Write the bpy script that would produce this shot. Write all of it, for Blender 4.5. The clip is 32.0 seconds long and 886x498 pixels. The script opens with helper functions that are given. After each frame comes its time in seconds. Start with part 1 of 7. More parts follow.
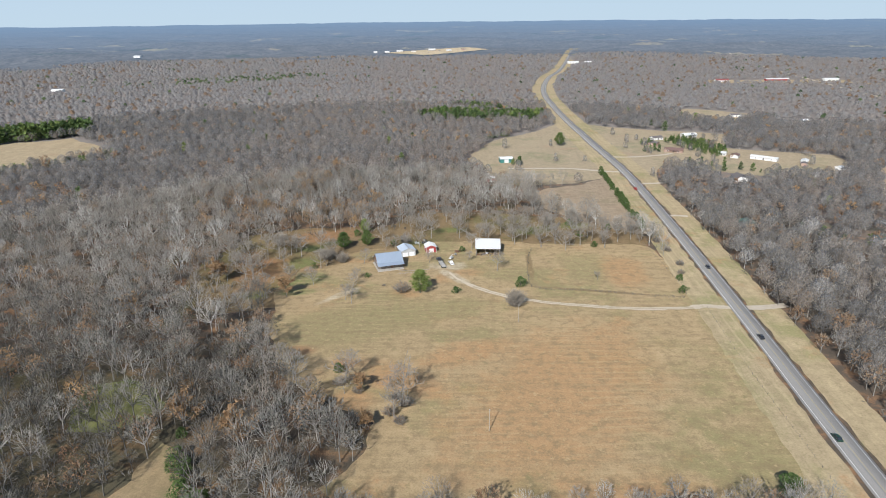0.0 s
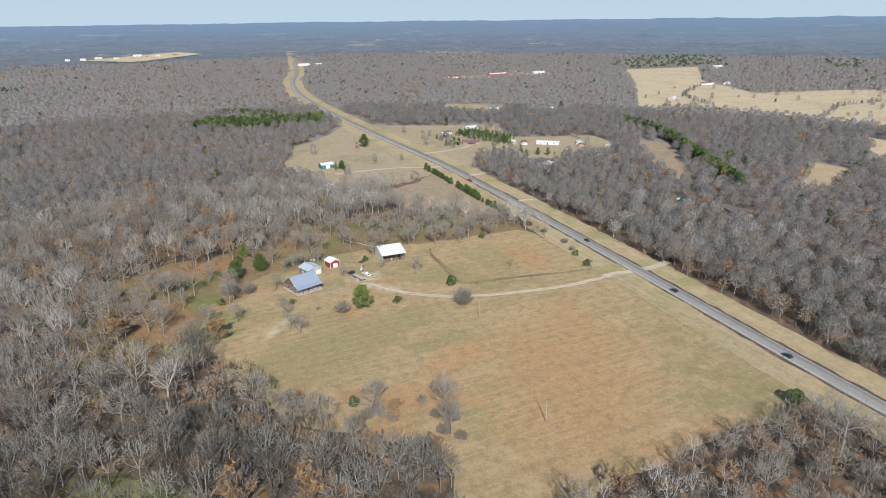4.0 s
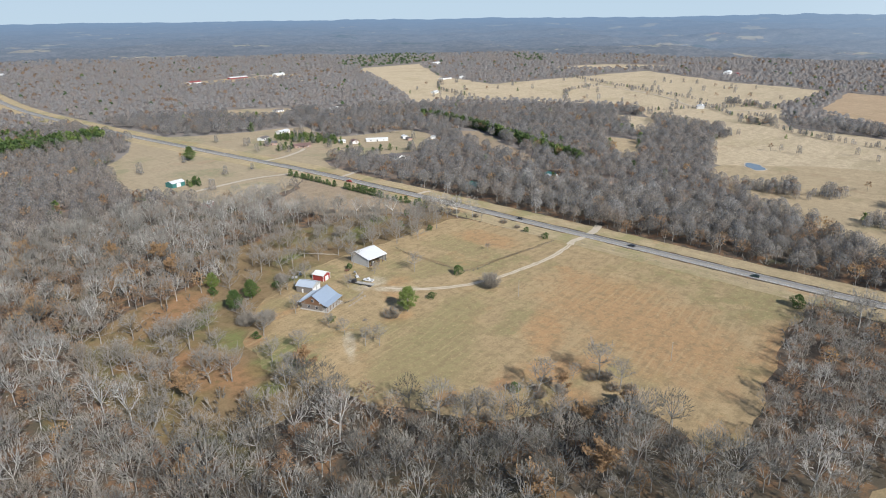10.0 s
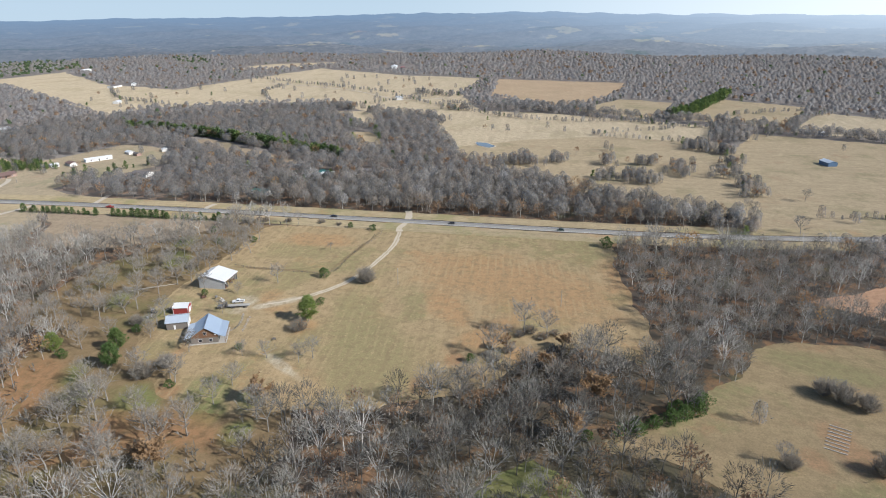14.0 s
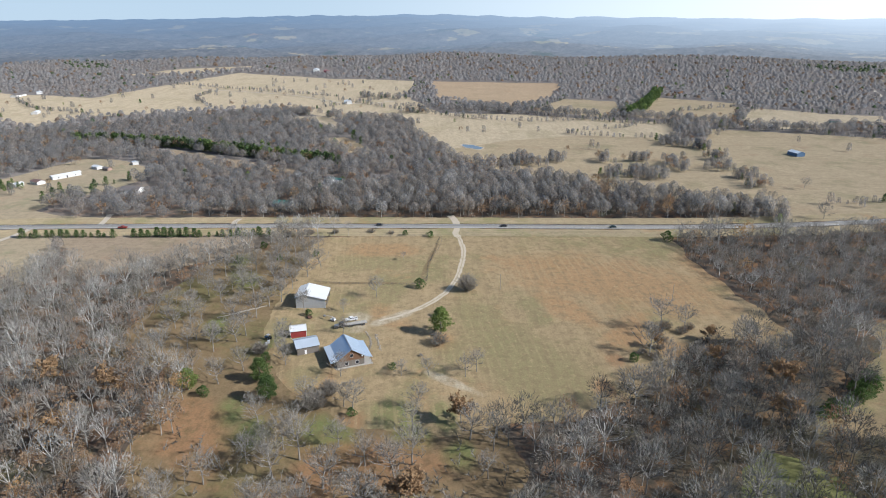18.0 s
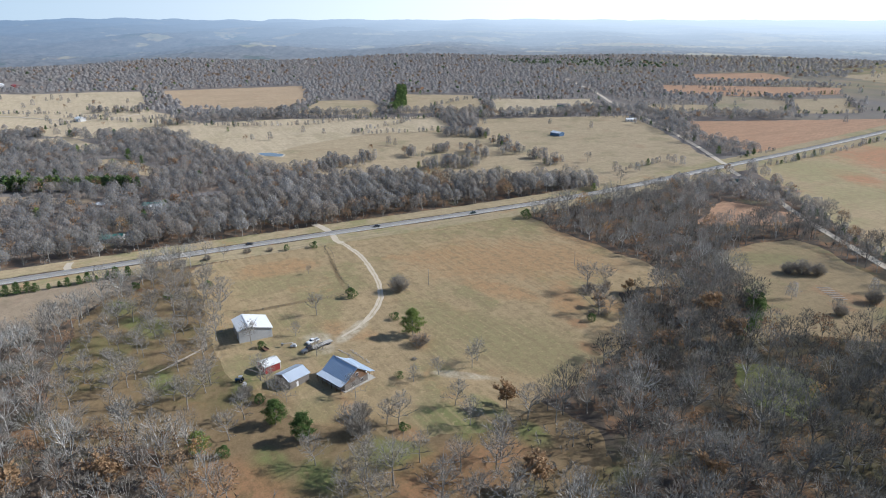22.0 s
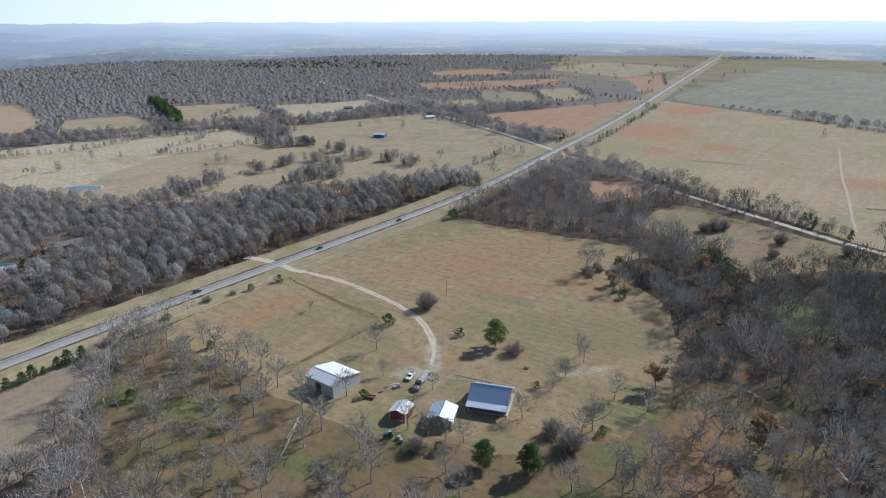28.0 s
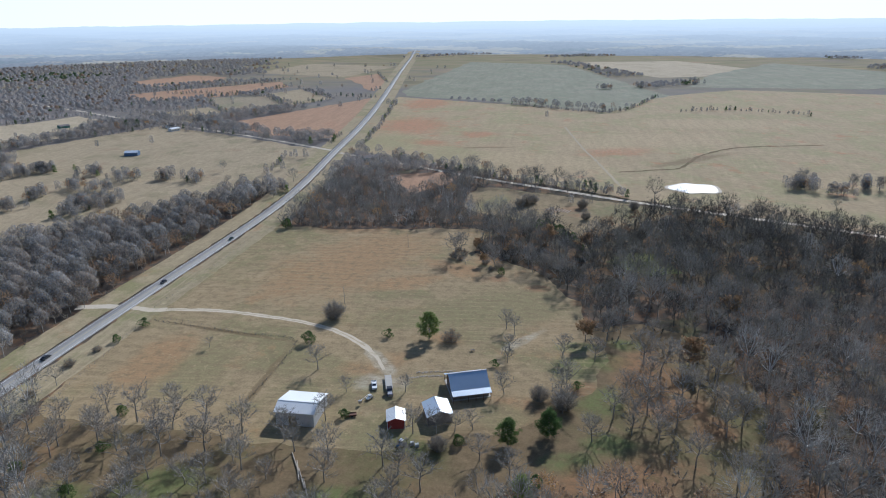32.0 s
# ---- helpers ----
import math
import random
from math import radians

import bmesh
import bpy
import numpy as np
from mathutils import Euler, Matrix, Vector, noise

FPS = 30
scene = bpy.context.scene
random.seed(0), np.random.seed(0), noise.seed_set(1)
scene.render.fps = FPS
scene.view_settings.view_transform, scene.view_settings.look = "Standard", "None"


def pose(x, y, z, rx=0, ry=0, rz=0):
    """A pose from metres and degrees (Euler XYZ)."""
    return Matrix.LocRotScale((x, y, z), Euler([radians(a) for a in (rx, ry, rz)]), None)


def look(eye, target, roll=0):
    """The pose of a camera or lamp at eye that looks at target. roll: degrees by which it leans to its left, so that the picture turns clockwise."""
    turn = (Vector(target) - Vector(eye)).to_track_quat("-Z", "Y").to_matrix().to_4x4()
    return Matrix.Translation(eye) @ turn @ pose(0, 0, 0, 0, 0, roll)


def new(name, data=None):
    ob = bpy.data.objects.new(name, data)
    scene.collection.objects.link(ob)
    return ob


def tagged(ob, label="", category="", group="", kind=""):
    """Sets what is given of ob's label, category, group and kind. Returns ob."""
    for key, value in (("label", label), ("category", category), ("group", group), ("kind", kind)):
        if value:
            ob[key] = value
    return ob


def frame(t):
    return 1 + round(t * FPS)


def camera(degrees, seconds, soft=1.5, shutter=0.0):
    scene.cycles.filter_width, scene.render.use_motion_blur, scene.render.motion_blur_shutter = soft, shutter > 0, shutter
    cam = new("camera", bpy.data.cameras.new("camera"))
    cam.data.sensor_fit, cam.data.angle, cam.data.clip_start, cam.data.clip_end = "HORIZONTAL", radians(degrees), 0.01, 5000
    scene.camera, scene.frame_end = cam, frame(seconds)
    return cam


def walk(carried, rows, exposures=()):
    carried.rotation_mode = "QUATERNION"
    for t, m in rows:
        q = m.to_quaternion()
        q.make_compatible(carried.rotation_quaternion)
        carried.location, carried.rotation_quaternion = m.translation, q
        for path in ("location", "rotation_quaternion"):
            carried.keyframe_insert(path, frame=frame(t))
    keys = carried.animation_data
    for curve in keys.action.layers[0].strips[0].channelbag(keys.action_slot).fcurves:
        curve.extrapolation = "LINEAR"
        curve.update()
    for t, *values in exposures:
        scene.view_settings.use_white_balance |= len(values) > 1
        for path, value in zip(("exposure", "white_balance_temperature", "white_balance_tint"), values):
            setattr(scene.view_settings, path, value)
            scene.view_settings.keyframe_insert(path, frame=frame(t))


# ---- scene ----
cam = camera(68.2, 32.0, soft=1.0)
METRES, EYE, TILT, LEAN, TURN = 834.8, 135.2, 0.75, 0.0, 3.3
ROWS = [
    (0.0, 0.0, 0.0, 0.0, -0.19, -20.69, 0.52),
    (0.5, -0.0157, 0.0009, 0.0002, -3.06, -20.71, 0.45),
    (1.0, -0.0317, 0.0029, 0.0003, -6.42, -20.71, 0.42),
    (1.5, -0.0478, 0.006, 0.0003, -10.17, -20.7, 0.35),
    (2.0, -0.063, 0.0099, 0.0007, -13.68, -20.73, 0.32),
    (2.5, -0.0783, 0.0148, 0.0007, -17.14, -20.7, 0.26),
    (3.0, -0.0934, 0.0208, 0.0008, -20.49, -20.69, 0.25),
    (3.5, -0.1078, 0.0274, 0.001, -23.4, -20.69, 0.19),
    (5.5, -0.1643, 0.0577, 0.0004, -32.03, -20.58, 0.04),
    (6.0, -0.1782, 0.0663, -0.0001, -34.17, -20.57, -0.02),
    (6.5, -0.1912, 0.0746, -0.0003, -36.55, -20.58, -0.07),
    (7.0, -0.2042, 0.0838, -0.0006, -38.67, -20.59, -0.08),
    (7.5, -0.2169, 0.0935, -0.0013, -40.8, -20.54, -0.16),
    (8.0, -0.2292, 0.1036, -0.0013, -43.04, -20.55, -0.21),
    (8.5, -0.2412, 0.1141, -0.0014, -45.46, -20.56, -0.25),
    (9.0, -0.2526, 0.1246, -0.0016, -47.94, -20.54, -0.27),
    (9.5, -0.2641, 0.1358, -0.0018, -50.62, -20.49, -0.31),
    (10.0, -0.2751, 0.1475, -0.0017, -53.41, -20.47, -0.33),
    (10.5, -0.2852, 0.1591, -0.0018, -56.4, -20.45, -0.37),
    (11.0, -0.2949, 0.1715, -0.0018, -59.58, -20.41, -0.32),
    (11.5, -0.3041, 0.1847, -0.0017, -62.78, -20.39, -0.33),
    (12.0, -0.312, 0.1982, -0.0016, -65.94, -20.38, -0.37),
    (12.5, -0.3191, 0.2127, -0.0016, -70.08, -20.37, -0.39),
    (13.0, -0.3242, 0.2264, -0.0019, -73.9, -20.34, -0.4),
    (13.5, -0.3289, 0.2418, -0.0021, -78.3, -20.32, -0.43),
    (14.0, -0.3318, 0.2572, -0.0027, -83.86, -20.27, -0.41),
    (14.5, -0.3333, 0.272, -0.0032, -89.38, -20.21, -0.39),
    (16.5, -0.3304, 0.3369, -0.0044, -94.02, -20.05, -0.53),
    (17.0, -0.3294, 0.354, -0.0044, -94.03, -20.01, -0.56),
    (17.5, -0.3283, 0.3707, -0.0045, -94.04, -20.0, -0.59),
    (18.0, -0.327, 0.388, -0.0045, -94.06, -19.97, -0.62),
    (18.5, -0.3256, 0.4047, -0.0047, -94.48, -19.94, -0.63),
    (19.0, -0.3235, 0.4214, -0.0049, -97.43, -19.9, -0.6),
    (19.5, -0.3204, 0.4378, -0.0052, -101.3, -19.87, -0.58),
    (20.0, -0.3165, 0.4531, -0.0055, -105.16, -19.81, -0.54),
    (20.5, -0.3114, 0.4683, -0.0059, -108.83, -19.76, -0.46),
    (21.0, -0.3058, 0.4832, -0.0063, -111.79, -19.66, -0.42),
    (21.5, -0.2994, 0.4972, -0.0064, -115.44, -19.6, -0.41),
    (22.0, -0.2918, 0.5108, -0.0067, -120.45, -19.55, -0.29),
    (22.5, -0.2829, 0.524, -0.0071, -125.44, -19.49, -0.21),
    (23.0, -0.2734, 0.536, -0.0074, -129.28, -19.42, -0.15),
    (23.5, -0.263, 0.5478, -0.0076, -132.3, -19.41, -0.11),
    (24.0, -0.252, 0.5592, -0.0076, -134.7, -19.38, -0.1),
    (24.5, -0.2408, 0.57, -0.0077, -136.82, -19.35, -0.1),
    (26.5, -0.1911, 0.61, -0.0075, -143.22, -19.28, -0.09),
    (27.0, -0.1786, 0.619, -0.0075, -144.63, -19.28, -0.07),
    (27.5, -0.1666, 0.6273, -0.0074, -145.87, -19.27, -0.05),
    (28.0, -0.1543, 0.6354, -0.0074, -147.45, -19.26, -0.02),
    (28.5, -0.1426, 0.6429, -0.0074, -149.58, -19.26, 0.03),
    (29.0, -0.1303, 0.6497, -0.0076, -153.3, -19.25, 0.14),
    (29.5, -0.1178, 0.6559, -0.0078, -157.06, -19.22, 0.21),
    (30.0, -0.1053, 0.6611, -0.0081, -160.51, -19.21, 0.28),
    (30.5, -0.0926, 0.6654, -0.0082, -164.52, -19.23, 0.41),
    (31.0, -0.0797, 0.6686, -0.0085, -168.01, -19.22, 0.48),
    (31.5, -0.0672, 0.6711, -0.0086, -171.16, -19.2, 0.53),
    (32.0, -0.054, 0.6729, -0.0088, -174.26, -19.18, 0.61),
]
walk(cam, [(t, pose(0, 0, EYE, TILT, LEAN, TURN) @ pose(METRES * x, METRES * y, METRES * z, 90 + pitch, roll, yaw)) for t, x, y, z, yaw, pitch, roll in ROWS],
     exposures=[(0, 0.16, 6260, 10), (6, 0.1, 6280, 10), (12, 0.15, 6220, 10), (20, 0.17, 5980, 10), (24, 0.1, 5830, 10), (28, 0.02, 5700, 10), (32, -0.06, 5580, 10)])
# ---- world, sun, exposure ----
SUN_ELEV, SUN_AZ = radians(34.6), radians(196.8)   # azimuth from north (+y) towards east (+x)
world = bpy.data.worlds.new("World")
scene.world = world
world.use_nodes = True
wn = world.node_tree
sky = wn.nodes.new("ShaderNodeTexSky")
sky.sky_type, sky.sun_disc = "NISHITA", False
sky.sun_elevation, sky.sun_rotation = SUN_ELEV, SUN_AZ
sky.altitude, sky.air_density, sky.dust_density, sky.ozone_density = 300, 1.0, 0.3, 1.2
wn.links.new(sky.outputs[0], wn.nodes["Background"].inputs[0])
wn.nodes["Background"].inputs[1].default_value = 0.10
sun = new("sun", bpy.data.lights.new("sun", "SUN"))
sun.data.energy, sun.data.angle, sun.data.color = 5.0, radians(0.6), (1.0, 0.955, 0.89)
sun_dir = Vector((math.sin(SUN_AZ) * math.cos(SUN_ELEV), math.cos(SUN_AZ) * math.cos(SUN_ELEV), math.sin(SUN_ELEV)))
sun.matrix_world = look(sun_dir * 400 + Vector((0, 280, 0)), (0, 280, 0))

# ---- node helpers ----
class Nodes:
    """Short names for the nodes of one material."""
    def __init__(self, name):
        self.m = bpy.data.materials.new(name)
        self.m.use_nodes = True
        self.t = self.m.node_tree
        self.bsdf = self.t.nodes["Principled BSDF"]
        self.pos = None

    def add(self, kind, **props):
        n = self.t.nodes.new(kind)
        for k, v in props.items():
            setattr(n, k, v)
        return n

    def link(self, a, b):
        self.t.links.new(a, b)

    def position(self):
        if self.pos is None:
            self.pos = self.add("ShaderNodeNewGeometry").outputs["Position"]
        return self.pos

    def noise(self, scale, detail=4.0, rough=0.55, stretch=None, turn=0.0, coords=None):
        src = coords or self.position()
        if stretch:
            mp = self.add("ShaderNodeMapping")
            mp.inputs["Scale"].default_value = stretch
            mp.inputs["Rotation"].default_value = (0, 0, radians(turn))
            self.link(src, mp.inputs["Vector"])
            src = mp.outputs[0]
        n = self.add("ShaderNodeTexNoise")
        n.inputs["Scale"].default_value, n.inputs["Detail"].default_value, n.inputs["Roughness"].default_value = scale, detail, rough
        self.link(src, n.inputs["Vector"])
        return n.outputs["Fac"]

    def ramp(self, fac, stops):
        r = self.add("ShaderNodeValToRGB")
        e = r.color_ramp.elements
        while len(e) < len(stops):
            e.new(0.5)
        for el, (p, c) in zip(e, stops):
            el.position, el.color = p, (*c, 1) if len(c) == 3 else c
        self.link(fac, r.inputs[0])
        return r.outputs[0]

    def grey(self, fac, lo, hi, a=0.0, b=1.0):
        mr = self.add("ShaderNodeMapRange", interpolation_type="SMOOTHSTEP")
        for i, v in zip((1, 2, 3, 4), (lo, hi, a, b)):
            mr.inputs[i].default_value = v
        self.link(fac, mr.inputs[0])
        return mr.outputs[0]

    def math(self, op, a, b):
        n = self.add("ShaderNodeMath", operation=op)
        for i, v in enumerate((a, b)):
            if isinstance(v, (int, float)):
                n.inputs[i].default_value = v
            else:
                self.link(v, n.inputs[i])
        return n.outputs[0]

    def mix(self, fac, a, b, blend="MIX"):
        n = self.add("ShaderNodeMix", data_type="RGBA", blend_type=blend)
        for i, v in ((0, fac), (6, a), (7, b)):
            if isinstance(v, (int, float)):
                n.inputs[i].default_value = v
            elif isinstance(v, tuple):
                n.inputs[i].default_value = (*v, 1)
            else:
                self.link(v, n.inputs[i])
        return n.outputs[2]

    def blob(self, x, y, rx, ry=None, turn=0.0, edge=None):
        """1 inside an ellipse of the plan, fading to 0 over its rim, with an uneven edge."""
        mp = self.add("ShaderNodeMapping", vector_type="TEXTURE")
        mp.inputs["Location"].default_value = (x, y, 0)
        mp.inputs["Rotation"].default_value = (0, 0, radians(turn))
        mp.inputs["Scale"].default_value = (rx, ry or rx, 1e4)
        self.link(self.position(), mp.inputs["Vector"])
        ln = self.add("ShaderNodeVectorMath", operation="LENGTH")
        self.link(mp.outputs[0], ln.inputs[0])
        d = ln.outputs["Value"]
        if edge is not None:
            d = self.math("ADD", d, self.math("MULTIPLY", self.math("SUBTRACT", edge, 0.5), 1.6))
        return self.grey(d, 0.45, 1.15, 1.0, 0.0)

    def bump(self, height, strength, dist):
        b = self.add("ShaderNodeBump")
        b.inputs["Strength"].default_value, b.inputs["Distance"].default_value = strength, dist
        self.link(height, b.inputs["Height"])
        self.link(b.outputs[0], self.bsdf.inputs["Normal"])

    def done(self, color, rough=0.9, metal=0.0, spec=0.25):
        if isinstance(color, tuple):
            self.bsdf.inputs["Base Color"].default_value = (*color, 1)
        else:
            self.link(color, self.bsdf.inputs["Base Color"])
        self.bsdf.inputs["Roughness"].default_value = rough
        self.bsdf.inputs["Metallic"].default_value = metal
        self.bsdf.inputs["Specular IOR Level"].default_value = spec
        return self.m


def surface(name, a, b, scale=1.0, rough=0.7, metal=0.0, bump=0.0, spec=0.3, dirt=None, obj_random=0.0):
    """A surface in two tones of noise at two scales, with stains."""
    n = Nodes(name)
    c = n.mix(n.noise(scale, 5), a, b)
    c = n.mix(n.grey(n.noise(scale * 7.3, 3), 0.35, 0.75, 0.0, 0.5), c, tuple(v * 0.72 for v in a))
    if dirt:
        c = n.mix(n.grey(n.noise(scale * 0.45, 6, 0.7), 0.52, 0.74, 0.0, 0.75), c, dirt)
    if obj_random:
        oi = n.add("ShaderNodeObjectInfo").outputs["Random"]
        c = n.mix(n.math("MULTIPLY", oi, obj_random), c, tuple(v * 0.55 for v in b))
    if bump:
        n.bump(n.noise(scale * 9, 4), bump, 0.03)
    return n.done(c, rough, metal, spec)


# ---- materials of the ground ----
def grass_material(name, tan, green, soil, green_amount=0.5, blobs=(), streak=3.0, turn=0.0, streak_amount=0.35, spacing=4.5, contrast=1.0):
    """Winter grass: straw, green and bare soil in patches, with mowing lines. blobs: (kind, x, y, rx, ry, turn)."""
    n = Nodes(name)
    big = n.noise(0.018, 6, 0.62)
    edge = n.noise(0.06, 6, 0.68)
    c = n.mix(n.grey(big, 0.60 - green_amount * 0.35, 0.68 - green_amount * 0.2), tan, green)
    c = n.mix(n.grey(n.noise(0.075, 6, 0.65), 0.48, 0.66, 0.0, 0.8), c, tuple(v * 1.16 for v in tan))
    c = n.mix(n.grey(n.noise(0.034, 7, 0.7, stretch=(1, 1, 1), turn=40), 0.55, 0.68, 0.0, 0.75), c, soil)
    for kind, x, y, rx, ry, tn in blobs:
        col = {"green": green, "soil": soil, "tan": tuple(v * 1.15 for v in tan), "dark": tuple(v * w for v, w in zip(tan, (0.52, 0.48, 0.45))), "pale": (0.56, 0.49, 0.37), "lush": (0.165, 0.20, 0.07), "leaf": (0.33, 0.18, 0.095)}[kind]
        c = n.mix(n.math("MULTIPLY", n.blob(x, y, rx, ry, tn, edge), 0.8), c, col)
    # clumps of a few metres, darker thatch between
    c = n.mix(n.grey(n.noise(0.22, 6, 0.7), 0.42, 0.68, 0.0, 0.55 * contrast), c, tuple(v * w for v, w in zip(tan, (0.60, 0.60, 0.60))))
    c = n.mix(n.grey(n.noise(0.4, 5, 0.72), 0.52, 0.72, 0.0, 0.5 * contrast), c, tuple(v * 1.28 for v in tan))
    c = n.mix(n.grey(n.noise(0.13, 5, 0.7, stretch=(1, 1, 1), turn=70), 0.58, 0.72, 0.0, 0.6 * contrast), c, tuple(v * 0.8 for v in green))
    # mowing lines
    mp = n.add("ShaderNodeMapping")
    mp.inputs["Rotation"].default_value = (0, 0, radians(turn))
    n.link(n.position(), mp.inputs["Vector"])
    wv = n.add("ShaderNodeTexWave", wave_type="BANDS", bands_direction="X", wave_profile="SIN")
    for k, v in (("Scale", 0.314 / spacing), ("Distortion", 14.0), ("Detail", 3.0), ("Detail Scale", 0.06), ("Detail Roughness", 0.6)):
        wv.inputs[k].default_value = v
    n.link(mp.outputs[0], wv.inputs["Vector"])
    mask = n.grey(n.noise(0.03, 4, 0.6, stretch=(1, 0.4, 1), turn=turn), 0.45, 0.62)
    c = n.mix(n.math("MULTIPLY", n.math("MULTIPLY", n.grey(wv.outputs["Fac"], 0.72, 0.98), mask), streak_amount * 1.1), c, tuple(v * 1.25 for v in tan))
    along_x = abs(turn) > 45
    lines = n.noise(1.0, 3, 0.6, stretch=(0.012, 0.9 / streak, 1) if along_x else (0.9 / streak, 0.012, 1), turn=turn - 90 if along_x else turn)
    c = n.mix(n.grey(lines, 0.46, 0.62, 0.0, streak_amount), c, tuple(v * 0.66 for v in tan))
    c = n.mix(n.grey(n.noise(1.3, 4, 0.75), 0.35, 0.75, 0.0, 0.42), c, tuple(v * 0.5 for v in green))
    n.bump(n.noise(2.3, 4), 0.5, 0.12)
    n.bsdf.inputs["Diffuse Roughness"].default_value = 0.25
    return n.done(c, 0.95, 0, 0.1)


TAN, GREEN, SOIL = (0.395, 0.292, 0.166), (0.285, 0.245, 0.122), (0.43, 0.255, 0.128)
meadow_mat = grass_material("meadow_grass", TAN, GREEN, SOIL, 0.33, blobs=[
    ("green", -60, 268, 46, 26, 20), ("green", -20, 285, 40, 14, 15), ("green", -96, 330, 16, 12, 0), ("green", -112, 352, 20, 14, 30),
    ("green", 60, 345, 26, 16, 80), ("green", 18, 332, 34, 13, 10), ("green", 98, 178, 20, 22, 30), ("soil", 30, 215, 72, 38, 60), ("soil", 45, 150, 34, 22, 20),
    ("soil", -28, 222, 26, 12, -30), ("soil", -4, 245, 30, 10, 30), ("soil", -92, 372, 22, 9, -40), ("soil", -12, 330, 20, 8, 30),
    ("tan", -78, 296, 22, 8, 60), ("soil", 80, 340, 14, 26, 0), ("tan", 5, 320, 26, 8, -20),
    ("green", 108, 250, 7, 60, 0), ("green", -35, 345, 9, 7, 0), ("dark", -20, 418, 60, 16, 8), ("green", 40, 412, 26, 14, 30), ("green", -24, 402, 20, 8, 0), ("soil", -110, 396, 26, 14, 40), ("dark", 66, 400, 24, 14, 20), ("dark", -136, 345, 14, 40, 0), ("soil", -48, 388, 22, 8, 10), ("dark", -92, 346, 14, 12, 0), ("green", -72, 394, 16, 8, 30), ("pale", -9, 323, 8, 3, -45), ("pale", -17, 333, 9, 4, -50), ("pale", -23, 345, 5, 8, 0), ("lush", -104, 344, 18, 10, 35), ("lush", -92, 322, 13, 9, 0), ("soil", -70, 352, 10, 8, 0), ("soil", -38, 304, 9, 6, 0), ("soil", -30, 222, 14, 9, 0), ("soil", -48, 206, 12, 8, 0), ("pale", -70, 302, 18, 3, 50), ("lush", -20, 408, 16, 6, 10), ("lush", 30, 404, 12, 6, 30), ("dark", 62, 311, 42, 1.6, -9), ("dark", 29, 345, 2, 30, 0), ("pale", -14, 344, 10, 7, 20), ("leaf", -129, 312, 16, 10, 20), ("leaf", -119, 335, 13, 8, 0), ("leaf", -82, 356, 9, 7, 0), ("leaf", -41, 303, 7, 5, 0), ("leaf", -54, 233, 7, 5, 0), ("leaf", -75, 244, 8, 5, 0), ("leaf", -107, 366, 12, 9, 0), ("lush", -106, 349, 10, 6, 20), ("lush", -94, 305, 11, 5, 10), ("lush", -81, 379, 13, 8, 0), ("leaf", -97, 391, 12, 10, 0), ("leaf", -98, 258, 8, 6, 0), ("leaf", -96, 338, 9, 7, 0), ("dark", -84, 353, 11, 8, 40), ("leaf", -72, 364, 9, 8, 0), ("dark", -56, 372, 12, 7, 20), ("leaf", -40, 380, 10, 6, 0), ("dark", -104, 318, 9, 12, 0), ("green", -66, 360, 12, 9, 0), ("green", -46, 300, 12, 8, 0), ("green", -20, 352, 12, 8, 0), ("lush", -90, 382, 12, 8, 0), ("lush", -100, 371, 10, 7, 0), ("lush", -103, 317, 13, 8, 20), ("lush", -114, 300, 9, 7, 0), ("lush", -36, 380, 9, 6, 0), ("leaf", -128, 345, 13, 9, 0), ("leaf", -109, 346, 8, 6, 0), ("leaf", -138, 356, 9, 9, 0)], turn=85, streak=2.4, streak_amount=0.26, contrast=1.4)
pasture_mat = grass_material("pasture_grass", (0.44, 0.345, 0.22), (0.31, 0.265, 0.155), (0.37, 0.255, 0.16), 0.25, turn=-20, streak=6, streak_amount=0.25)
straw_mat = grass_material("straw_pasture", (0.53, 0.43, 0.29), (0.43, 0.355, 0.225), (0.38, 0.285, 0.19), 0.25, turn=-62, streak=7, streak_amount=0.3, contrast=1.3)
rust_mat = grass_material("rust_sedge_field", (0.47, 0.29, 0.18), (0.40, 0.265, 0.16), (0.50, 0.265, 0.155), 0.1, turn=-30, streak=6)
sedge_mat = grass_material("pale_sedge_field", (0.455, 0.335, 0.215), (0.40, 0.30, 0.185), (0.47, 0.30, 0.18), 0.1, turn=-30, streak=6)
lawn_mat = grass_material("tan_green_pasture", (0.455, 0.342, 0.205), (0.385, 0.335, 0.175), (0.52, 0.235, 0.13), 0.45, turn=10, streak=6, streak_amount=0.2,
    blobs=[("soil", 92, -262, 50, 74, 10), ("soil", 60, -150, 40, 18, -20), ("green", 96, -150, 40, 50, 0), ("green", 10, -90, 60, 30, -20), ("soil", -150, -120, 50, 24, 30), ("soil", 5, -202, 24, 26, -10), ("soil", 112, -470, 42, 70, 0), ("tan", -70, -60, 90, 46, -25), ("tan", -190, -180, 120, 60, 20), ("dark", -215, -85, 60, 10, 40), ("tan", -280, -300, 120, 50, 0), ("dark", -10, -125, 34, 4, 10)])
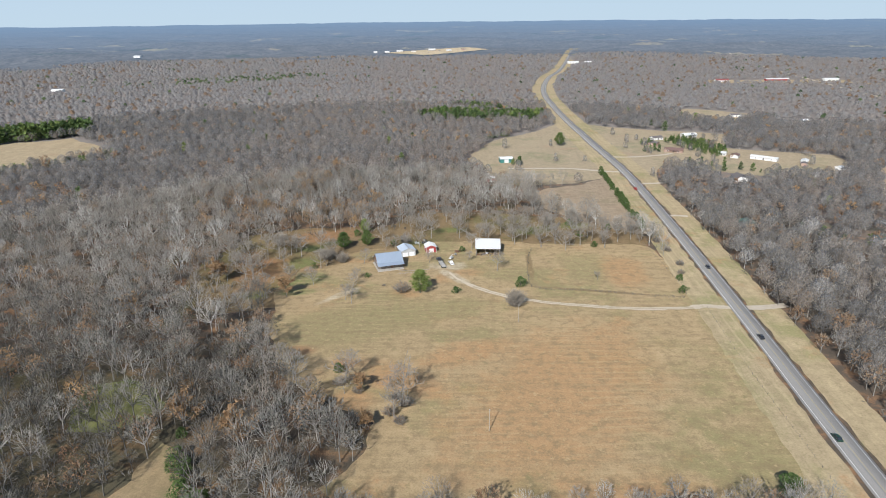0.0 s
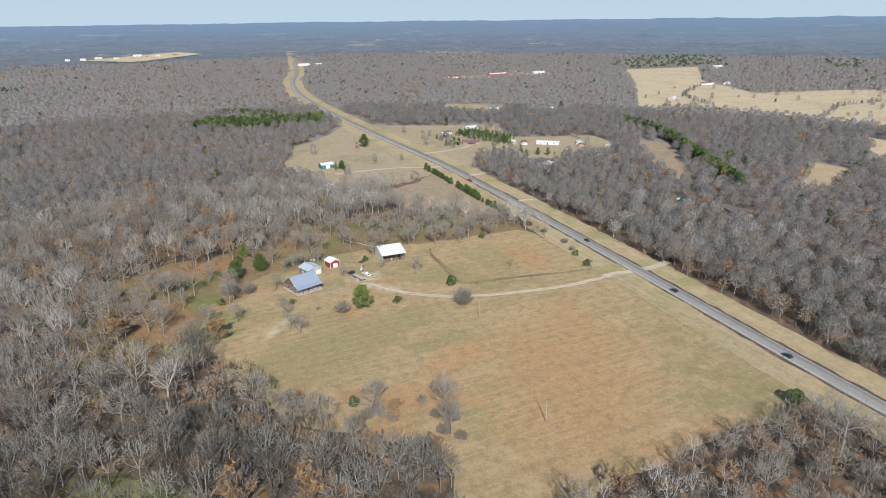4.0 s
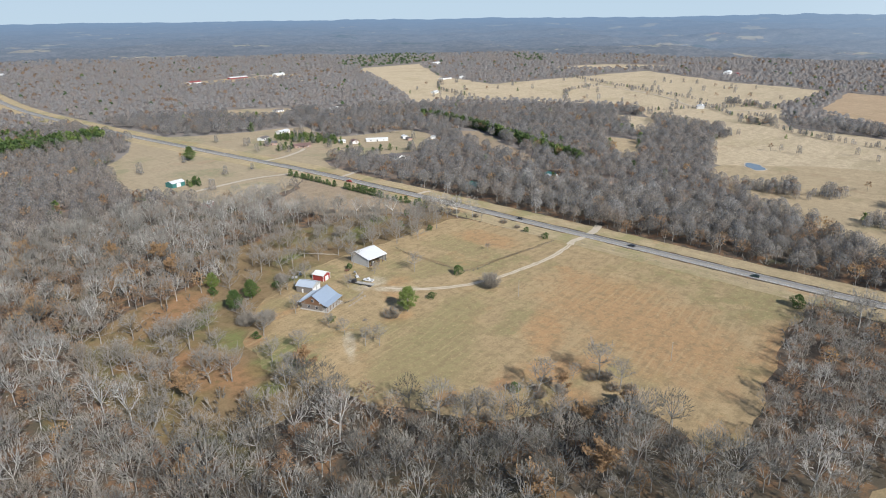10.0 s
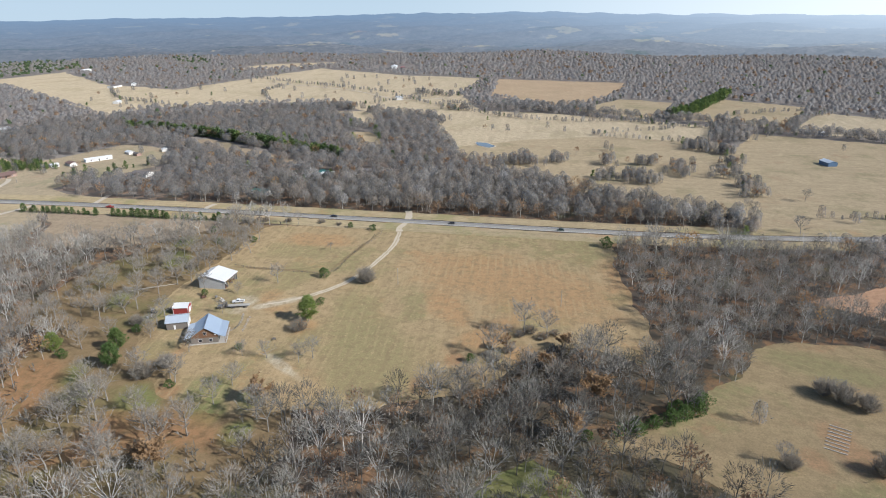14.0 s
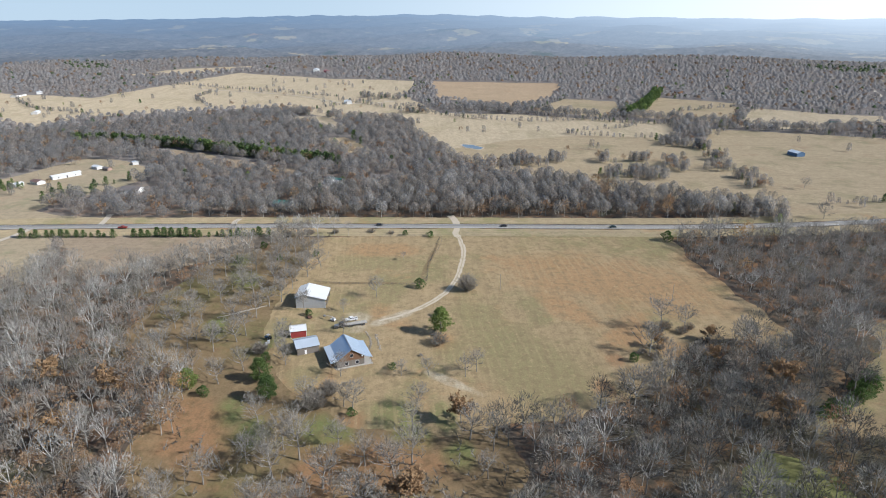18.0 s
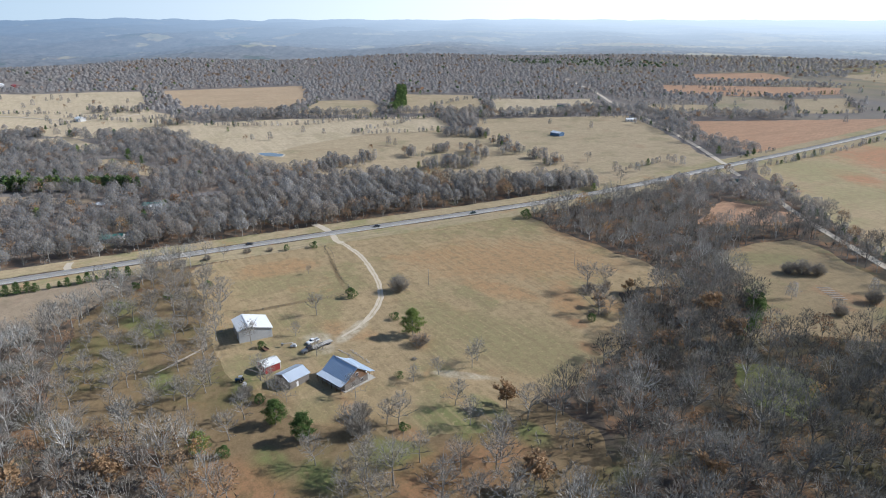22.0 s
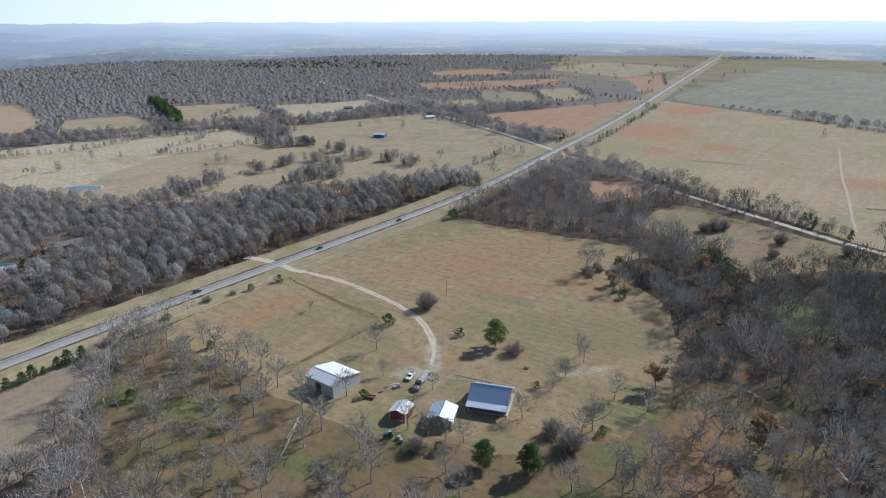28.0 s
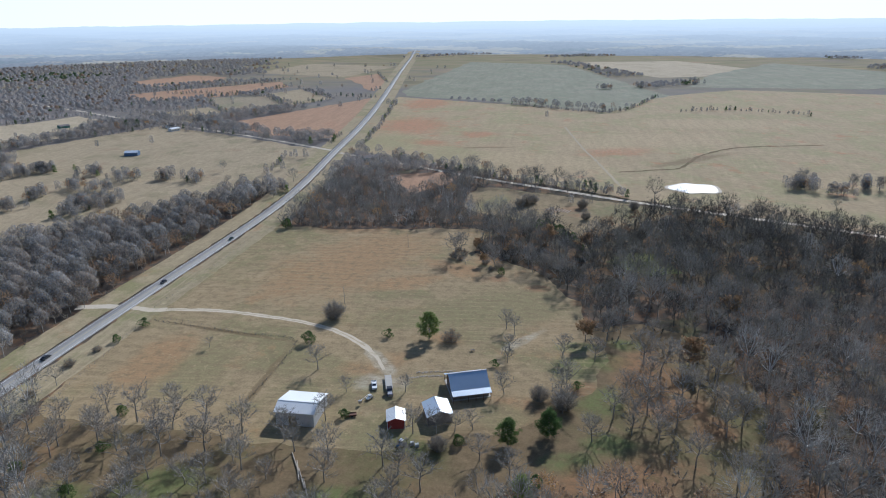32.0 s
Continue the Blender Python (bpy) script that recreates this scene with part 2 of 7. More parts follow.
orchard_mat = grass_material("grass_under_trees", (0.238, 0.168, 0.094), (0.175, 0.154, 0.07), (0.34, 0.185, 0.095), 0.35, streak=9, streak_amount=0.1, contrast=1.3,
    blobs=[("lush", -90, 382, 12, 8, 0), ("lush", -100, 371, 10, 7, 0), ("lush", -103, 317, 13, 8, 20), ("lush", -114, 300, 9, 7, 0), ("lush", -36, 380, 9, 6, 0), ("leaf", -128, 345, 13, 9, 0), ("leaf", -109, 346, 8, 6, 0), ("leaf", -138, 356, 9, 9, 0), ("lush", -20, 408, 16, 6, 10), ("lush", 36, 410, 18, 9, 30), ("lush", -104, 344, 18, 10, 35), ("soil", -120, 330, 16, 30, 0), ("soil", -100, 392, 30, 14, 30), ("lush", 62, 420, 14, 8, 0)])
southwest_mat = grass_material("dull_pasture", (0.335, 0.25, 0.145), (0.26, 0.235, 0.115), (0.37, 0.22, 0.125), 0.3, turn=30, streak=4, streak_amount=0.25, blobs=[("soil", -98, 96, 13, 9, 30), ("soil", -87, 99, 11, 8, 0), ("green", -38, 88, 30, 12, 70), ("soil", -100, 110, 8, 5, 0)])
yard_mat = grass_material("dull_yard_grass", (0.38, 0.305, 0.205), (0.27, 0.25, 0.15), (0.38, 0.26, 0.175), 0.3, turn=5, streak=5, streak_amount=0.15)
brown_mat = grass_material("brown_winter_grass", (0.335, 0.26, 0.18), (0.26, 0.215, 0.14), (0.35, 0.24, 0.165), 0.2, turn=5, streak=5, streak_amount=0.15)
glade_mat = grass_material("green_glade", (0.21, 0.20, 0.085), (0.15, 0.18, 0.06), (0.16, 0.12, 0.07), 0.5, streak=9, streak_amount=0.1)
dark_mat = grass_material("dull_green_field", (0.335, 0.312, 0.222), (0.272, 0.276, 0.186), (0.345, 0.285, 0.20), 0.6, turn=10, streak=9)
verge_mat = grass_material("verge_grass", (0.43, 0.34, 0.21), (0.30, 0.275, 0.135), (0.44, 0.25, 0.13), 0.35, turn=0, streak=2.0)


def litter_material():
    n = Nodes("leaf_litter")
    c = n.ramp(n.noise(0.11, 6, 0.65), [(0.25, (0.07, 0.06, 0.05)), (0.48, (0.12, 0.096, 0.073)), (0.62, (0.29, 0.165, 0.088)), (0.82, (0.18, 0.15, 0.105))])
    c = n.mix(n.grey(n.noise(0.03, 4), 0.56, 0.74, 0.0, 0.6), c, (0.13, 0.145, 0.06))
    c = n.mix(n.grey(n.noise(1.4, 4, 0.7), 0.3, 0.8, 0.0, 0.5), c, (0.075, 0.062, 0.052))
    # darker, greener floor of the south-west woods
    sw_floor = n.blob(-170, 130, 150, 130, 0, n.noise(0.02, 4))
    c = n.mix(n.math("MULTIPLY", sw_floor, 0.5), c, n.mix(n.noise(0.12, 5), (0.055, 0.055, 0.036), (0.12, 0.115, 0.055)))
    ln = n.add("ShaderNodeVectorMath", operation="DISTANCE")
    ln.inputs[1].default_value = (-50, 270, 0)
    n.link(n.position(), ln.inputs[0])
    # distance haze painted in: the woods floor pales to grey away from the farm
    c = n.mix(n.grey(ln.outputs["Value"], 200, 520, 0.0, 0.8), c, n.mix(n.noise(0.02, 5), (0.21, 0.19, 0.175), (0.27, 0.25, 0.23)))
    # farmland to the south: dry grass in broad patches
    edge = n.noise(0.004, 4)
    plain = n.blob(-100, -1900, 2200, 1500, 0, edge)
    crops = n.ramp(n.noise(0.0045, 3, 0.5, stretch=(1, 2.2, 1), turn=10), [(0.3, (0.20, 0.18, 0.11)), (0.45, (0.31, 0.25, 0.15)), (0.55, (0.24, 0.22, 0.12)), (0.66, (0.36, 0.27, 0.16)), (0.8, (0.32, 0.20, 0.12))])
    c = n.mix(plain, c, crops)
    n.bump(n.noise(1.8, 4), 0.7, 0.3)
    n.bsdf.inputs["Diffuse Roughness"].default_value = 0.25
    return n.done(c, 0.95, 0, 0.05)


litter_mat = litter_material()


def southward(n):
    """0 in the north, 1 in the south, where the sun stands in the haze."""
    sep = n.add("ShaderNodeSeparateXYZ")
    n.link(n.position(), sep.inputs[0])
    return sep, n.grey(sep.outputs[1], 1700, -4200)


def distance_material():
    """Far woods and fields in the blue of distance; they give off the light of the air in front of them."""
    n = Nodes("far_land")
    sep, south = southward(n)
    plan = n.add("ShaderNodeAttribute", attribute_name="plan").outputs["Vector"]
    c = n.ramp(n.noise(0.011, 7, 0.72, coords=plan), [(0.32, (0.10, 0.098, 0.092)), (0.48, (0.165, 0.157, 0.147)), (0.6, (0.215, 0.203, 0.19)), (0.74, (0.225, 0.19, 0.16))])
    c = n.mix(n.grey(n.noise(0.06, 4, 0.7, coords=plan), 0.42, 0.62, 0.0, 0.6), c, (0.085, 0.084, 0.078))
    # stands of pine
    c = n.mix(n.grey(n.noise(0.0024, 6, 0.66, stretch=(1, 1, 1), turn=50, coords=plan), 0.585, 0.65, 0.0, 0.75), c, (0.055, 0.075, 0.045))
    # clearings and fields, more of them in the south
    shift = n.math("MULTIPLY", south, 0.13)
    fields = n.math("ADD", n.noise(0.0021, 5, 0.58, stretch=(1, 1.5, 1), turn=20, coords=plan), shift)
    tone = n.ramp(n.noise(0.0042, 2, 0.5, coords=plan), [(0.35, (0.30, 0.24, 0.15)), (0.5, (0.40, 0.33, 0.21)), (0.62, (0.30, 0.28, 0.17)), (0.7, (0.38, 0.24, 0.15))])
    c = n.mix(n.grey(fields, 0.625, 0.645, 0.0, 0.95), c, tone)
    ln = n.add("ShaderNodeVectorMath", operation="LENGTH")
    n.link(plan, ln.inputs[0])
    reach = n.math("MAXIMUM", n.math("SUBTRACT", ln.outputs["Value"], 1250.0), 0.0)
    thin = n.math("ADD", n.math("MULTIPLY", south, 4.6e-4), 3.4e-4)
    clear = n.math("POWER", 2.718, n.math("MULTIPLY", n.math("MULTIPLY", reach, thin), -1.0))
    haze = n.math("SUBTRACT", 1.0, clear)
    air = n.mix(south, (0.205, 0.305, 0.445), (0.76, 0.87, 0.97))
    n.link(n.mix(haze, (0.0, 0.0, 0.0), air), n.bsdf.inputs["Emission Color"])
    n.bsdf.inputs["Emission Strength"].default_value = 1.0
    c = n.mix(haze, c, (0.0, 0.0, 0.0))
    return n.done(c, 1.0, 0, 0.0)


def sky_band_material():
    """The pale sky low over the horizon."""
    n = Nodes("horizon_sky")
    sep, south = southward(n)
    low = n.mix(south, (0.50, 0.62, 0.71), (1.12, 1.16, 1.16))
    high = n.mix(south, (0.47, 0.60, 0.72), (1.08, 1.13, 1.16))
    c = n.mix(n.grey(sep.outputs[2], 60, 420), low, high)
    n.link(c, n.bsdf.inputs["Emission Color"])
    n.bsdf.inputs["Emission Strength"].default_value = 1.0
    return n.done((0.0, 0.0, 0.0), 1.0, 0, 0.0)


sky_band_mat = sky_band_material()
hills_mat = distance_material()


def asphalt_material():
    n = Nodes("grey_asphalt")
    c = n.mix(n.noise(0.12, 5), (0.31, 0.294, 0.268), (0.37, 0.35, 0.32))
    c = n.mix(n.grey(n.noise(1.0, 4, 0.6, stretch=(1.2, 0.02, 1)), 0.5, 0.68, 0.0, 0.5), c, (0.21, 0.21, 0.212))
    c = n.mix(n.grey(n.noise(6.0, 3), 0.4, 0.8, 0.0, 0.4), c, (0.10, 0.10, 0.10))
    n.bump(n.noise(20, 2), 0.2, 0.01)
    return n.done(c, 0.9, 0, 0.15)


asphalt_mat = asphalt_material()
line_mat = surface("worn_white_road_paint", (0.78, 0.78, 0.75), (0.66, 0.66, 0.63), 0.6, 0.7)
yellow_line_mat = surface("worn_yellow_road_paint", (0.50, 0.42, 0.22), (0.42, 0.37, 0.25), 0.6, 0.7)
gravel_mat = surface("pale_gravel", (0.58, 0.51, 0.41), (0.49, 0.42, 0.325), 0.35, 0.95, bump=0.5, spec=0.1, dirt=(0.42, 0.345, 0.24))
drive_mat = surface("worn_drive_gravel", (0.60, 0.515, 0.39), (0.52, 0.435, 0.315), 0.3, 0.95, bump=0.5, spec=0.1, dirt=(0.35, 0.285, 0.18))
dirt_mat = surface("pale_dirt", (0.46, 0.385, 0.27), (0.39, 0.31, 0.205), 0.3, 0.95, bump=0.4, spec=0.1, dirt=(0.33, 0.27, 0.16))
# base colour paled to stand in for sky glare on the muddy pond
water_mat = Nodes("glare_pale_muddy_water").done((0.60, 0.59, 0.55), 0.28, 0, 1.0)
clear_water_mat = Nodes("clear_pond_water").done((0.16, 0.19, 0.21), 0.06, 0, 0.6)

# ---- materials of the plants ----
def bark_material(name, cols, rough=0.95, through_light=0.2, gaps=0.0):
    n = Nodes(name)
    tint = n.add("ShaderNodeAttribute", attribute_name="tint").outputs["Fac"]
    c = n.ramp(tint, cols)
    c = n.mix(n.grey(n.noise(0.9, 3), 0.3, 0.8, 0.0, 0.45), c, tuple(v * 0.5 for v in cols[0][1]))
    tr = n.add("ShaderNodeBsdfTranslucent")
    n.link(c, tr.inputs["Color"])
    mx = n.add("ShaderNodeMixShader")
    mx.inputs[0].default_value = through_light
    n.link(n.bsdf.outputs[0], mx.inputs[1])
    n.link(tr.outputs[0], mx.inputs[2])
    out = mx.outputs[0]
    if gaps:  # sprays of fine twigs let part of the light pass between them
        tp, m2 = n.add("ShaderNodeBsdfTransparent"), n.add("ShaderNodeMixShader")
        m2.inputs[0].default_value = gaps
        n.link(out, m2.inputs[1])
        n.link(tp.outputs[0], m2.inputs[2])
        out = m2.outputs[0]
    n.link(out, n.t.nodes["Material Output"].inputs["Surface"])
    return n.done(c, rough, 0, 0.1)


bark_mat = bark_material("bare_twigs", [(0.0, (0.10, 0.094, 0.083)), (0.3, (0.235, 0.22, 0.19)), (0.6, (0.365, 0.345, 0.302)), (0.8, (0.34, 0.295, 0.24)), (1.0, (0.48, 0.455, 0.405))], through_light=0.15, gaps=0.2)
limb_mat = bark_material("pale_bark", [(0.0, (0.13, 0.122, 0.108)), (0.35, (0.27, 0.254, 0.228)), (0.6, (0.37, 0.35, 0.317)), (0.8, (0.28, 0.245, 0.21)), (1.0, (0.58, 0.56, 0.52))], 0.9, 0.0)



mid_twig_mat = bark_material("distant_twigs", [(0.0, (0.21, 0.2, 0.187)), (0.5, (0.36, 0.341, 0.318)), (0.8, (0.38, 0.325, 0.275)), (1.0, (0.48, 0.46, 0.435))], through_light=0.45)
def haze_of_twigs(name, cols, through_light, open_share):
    """The fine twigs of a crown seen from afar: streaks of bark with holes between them."""
    m = bark_material(name, cols, 0.95, through_light)
    t = m.node_tree
    out = t.nodes["Material Output"].inputs["Surface"]
    shader = out.links[0].from_socket
    geo, mp, tex = t.nodes.new("ShaderNodeNewGeometry"), t.nodes.new("ShaderNodeMapping"), t.nodes.new("ShaderNodeTexNoise")
    mp.inputs["Scale"].default_value = (1, 1, 0.4)
    tex.inputs["Scale"].default_value, tex.inputs["Detail"].default_value, tex.inputs["Roughness"].default_value = 1.1, 4.0, 0.7
    mr, tp, mx = t.nodes.new("ShaderNodeMapRange"), t.nodes.new("ShaderNodeBsdfTransparent"), t.nodes.new("ShaderNodeMixShader")
    for k, v in zip((1, 2, 3, 4), (0.43, 0.60, max(0.0, open_share - 0.35), min(1.0, open_share + 0.35))):
        mr.inputs[k].default_value = v
    for a, b in ((geo.outputs["Position"], mp.inputs["Vector"]), (mp.outputs[0], tex.inputs["Vector"]), (tex.outputs["Fac"], mr.inputs[0]), (mr.outputs[0], mx.inputs[0]), (shader, mx.inputs[1]), (tp.outputs[0], mx.inputs[2]), (mx.outputs[0], out)):
        t.links.new(a, b)
    return m


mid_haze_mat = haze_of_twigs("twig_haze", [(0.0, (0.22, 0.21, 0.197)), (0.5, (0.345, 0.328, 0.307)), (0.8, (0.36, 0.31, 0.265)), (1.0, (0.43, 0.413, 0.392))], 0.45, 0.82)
# paler, flatter greys than near bark: haze of distance put into the colour
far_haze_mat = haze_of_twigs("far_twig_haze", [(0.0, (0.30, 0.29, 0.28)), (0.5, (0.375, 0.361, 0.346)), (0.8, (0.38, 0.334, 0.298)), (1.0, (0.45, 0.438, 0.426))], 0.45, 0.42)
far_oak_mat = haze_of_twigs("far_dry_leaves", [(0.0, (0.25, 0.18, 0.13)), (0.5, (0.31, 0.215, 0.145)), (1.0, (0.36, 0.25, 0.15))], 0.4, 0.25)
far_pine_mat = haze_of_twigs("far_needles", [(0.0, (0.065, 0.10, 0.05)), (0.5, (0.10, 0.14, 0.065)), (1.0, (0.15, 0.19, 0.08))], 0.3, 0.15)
leaf_mat = bark_material("dry_oak_leaves", [(0.0, (0.27, 0.17, 0.105)), (0.4, (0.40, 0.25, 0.14)), (0.7, (0.37, 0.26, 0.165)), (1.0, (0.58, 0.35, 0.14))], through_light=0.35)
needle_mat = bark_material("pine_needles", [(0.0, (0.065, 0.105, 0.045)), (0.5, (0.12, 0.18, 0.06)), (1.0, (0.27, 0.33, 0.10))], through_light=0.3)



# ---- meshes ----
def np_mesh(name, verts, tris, mats, index=None, tint=None):
    me = bpy.data.meshes.new(name)
    verts, tris = np.asarray(verts, np.float32), np.asarray(tris, np.int32)
    me.vertices.add(len(verts))
    me.vertices.foreach_set("co", verts.ravel())
    me.loops.add(tris.size)
    me.loops.foreach_set("vertex_index", tris.ravel())
    me.polygons.add(len(tris))
    me.polygons.foreach_set("loop_start", np.arange(0, tris.size, 3, dtype=np.int32))
    if index is not None:
        me.polygons.foreach_set("material_index", np.asarray(index, np.int32))
    me.update(calc_edges=True)
    if tint is not None:
        me.attributes.new("tint", "FLOAT", "POINT").data.foreach_set("value", np.asarray(tint, np.float32))
    for m in mats:
        me.materials.append(m)
    return me


def part(name, bm, material, parent=None, label=""):
    """Links a bmesh as one mesh object, under a thing or a part."""
    me = bpy.data.meshes.new(name)
    bm.normal_update()
    bm.to_mesh(me)
    bm.free()
    me.materials.append(material)
    ob = new(name, me)
    if parent is not None:
        ob.parent = parent
    return tagged(ob, label)


def box(x0, x1, y0, y1, z0, z1, bm=None, bevel=0.0):
    bm = bm or bmesh.new()
    r = bmesh.ops.create_cube(bm, size=1, matrix=Matrix.LocRotScale(((x0 + x1) / 2, (y0 + y1) / 2, (z0 + z1) / 2), None, (x1 - x0, y1 - y0, z1 - z0)))
    if bevel:
        bmesh.ops.bevel(bm, geom=list({e for v in r["verts"] for e in v.link_edges}), offset=bevel, segments=2, affect="EDGES")
    return bm


def rod(a, b, r0, r1=None, sides=8, bm=None):
    bm = bm or bmesh.new()
    a, b = Vector(a), Vector(b)
    m = Matrix.Translation((a + b) / 2) @ (b - a).to_track_quat("Z", "Y").to_matrix().to_4x4()
    bmesh.ops.create_cone(bm, cap_ends=True, segments=sides, radius1=r0, radius2=r0 if r1 is None else r1, depth=(b - a).length, matrix=m)
    return bm


def slab(corners, thick, bm=None):
    """A sheet through four or more corners, thick downwards."""
    bm = bm or bmesh.new()
    top = [bm.verts.new(c) for c in corners]
    low = [bm.verts.new((c[0], c[1], c[2] - thick)) for c in corners]
    bm.faces.new(top)
    bm.faces.new(low[::-1])
    for i in range(len(top)):
        j = (i + 1) % len(top)
        bm.faces.new((top[j], top[i], low[i], low[j]))
    bmesh.ops.recalc_face_normals(bm, faces=bm.faces[:])
    return bm


def thing(name, m, label, category, group="", kind=""):
    e = new(name)
    e.matrix_world = m
    return tagged(e, label, category, group, kind)


# ---- terrain ----
CX, CY = 0.0, 210.0

def smooth(a, b, x):
    t = np.clip((x - a) / (b - a), 0, 1)
    return t * t * (3 - 2 * t)


FLAT_R, RIM_R = 1900.0, 4450.0


def true_reach(r):
    """The reach that the drawn-in far land stands for: it is drawn closer and rises, so that it ends at the horizon's true height."""
    u = np.clip((r - FLAT_R) / (RIM_R - FLAT_R), 0, 1)
    return np.where(r > FLAT_R, FLAT_R + (RIM_R - FLAT_R) * u + 4650 * u ** 2.5, r)


def height(x, y):
    """The land: level round the farm, with a river valley and wooded hills far off in the east."""
    x, y = np.asarray(x, float), np.asarray(y, float)
    r, az = np.hypot(x - CX, y - CY), np.arctan2(x - CX, y - CY)
    reach = true_reach(r)
    k = reach / np.maximum(r, 1.0)
    X, Y = (x - CX) * k, (y - CY) * k
    roll = 5 * np.sin(X / 150 + 1.3) * np.cos(Y / 130 + 0.4) + 6 * np.sin((X + 1.7 * Y) / 260) + 3 * np.sin((X - Y) / 75 + 2) + 4 * np.sin(X / 410 - Y / 330)
    east = np.exp(-((az - 1.5) / 0.6) ** 2)
    hills = (46 * np.exp(-((az - 1.45) / 0.85) ** 2) + 26 * np.exp(-((az - 1.47) / 0.14) ** 2)) * smooth(2100, 8400, reach) - 26 * east * np.exp(-((reach - 3000) / 420) ** 2)
    hills += 9 * np.sin(az * 21 + reach / 700) * east * smooth(2300, 3200, reach)
    far = roll * smooth(1500, 2300, reach) * (0.75 + 0.9 * east)
    return np.where(r > FLAT_R, EYE * (1 - 1 / k), 0.0) + (far + hills) / k

from mathutils import geometry


def polar_sheet(name, r0, r1, rings, segs, mats, jitter=0.0):
    rr = r0 + (r1 - r0) * np.linspace(0, 1, rings + 1) ** 1.6
    ang = np.linspace(0, 2 * np.pi, segs, endpoint=False)
    R, A = np.meshgrid(rr, ang, indexing="ij")
    x, y = CX + R * np.sin(A), CY + R * np.cos(A)
    z = height(x, y)
    if jitter:
        z = z + np.random.RandomState(5).uniform(-jitter, jitter, z.shape) * smooth(r0, r0 + 300, R)
    i, j = np.meshgrid(np.arange(rings), np.arange(segs), indexing="ij")
    k = (j + 1) % segs
    a, b, c, d = i * segs + j, i * segs + k, (i + 1) * segs + k, (i + 1) * segs + j
    tris = np.concatenate([np.stack([a, c, b], -1).reshape(-1, 3), np.stack([a, d, c], -1).reshape(-1, 3)])
    me = np_mesh(name, np.stack([x, y, z], -1).reshape(-1, 3), tris, mats)
    me.polygons.foreach_set("use_smooth", np.ones(len(tris), bool))
    return new(name, me)


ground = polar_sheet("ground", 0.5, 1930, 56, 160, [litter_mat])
tagged(ground, "brown leaf-littered ground under the bare woods", "ground", kind="structure")


def backdrop():
    """Woods and fields from two kilometres out to the horizon, finer on the sides that the flight faces."""
    rs_b = np.random.RandomState(5)
    rr = 1915 + (RIM_R - 1915) * np.linspace(0, 1, 91) ** 1.25
    ang = np.radians(np.concatenate([np.arange(-44, 216, 0.3), np.arange(216, 316, 4.0)]))
    rings, segs = len(rr) - 1, len(ang)
    R_, A_ = np.meshgrid(rr, ang, indexing="ij")
    R_[1:-1] += rs_b.uniform(-7, 7, R_[1:-1].shape)
    A_ = A_ + rs_b.uniform(-0.0018, 0.0018, A_.shape)
    x, y = CX + R_ * np.sin(A_), CY + R_ * np.cos(A_)
    z = height(x, y) + rs_b.uniform(-3.2, 3.2, R_.shape) * np.clip(R_ / true_reach(R_), 0.45, 1) * (R_ > 1930) * (R_ < RIM_R - 40)
    i, j = np.meshgrid(np.arange(rings), np.arange(segs), indexing="ij")
    k = (j + 1) % segs
    a, b, c, d = i * segs + j, i * segs + k, (i + 1) * segs + k, (i + 1) * segs + j
    tris = np.concatenate([np.stack([a, c, b], -1).reshape(-1, 3), np.stack([a, d, c], -1).reshape(-1, 3)])
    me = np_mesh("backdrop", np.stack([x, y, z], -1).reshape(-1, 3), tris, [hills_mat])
    q = true_reach(R_)
    plan = np.stack([q * np.sin(A_), q * np.cos(A_), np.zeros_like(q)], -1).reshape(-1).astype(np.float32)
    me.attributes.new("plan", "FLOAT_VECTOR", "POINT").data.foreach_set("vector", plan)
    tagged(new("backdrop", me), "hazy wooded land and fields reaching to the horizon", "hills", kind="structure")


backdrop()


def sky_band():
    bm = bmesh.new()
    bmesh.ops.create_cone(bm, cap_ends=False, segments=96, radius1=4540, radius2=4540, depth=660, matrix=Matrix.Translation((CX, CY, 270)))
    bmesh.ops.reverse_faces(bm, faces=bm.faces[:])
    tagged(part("sky_backdrop", bm, sky_band_mat), "pale hazy sky low over the horizon", "sky", kind="structure")


sky_band()


def curve_points(pts, step=6.0):
    """A smooth line through plan points (Catmull-Rom), at even steps."""
    p = [np.array(q, float) for q in pts]
    p = [2 * p[0] - p[1]] + p + [2 * p[-1] - p[-2]]
    out = []
    for a, b, c, d in zip(p, p[1:], p[2:], p[3:]):
        n = max(2, int(np.hypot(*(c - b)) / step))
        for t in np.linspace(0, 1, n, endpoint=False):
            out.append(0.5 * (2 * b + (c - a) * t + (2 * a - 5 * b + 4 * c - d) * t ** 2 + (3 * b - a - 3 * c + d) * t ** 3))
    return np.array(out + [p[-2]])


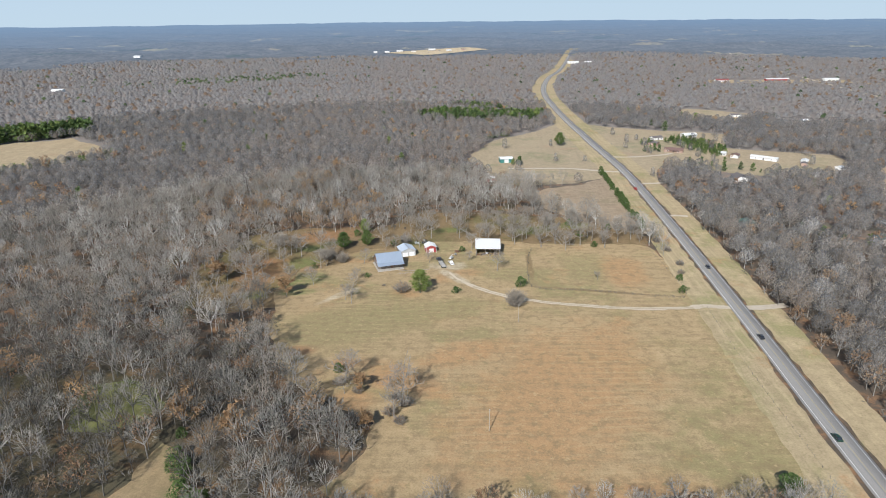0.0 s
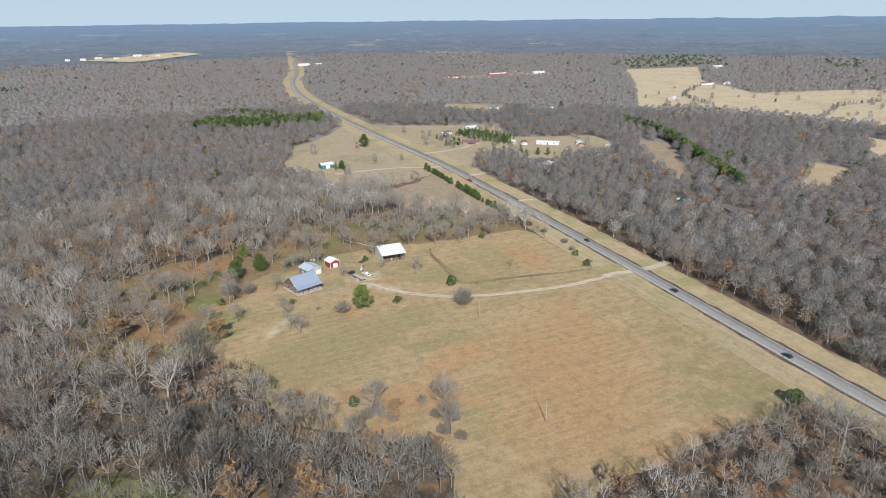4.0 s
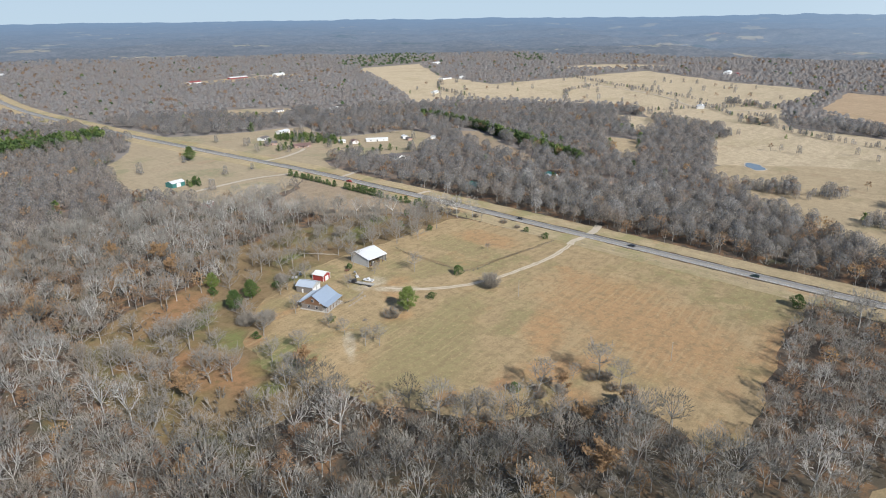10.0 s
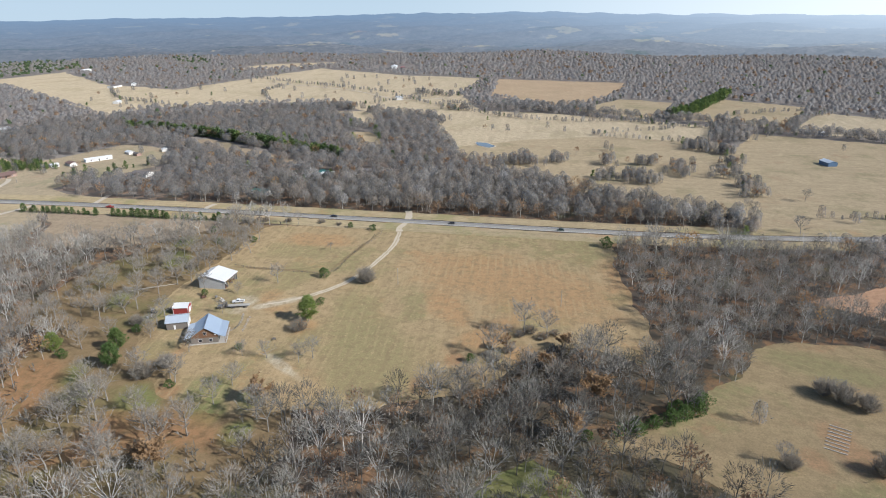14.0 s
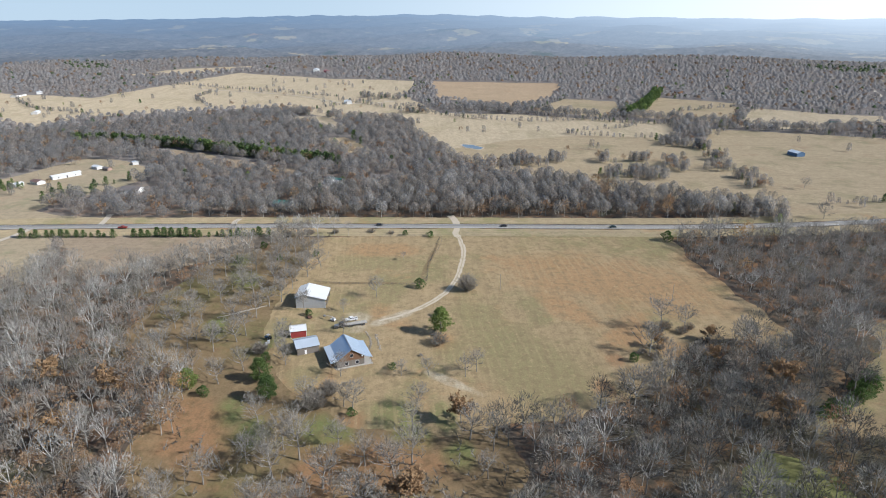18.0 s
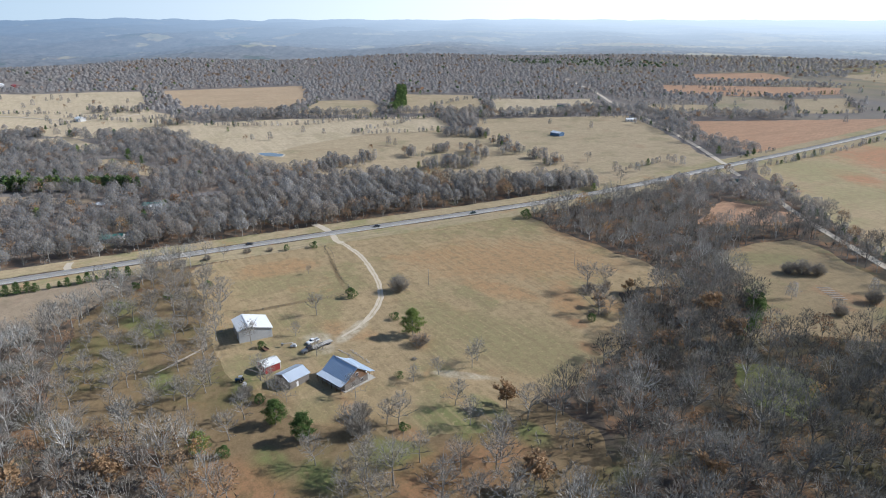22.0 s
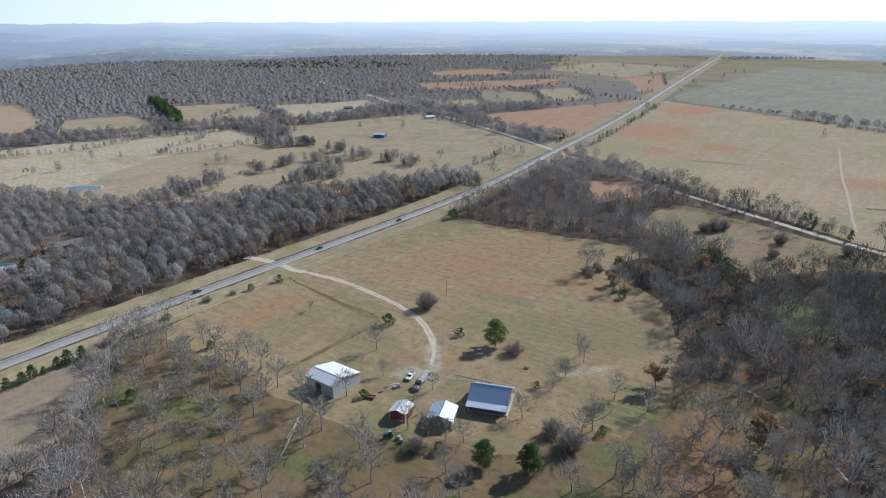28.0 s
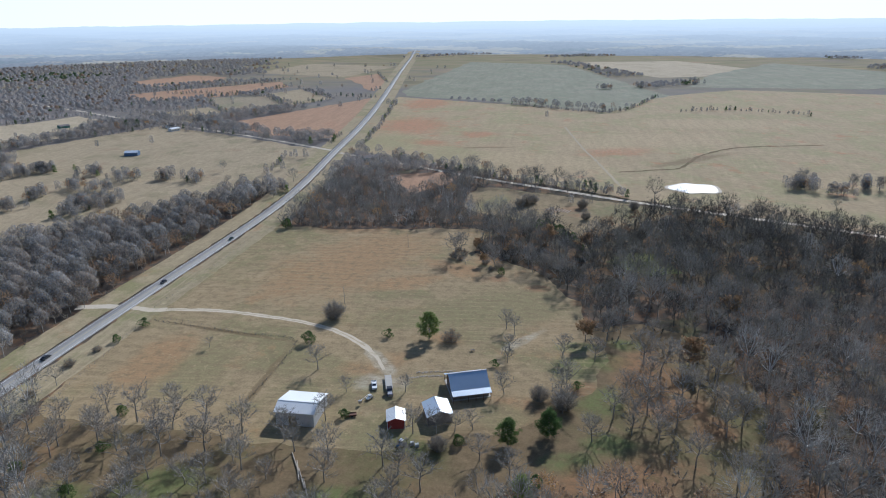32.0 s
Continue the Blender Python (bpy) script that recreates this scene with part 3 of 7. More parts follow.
def ribbon(name, line, offset, width, z, mat, thick=0.0, wobble=0.0, dash=None, taper=0):
    """A strip along a line of the plan, offset to its right, with a side wall if thick."""
    t = np.gradient(line, axis=0)
    t /= np.hypot(t[:, 0], t[:, 1])[:, None]
    nrm = np.stack([t[:, 1], -t[:, 0]], -1)
    rs = np.random.RandomState(3)
    width = np.full(len(line), float(width))
    if taper:
        width[-taper:] *= np.linspace(1.0, 0.25, taper)
    wa, wb = (rs.uniform(-wobble, wobble, len(line)) for _ in range(2))
    a = line + nrm * (offset - width / 2 + wa)[:, None] if wobble else line + nrm * (offset - width / 2)[:, None]
    b = line + nrm * (offset + width / 2 + wb)[:, None] if wobble else line + nrm * (offset + width / 2)[:, None]
    h = height(line[:, 0], line[:, 1])
    n = len(line)
    v = np.concatenate([np.c_[a, h + z], np.c_[b, h + z], np.c_[a, h + z - thick], np.c_[b, h + z - thick]])
    tr = []
    for i in range(n - 1):
        if dash and (i // dash) % 2:
            continue
        tr += [(i, n + i, n + i + 1), (i, n + i + 1, i + 1)]
        if thick:
            tr += [(2 * n + i, i, i + 1), (2 * n + i, i + 1, 2 * n + i + 1), (n + i, 3 * n + i, 3 * n + i + 1), (n + i, 3 * n + i + 1, n + i + 1)]
    return new(name, np_mesh(name, v, np.array(tr)[:, ::-1], [mat]))


HIGHWAY = [(360, 2640), (205, 1718), (146, 1450), (113, 1200), (111, 960), (121, 720), (129, 580), (128.5, 430), (125, 290), (122, 200), (121, 120), (126, 40), (140, -80), (160, -260), (195, -500), (300, -1150), (405, -1830)]
GRAVEL_W = [(134, -83), (80, -53), (3, -5), (-54, 26), (-100, 50), (-137, 69), (-180, 88), (-320, 150), (-600, 280)]
GRAVEL_E = [(146, -94), (228, -143), (357, -212), (515, -285), (666, -368), (900, -480)]
DRIVE = [(121.5, 293), (110, 294.5), (97, 292), (72, 291), (37, 296), (15, 303), (-1, 314), (-10, 324), (-16, 334)]
highway = curve_points(HIGHWAY)
gravel_w, gravel_e, drive = curve_points(GRAVEL_W), curve_points(GRAVEL_E), curve_points(DRIVE, 2.5)

FIELDS = {
    "meadow": (meadow_mat, "tan and green winter hay meadow round the farmhouse", [(103, 380), (122, 300), (117, 240), (113, 165), (99, 158), (68, 160), (41, 157), (4, 153), (-33, 149), (-47, 160), (-39, 173), (-37, 191), (-56, 206), (-77, 226), (-88, 247), (-96, 258), (-98, 275), (-104, 300), (-106, 316), (-98, 336), (-86, 352), (-72, 366), (-54, 374), (-38, 382), (-20, 386), (20, 386), (46, 382), (94, 384)]),
    "paddock_north": (brown_mat, "brown winter grass strip beside the highway", [(66, 436), (48, 459), (40, 500), (56, 520), (84, 530), (112, 560), (112, 480), (111, 405), (100, 404)]),
    "pasture_north": (yard_mat, "tan pasture by a green shed", [(-18, 600), (-5, 660), (13, 723), (60, 777), (104, 850), (112, 700), (114, 560), (80, 535), (33, 525), (14, 540), (5, 585)]),
    "pasture_straw": (straw_mat, "wide pale straw pasture across the highway", [(927, 1360), (1141, 1345), (891, 1064), (827, 877), (1291, 765), (1144, 533), (1110, 400), (1087, 345), (885, 350), (752, 458), (713, 520), (680, 640), (615, 790), (531, 809), (600, 900), (695, 1022)]),
    "pasture_join": (straw_mat, "pale straw pasture with small groves", [(696, 528), (775, 494), (950, 417), (936, 389), (418, 233), (399, 301), (567, 340), (590, 388), (588, 439)]),
    "pasture_mid": (straw_mat, "pale straw pasture beyond a belt of woods", [(494, 341), (624, 356), (640, 290), (625, 200), (546, 6), (427, 38), (455, 141), (427, 224), (367, 256), (388, 304), (417, 312)]),
    "field_east": (pasture_mat, "tan pasture with a small blue barn", [(500, -27), (422, -226), (300, -172), (150, -92), (140, -20), (134, 50), (150, 72), (195, 55), (350, 45), (430, 5)]),
    "field_small": (pasture_mat, "small tan field between tree lines", [(665, 171), (788, 95), (760, 18), (652, 41), (587, 77)]),
    "field_corner": (pasture_mat, "tan field beside a row of pines", [(813, -46), (729, -160), (539, -74), (598, 38)]),
    "field_yard": (straw_mat, "pale field beside a farmyard", [(678, -153), (629, -230), (489, -147), (517, -71)]),
    "field_rust": (sedge_mat, "rust-coloured sedge field", [(1084, 311), (1026, 55), (791, 122), (696, 192), (808, 302)]),
    "field_orange": (rust_mat, "orange-brown sedge field beside the highway", [(349, -248), (256, -449), (220, -532), (192, -440), (168, -230), (158, -165), (248, -176)]),
    "pasture_south": (lawn_mat, "wide tan and green pasture with reddish patches", [(128, -105), (178, -549), (-15, -468), (-161, -389), (-248, -574), (-396, -679), (-700, -600), (-600, -150), (-420, 60), (-320, 142), (-250, 112), (-200, 91), (-140, 62), (-41, 5), (60, -60)]),
    "field_dark": (dark_mat, "dull green fallow field", [(189, -650), (150, -1362), (-113, -1258), (-268, -590), (-163, -406), (-14, -488), (170, -566)]),
    "field_southwest": (southwest_mat, "tan pasture with round bare thickets", [(-103, 179), (-93, 173), (-94, 165), (-85, 152), (-76, 140), (-63, 136), (-52, 121), (-40, 114), (-26, 111), (-18, 91), (-16, 73), (-18, 62), (-22, 41), (-38, 38), (-73, 54), (-110, 66), (-150, 82), (-168, 92), (-160, 112), (-138, 124), (-122, 138), (-110, 152), (-106, 170)]),
    "field_triangle": (rust_mat, "rusty weed patch between thickets", [(60, 8), (-1, -16), (-1, 21), (28, 71)]),
    "field_west": (pasture_mat, "green-tan clearing in the woods", [(-560, 672), (-475, 739), (-402, 682), (-375, 644), (-399, 603), (-433, 556), (-560, 600)]),
    "yards_northeast": (yard_mat, "tan yards round houses and trailers", [(120, 848), (159, 814), (214, 783), (251, 788), (280, 763), (253, 679), (281, 671), (345, 650), (335, 600), (300, 562), (256, 562), (222, 572), (196, 590), (168, 596), (160, 572), (146, 535), (140, 643), (142, 729)]),
    "yard_far": (yard_mat, "tan clearing beyond the trailers", [(300, 982), (378, 923), (319, 836), (255, 892)]),
    "strip_pines": (brown_mat, "brown strip beside a row of pines", [(374, 611), (392, 582), (320, 470), (290, 425), (280, 432), (305, 500)]),
    "glade_belt": (pasture_mat, "tan glade in the belt of woods", [(449, 445), (457, 410), (368, 367), (357, 387)]),
    "glade_pasture": (straw_mat, "tan glade next to the straw pasture", [(609, 509), (616, 462), (511, 405), (495, 427)]),
    "pasture_scrub": (pasture_mat, "tan pasture dotted with round clumps of bare trees", [(166, 68), (170, 95), (176, 112), (190, 128), (192, 145), (208, 162), (232, 178), (256, 205), (262, 222), (290, 250), (340, 292), (380, 296), (432, 224), (458, 141), (446, 71), (440, 20), (401, 13), (305, 0), (173, 45)]),
    "field_far_north": (straw_mat, "pale clearing in the far woods", [(-340, 2300), (-60, 2520), (30, 2440), (-180, 2230)]),
    "field_ridge": (straw_mat, "pale hilltop field", [(1235, 1010), (1420, 930), (1490, 780), (1400, 760), (1260, 880)]),
    "yard_red": (pasture_mat, "grass yard of a red-roofed farm", [(440, 1330), (700, 1330), (760, 1290), (720, 1390), (460, 1390)]),
    "field_south_far": (straw_mat, "pale far field", [(-300, -900), (-120, -1330), (-420, -1400), (-600, -1000)]),
    "field_crossing": (yard_mat, "dull pink-tan field behind hedges", [(513, -510), (409, -548), (319, -408), (380, -333)]),
    "field_lane": (rust_mat, "long tan and rust field behind hedges", [(692, -552), (585, -677), (491, -789), (432, -701), (475, -555), (593, -460)]),
    "field_red": (rust_mat, "orange sedge field far off", [(823, -776), (765, -939), (651, -883), (624, -778), (728, -683)]),
    "field_bend": (pasture_mat, "tan field beside the gravel lane", [(497, -326), (446, -402), (364, -322), (395, -254)]),
    "field_roadside": (rust_mat, "rusty field beside the far highway", [(371, -875), (324, -985), (234, -720), (245, -632)]),
    "field_farmyard": (straw_mat, "pale field by a farmyard", [(627, -205), (595, -299), (518, -264), (489, -147)]),
    "field_houses": (pasture_mat, "tan yards round far houses", [(425, -571), (392, -655), (283, -517), (320, -438)]),
    "field_plain": (pasture_mat, "tan far field by the highway", [(380, -900), (330, -1200), (600, -1300), (640, -1000)]),
    "field_plain_west": (dark_mat, "dull far field", [(-320, -720), (-620, -700), (-900, -900), (-640, -1300), (-420, -980)]),
}
# grass below trees: it clears no trees away
UNDER = {
    "glade_green": (glade_mat, "small green glade in the south-west woods", [(-140, 182), (-150, 198), (-150, 214), (-136, 219), (-122, 210), (-115, 200), (-124, 187)]),
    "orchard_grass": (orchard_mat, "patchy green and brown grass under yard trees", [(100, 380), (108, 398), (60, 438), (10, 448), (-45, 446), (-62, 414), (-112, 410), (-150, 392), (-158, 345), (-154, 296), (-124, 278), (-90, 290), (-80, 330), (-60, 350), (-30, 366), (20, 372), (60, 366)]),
}
field_polys = {}


def field_outline(pts, step=7.0, wob=1.6):
    out = []
    for i, (a, b) in enumerate(zip(pts, pts[1:] + pts[:1])):
        a, b = np.array(a, float), np.array(b, float)
        n = max(1, int(np.hypot(*(b - a)) / step))
        for k in range(n):
            p = a + (b - a) * k / n
            w = noise.noise_vector(Vector((p[0] / 17, p[1] / 17, 3))) * wob * 2 + noise.noise_vector(Vector((p[0] / 6, p[1] / 6, 8))) * wob * 0.9
            out.append((p[0] + w.x, p[1] + w.y))
    return out


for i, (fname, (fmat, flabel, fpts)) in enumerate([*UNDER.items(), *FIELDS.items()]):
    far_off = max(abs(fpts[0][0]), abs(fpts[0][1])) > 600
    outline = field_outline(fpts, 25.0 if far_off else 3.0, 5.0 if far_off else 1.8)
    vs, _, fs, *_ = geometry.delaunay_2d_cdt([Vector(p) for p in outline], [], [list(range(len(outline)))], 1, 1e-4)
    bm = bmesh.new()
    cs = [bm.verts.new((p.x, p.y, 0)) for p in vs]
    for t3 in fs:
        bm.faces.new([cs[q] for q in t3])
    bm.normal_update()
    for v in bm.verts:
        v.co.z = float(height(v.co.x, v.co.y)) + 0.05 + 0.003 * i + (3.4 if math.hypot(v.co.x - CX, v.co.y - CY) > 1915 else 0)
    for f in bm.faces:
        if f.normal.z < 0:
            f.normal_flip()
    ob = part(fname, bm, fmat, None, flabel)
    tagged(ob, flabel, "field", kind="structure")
    if fname in FIELDS:
        field_polys[fname] = np.array(fpts, float)

tagged(ribbon("verge_west", highway, 13, 15, 0.17, verge_mat, 0.0, 0.8), "tan grass verge beside the highway", "verge", kind="structure")
tagged(ribbon("verge_east", highway, -12.5, 14, 0.17, verge_mat, 0.0, 0.8), "tan grass verge beside the highway", "verge", kind="structure")
road = ribbon("road", highway, 0, 8.2, 0.28, asphalt_mat, 0.15)
tagged(road, "grey two-lane asphalt highway with worn white edge lines", "road", kind="structure")
near_hw = highway[(highway[:, 1] > -1400) & (highway[:, 1] < 1500)]
for side in (-1, 1):
    ln = ribbon("edge_line", near_hw, side * 3.15, 0.21, 0.292, line_mat)
    ln.parent = road
for side in (-1, 1):
    ln = ribbon("centre_line", near_hw, side * 0.13, 0.12, 0.292, yellow_line_mat)
    ln.parent = road
tagged(ribbon("gravel_road", gravel_w, 0, 5.2, 0.23, gravel_mat, 0.0, 0.25), "pale gravel side road", "road", kind="structure")
tagged(ribbon("gravel_lane", gravel_e, 0, 5.2, 0.23, gravel_mat, 0.0, 0.25), "pale gravel side road", "road", kind="structure")
lane = drive[drive[:, 0] < 105]
tagged(ribbon("driveway_mouth", drive[drive[:, 0] > 103], 0, 4.2, 0.19, drive_mat, 0.0, 0.4), "gravel driveway where it meets the highway", "driveway", kind="structure")
tagged(ribbon("driveway", lane, 0, 2.9, 0.075, drive_mat, 0.0, 0.4, taper=9), "curving gravel driveway from highway to farmhouse", "driveway", kind="structure")
tagged(ribbon("driveway_rut", lane[:-8], 0, 0.5, 0.081, dirt_mat, 0.0, 0.2), "grassy strip between the driveway's wheel tracks", "driveway", kind="structure")
tagged(ribbon("driveway_stub", curve_points([(127, 293.5), (135, 293.5), (149, 297)], 3), 0, 5, 0.22, gravel_mat, 0.0, 0.3), "short gravel stub across the highway", "driveway", kind="structure")
for k, pts in enumerate([[(129, 533), (140, 535), (157, 538)], [(129, 443), (137, 444.5), (145, 443)], [(124, 576), (109, 579.5), (80, 589), (49, 589), (26, 588)], [(128, 640), (150, 640), (180, 650), (192, 658)]]):
    tagged(ribbon("side_drive", curve_points(pts, 3), 0, 4, 0.22, gravel_mat, 0.0, 0.3), "pale gravel side drive", "driveway", kind="structure")
tagged(ribbon("field_track", curve_points([(-141, 42), (-137, 24), (-125, -59), (-113, -134), (-97, -264)], 4), 0, 2.4, 0.26, dirt_mat, 0.0, 0.3), "faint dirt track across the pasture", "track", kind="structure")
tagged(ribbon("ditch", curve_points([(-140, -26), (-170, -36), (-194, -45), (-212, -80), (-225, -105), (-260, -142), (-297, -158), (-360, -170)], 4), 0, 2.6, 0.27, orchard_mat, 0.0, 0.9), "dark weedy ditch winding through the pasture", "ditch", kind="structure")
tagged(ribbon("far_road", curve_points([(640, 1100), (655, 1300), (700, 1700), (820, 2300)], 30), 0, 7, 0.4, gravel_mat, 0.2), "pale road running off through far woods", "road", kind="structure")
tagged(ribbon("farm_lane", curve_points([(775, 360), (745, 442), (860, 560), (960, 760)], 20), 0, 4, 0.36, gravel_mat, 0.1), "pale farm lane through the straw pasture", "lane", kind="structure")


def water(name, x, y, rx, ry, turn, label, mat=water_mat):
    bm = bmesh.new()
    pts = []
    for k in range(40):
        a = k * math.tau / 40
        w = 1 + 0.16 * math.sin(2 * a + 1) + 0.08 * math.sin(5 * a)
        px, py = rx * w * math.cos(a), ry * w * math.sin(a)
        c, s = math.cos(radians(turn)), math.sin(radians(turn))
        pts.append((x + px * c - py * s, y + px * s + py * c, 0.42))
    slab(pts, 0.05, bm)
    ob = part(name, bm, mat)
    bank = bmesh.new()
    slab([(x + (p[0] - x) * 1.15, y + (p[1] - y) * 1.15, 0.36) for p in pts], 0.05, bank)
    part("bank", bank, gravel_mat, ob, "muddy pale rim")
    return tagged(ob, label, "pond", kind="structure")


water("pond", -194, 26, 16, 17, -20, "small farm pond mirroring the bright sky")
water("pond_east", 395, 268, 13, 8, 30, "small blue farm pond", clear_water_mat)

# ---- plants ----
class Shape:
    """Triangles of one plant, gathered as lists."""
    def __init__(self, seed):
        self.v, self.t, self.kind, self.r = [], [], [], random.Random(seed)

    def tube(self, a, b, ra, rb, sides=3, kind=0):
        a, b = Vector(a), Vector(b)
        d = (b - a).normalized()
        u = d.orthogonal().normalized()
        w = d.cross(u)
        k = len(self.v)
        for c, r in ((a, ra), (b, rb)):
            for i in range(sides):
                an = i * math.tau / sides
                self.v.append(c + u * (r * math.cos(an)) + w * (r * math.sin(an)))
        for i in range(sides):
            j = (i + 1) % sides
            self.t += [(k + i, k + j, k + sides + j), (k + i, k + sides + j, k + sides + i)]
            self.kind += [kind, kind]

    def blade(self, a, d, width, kind=1):
        """A twig: one long thin triangle."""
        a, d = Vector(a), Vector(d)
        s = d.cross(Vector((self.r.uniform(-1, 1), self.r.uniform(-1, 1), self.r.uniform(-1, 1)))).normalized() * (width / 2)
        k = len(self.v)
        self.v += [a - s, a + s, a + d]
        self.t.append((k, k + 1, k + 2))
        self.kind.append(kind)

    def leaf(self, c, size, kind=1):
        k = len(self.v)
        r = self.r
        u = Vector((r.gauss(0, 1), r.gauss(0, 1), r.gauss(0, 0.6))).normalized()
        w = u.cross(Vector((r.gauss(0, 1), r.gauss(0, 1), r.gauss(0, 1)))).normalized()
        c = Vector(c)
        self.v += [c - u * size * 0.5 - w * size * 0.3, c + u * size * 0.55, c + w * size * 0.55]
        self.t.append((k, k + 1, k + 2))
        self.kind.append(kind)

    def arrays(self):
        return np.array([tuple(p) for p in self.v]), np.array(self.t), np.array(self.kind)

    def away(self, d, spread):
        r = self.r
        return (d + Vector((r.gauss(0, spread), r.gauss(0, spread), r.gauss(0, spread * 0.6)))).normalized()


def bare_tree(seed, tall=16.0, limbs=7, subs=4, twigs=6, leafy=0.0, wide=1.15, width=0.15, sides=3, shell=0):
    s = Shape(seed)
    r = s.r
    lean = Vector((r.gauss(0, 0.07), r.gauss(0, 0.07), 1)).normalized()
    base = Vector((0, 0, -0.3))
    p1 = base + lean * tall * r.uniform(0.2, 0.32)
    s.tube(base, p1, tall * 0.02, tall * 0.015, sides, 0)
    p2 = p1 + s.away(lean, 0.14) * tall * 0.32
    s.tube(p1, p2, tall * 0.015, tall * 0.007, sides, 0)
    for i in range(limbs):
        a = i * 2.4 + r.uniform(-0.5, 0.5)
        f = (i + 0.5) / limbs
        d = Vector((math.cos(a) * wide, math.sin(a) * wide, 0.35 + 1.25 * f * r.uniform(0.8, 1.2))).normalized()
        o = p1.lerp(p2, f)
        ln = tall * r.uniform(0.34, 0.46) * (1.05 - 0.35 * f)
        m = o + d * ln * 0.5
        e = m + s.away(d + Vector((0, 0, 0.3)), 0.25) * ln * 0.6
        s.tube(o, m, tall * 0.0095, tall * 0.006, 3, 0)
        s.tube(m, e, tall * 0.0075, tall * 0.003, 3, 0)
        for k in range(subs):
            g = (k + r.random()) / subs
            q0 = o.lerp(m, 0.35 + g) if g < 0.5 else m.lerp(e, (g - 0.35) * 1.5)
            sd = s.away(d + Vector((0, 0, 0.45)), 0.6)
            sl = tall * r.uniform(0.13, 0.22)
            q = q0 + sd * sl
            s.tube(q0, q, tall * 0.0055, tall * 0.002, 3, 0)
            for _ in range(twigs):
                b = q0.lerp(q, r.uniform(0.15, 1.0))
                td = s.away(sd + Vector((0, 0, 0.35)), 0.65)
                s.blade(b, td * tall * r.uniform(0.08, 0.16), width * r.uniform(0.7, 1.3))
                if leafy and r.random() < leafy:
                    for _ in range(3):
                        s.leaf(b + td * r.uniform(0.2, 1.6), r.uniform(0.45, 0.95), 2)
    # fine twigs in rounded lobes that make up the crown
    lobes = []
    for i in range(10):
        a, el = i * 2.4 + r.uniform(-0.4, 0.4), r.uniform(-0.15, 1.3)
        d = Vector((math.cos(a) * math.cos(el) * wide * 0.2, math.sin(a) * math.cos(el) * wide * 0.2, math.sin(el) * 0.25))
        lobes.append((Vector((p2.x, p2.y, tall * 0.58)) + d * tall * r.uniform(0.75, 1.1), tall * r.uniform(0.10, 0.17)))
    for _ in range(shell):
        o, rad = r.choice(lobes)
        d = Vector((r.gauss(0, 1), r.gauss(0, 1), r.gauss(0.35, 0.9))).normalized()
        o = o + d * rad * r.uniform(0.25, 0.85)
        s.blade(o, s.away(d + Vector((0, 0, 0.2)), 0.55) * tall * r.uniform(0.05, 0.105), width * r.uniform(0.8, 1.5))
        if leafy and r.random() < leafy:
            s.leaf(o + d * 0.5, r.uniform(0.5, 1.0), 2)
    return s.arrays()


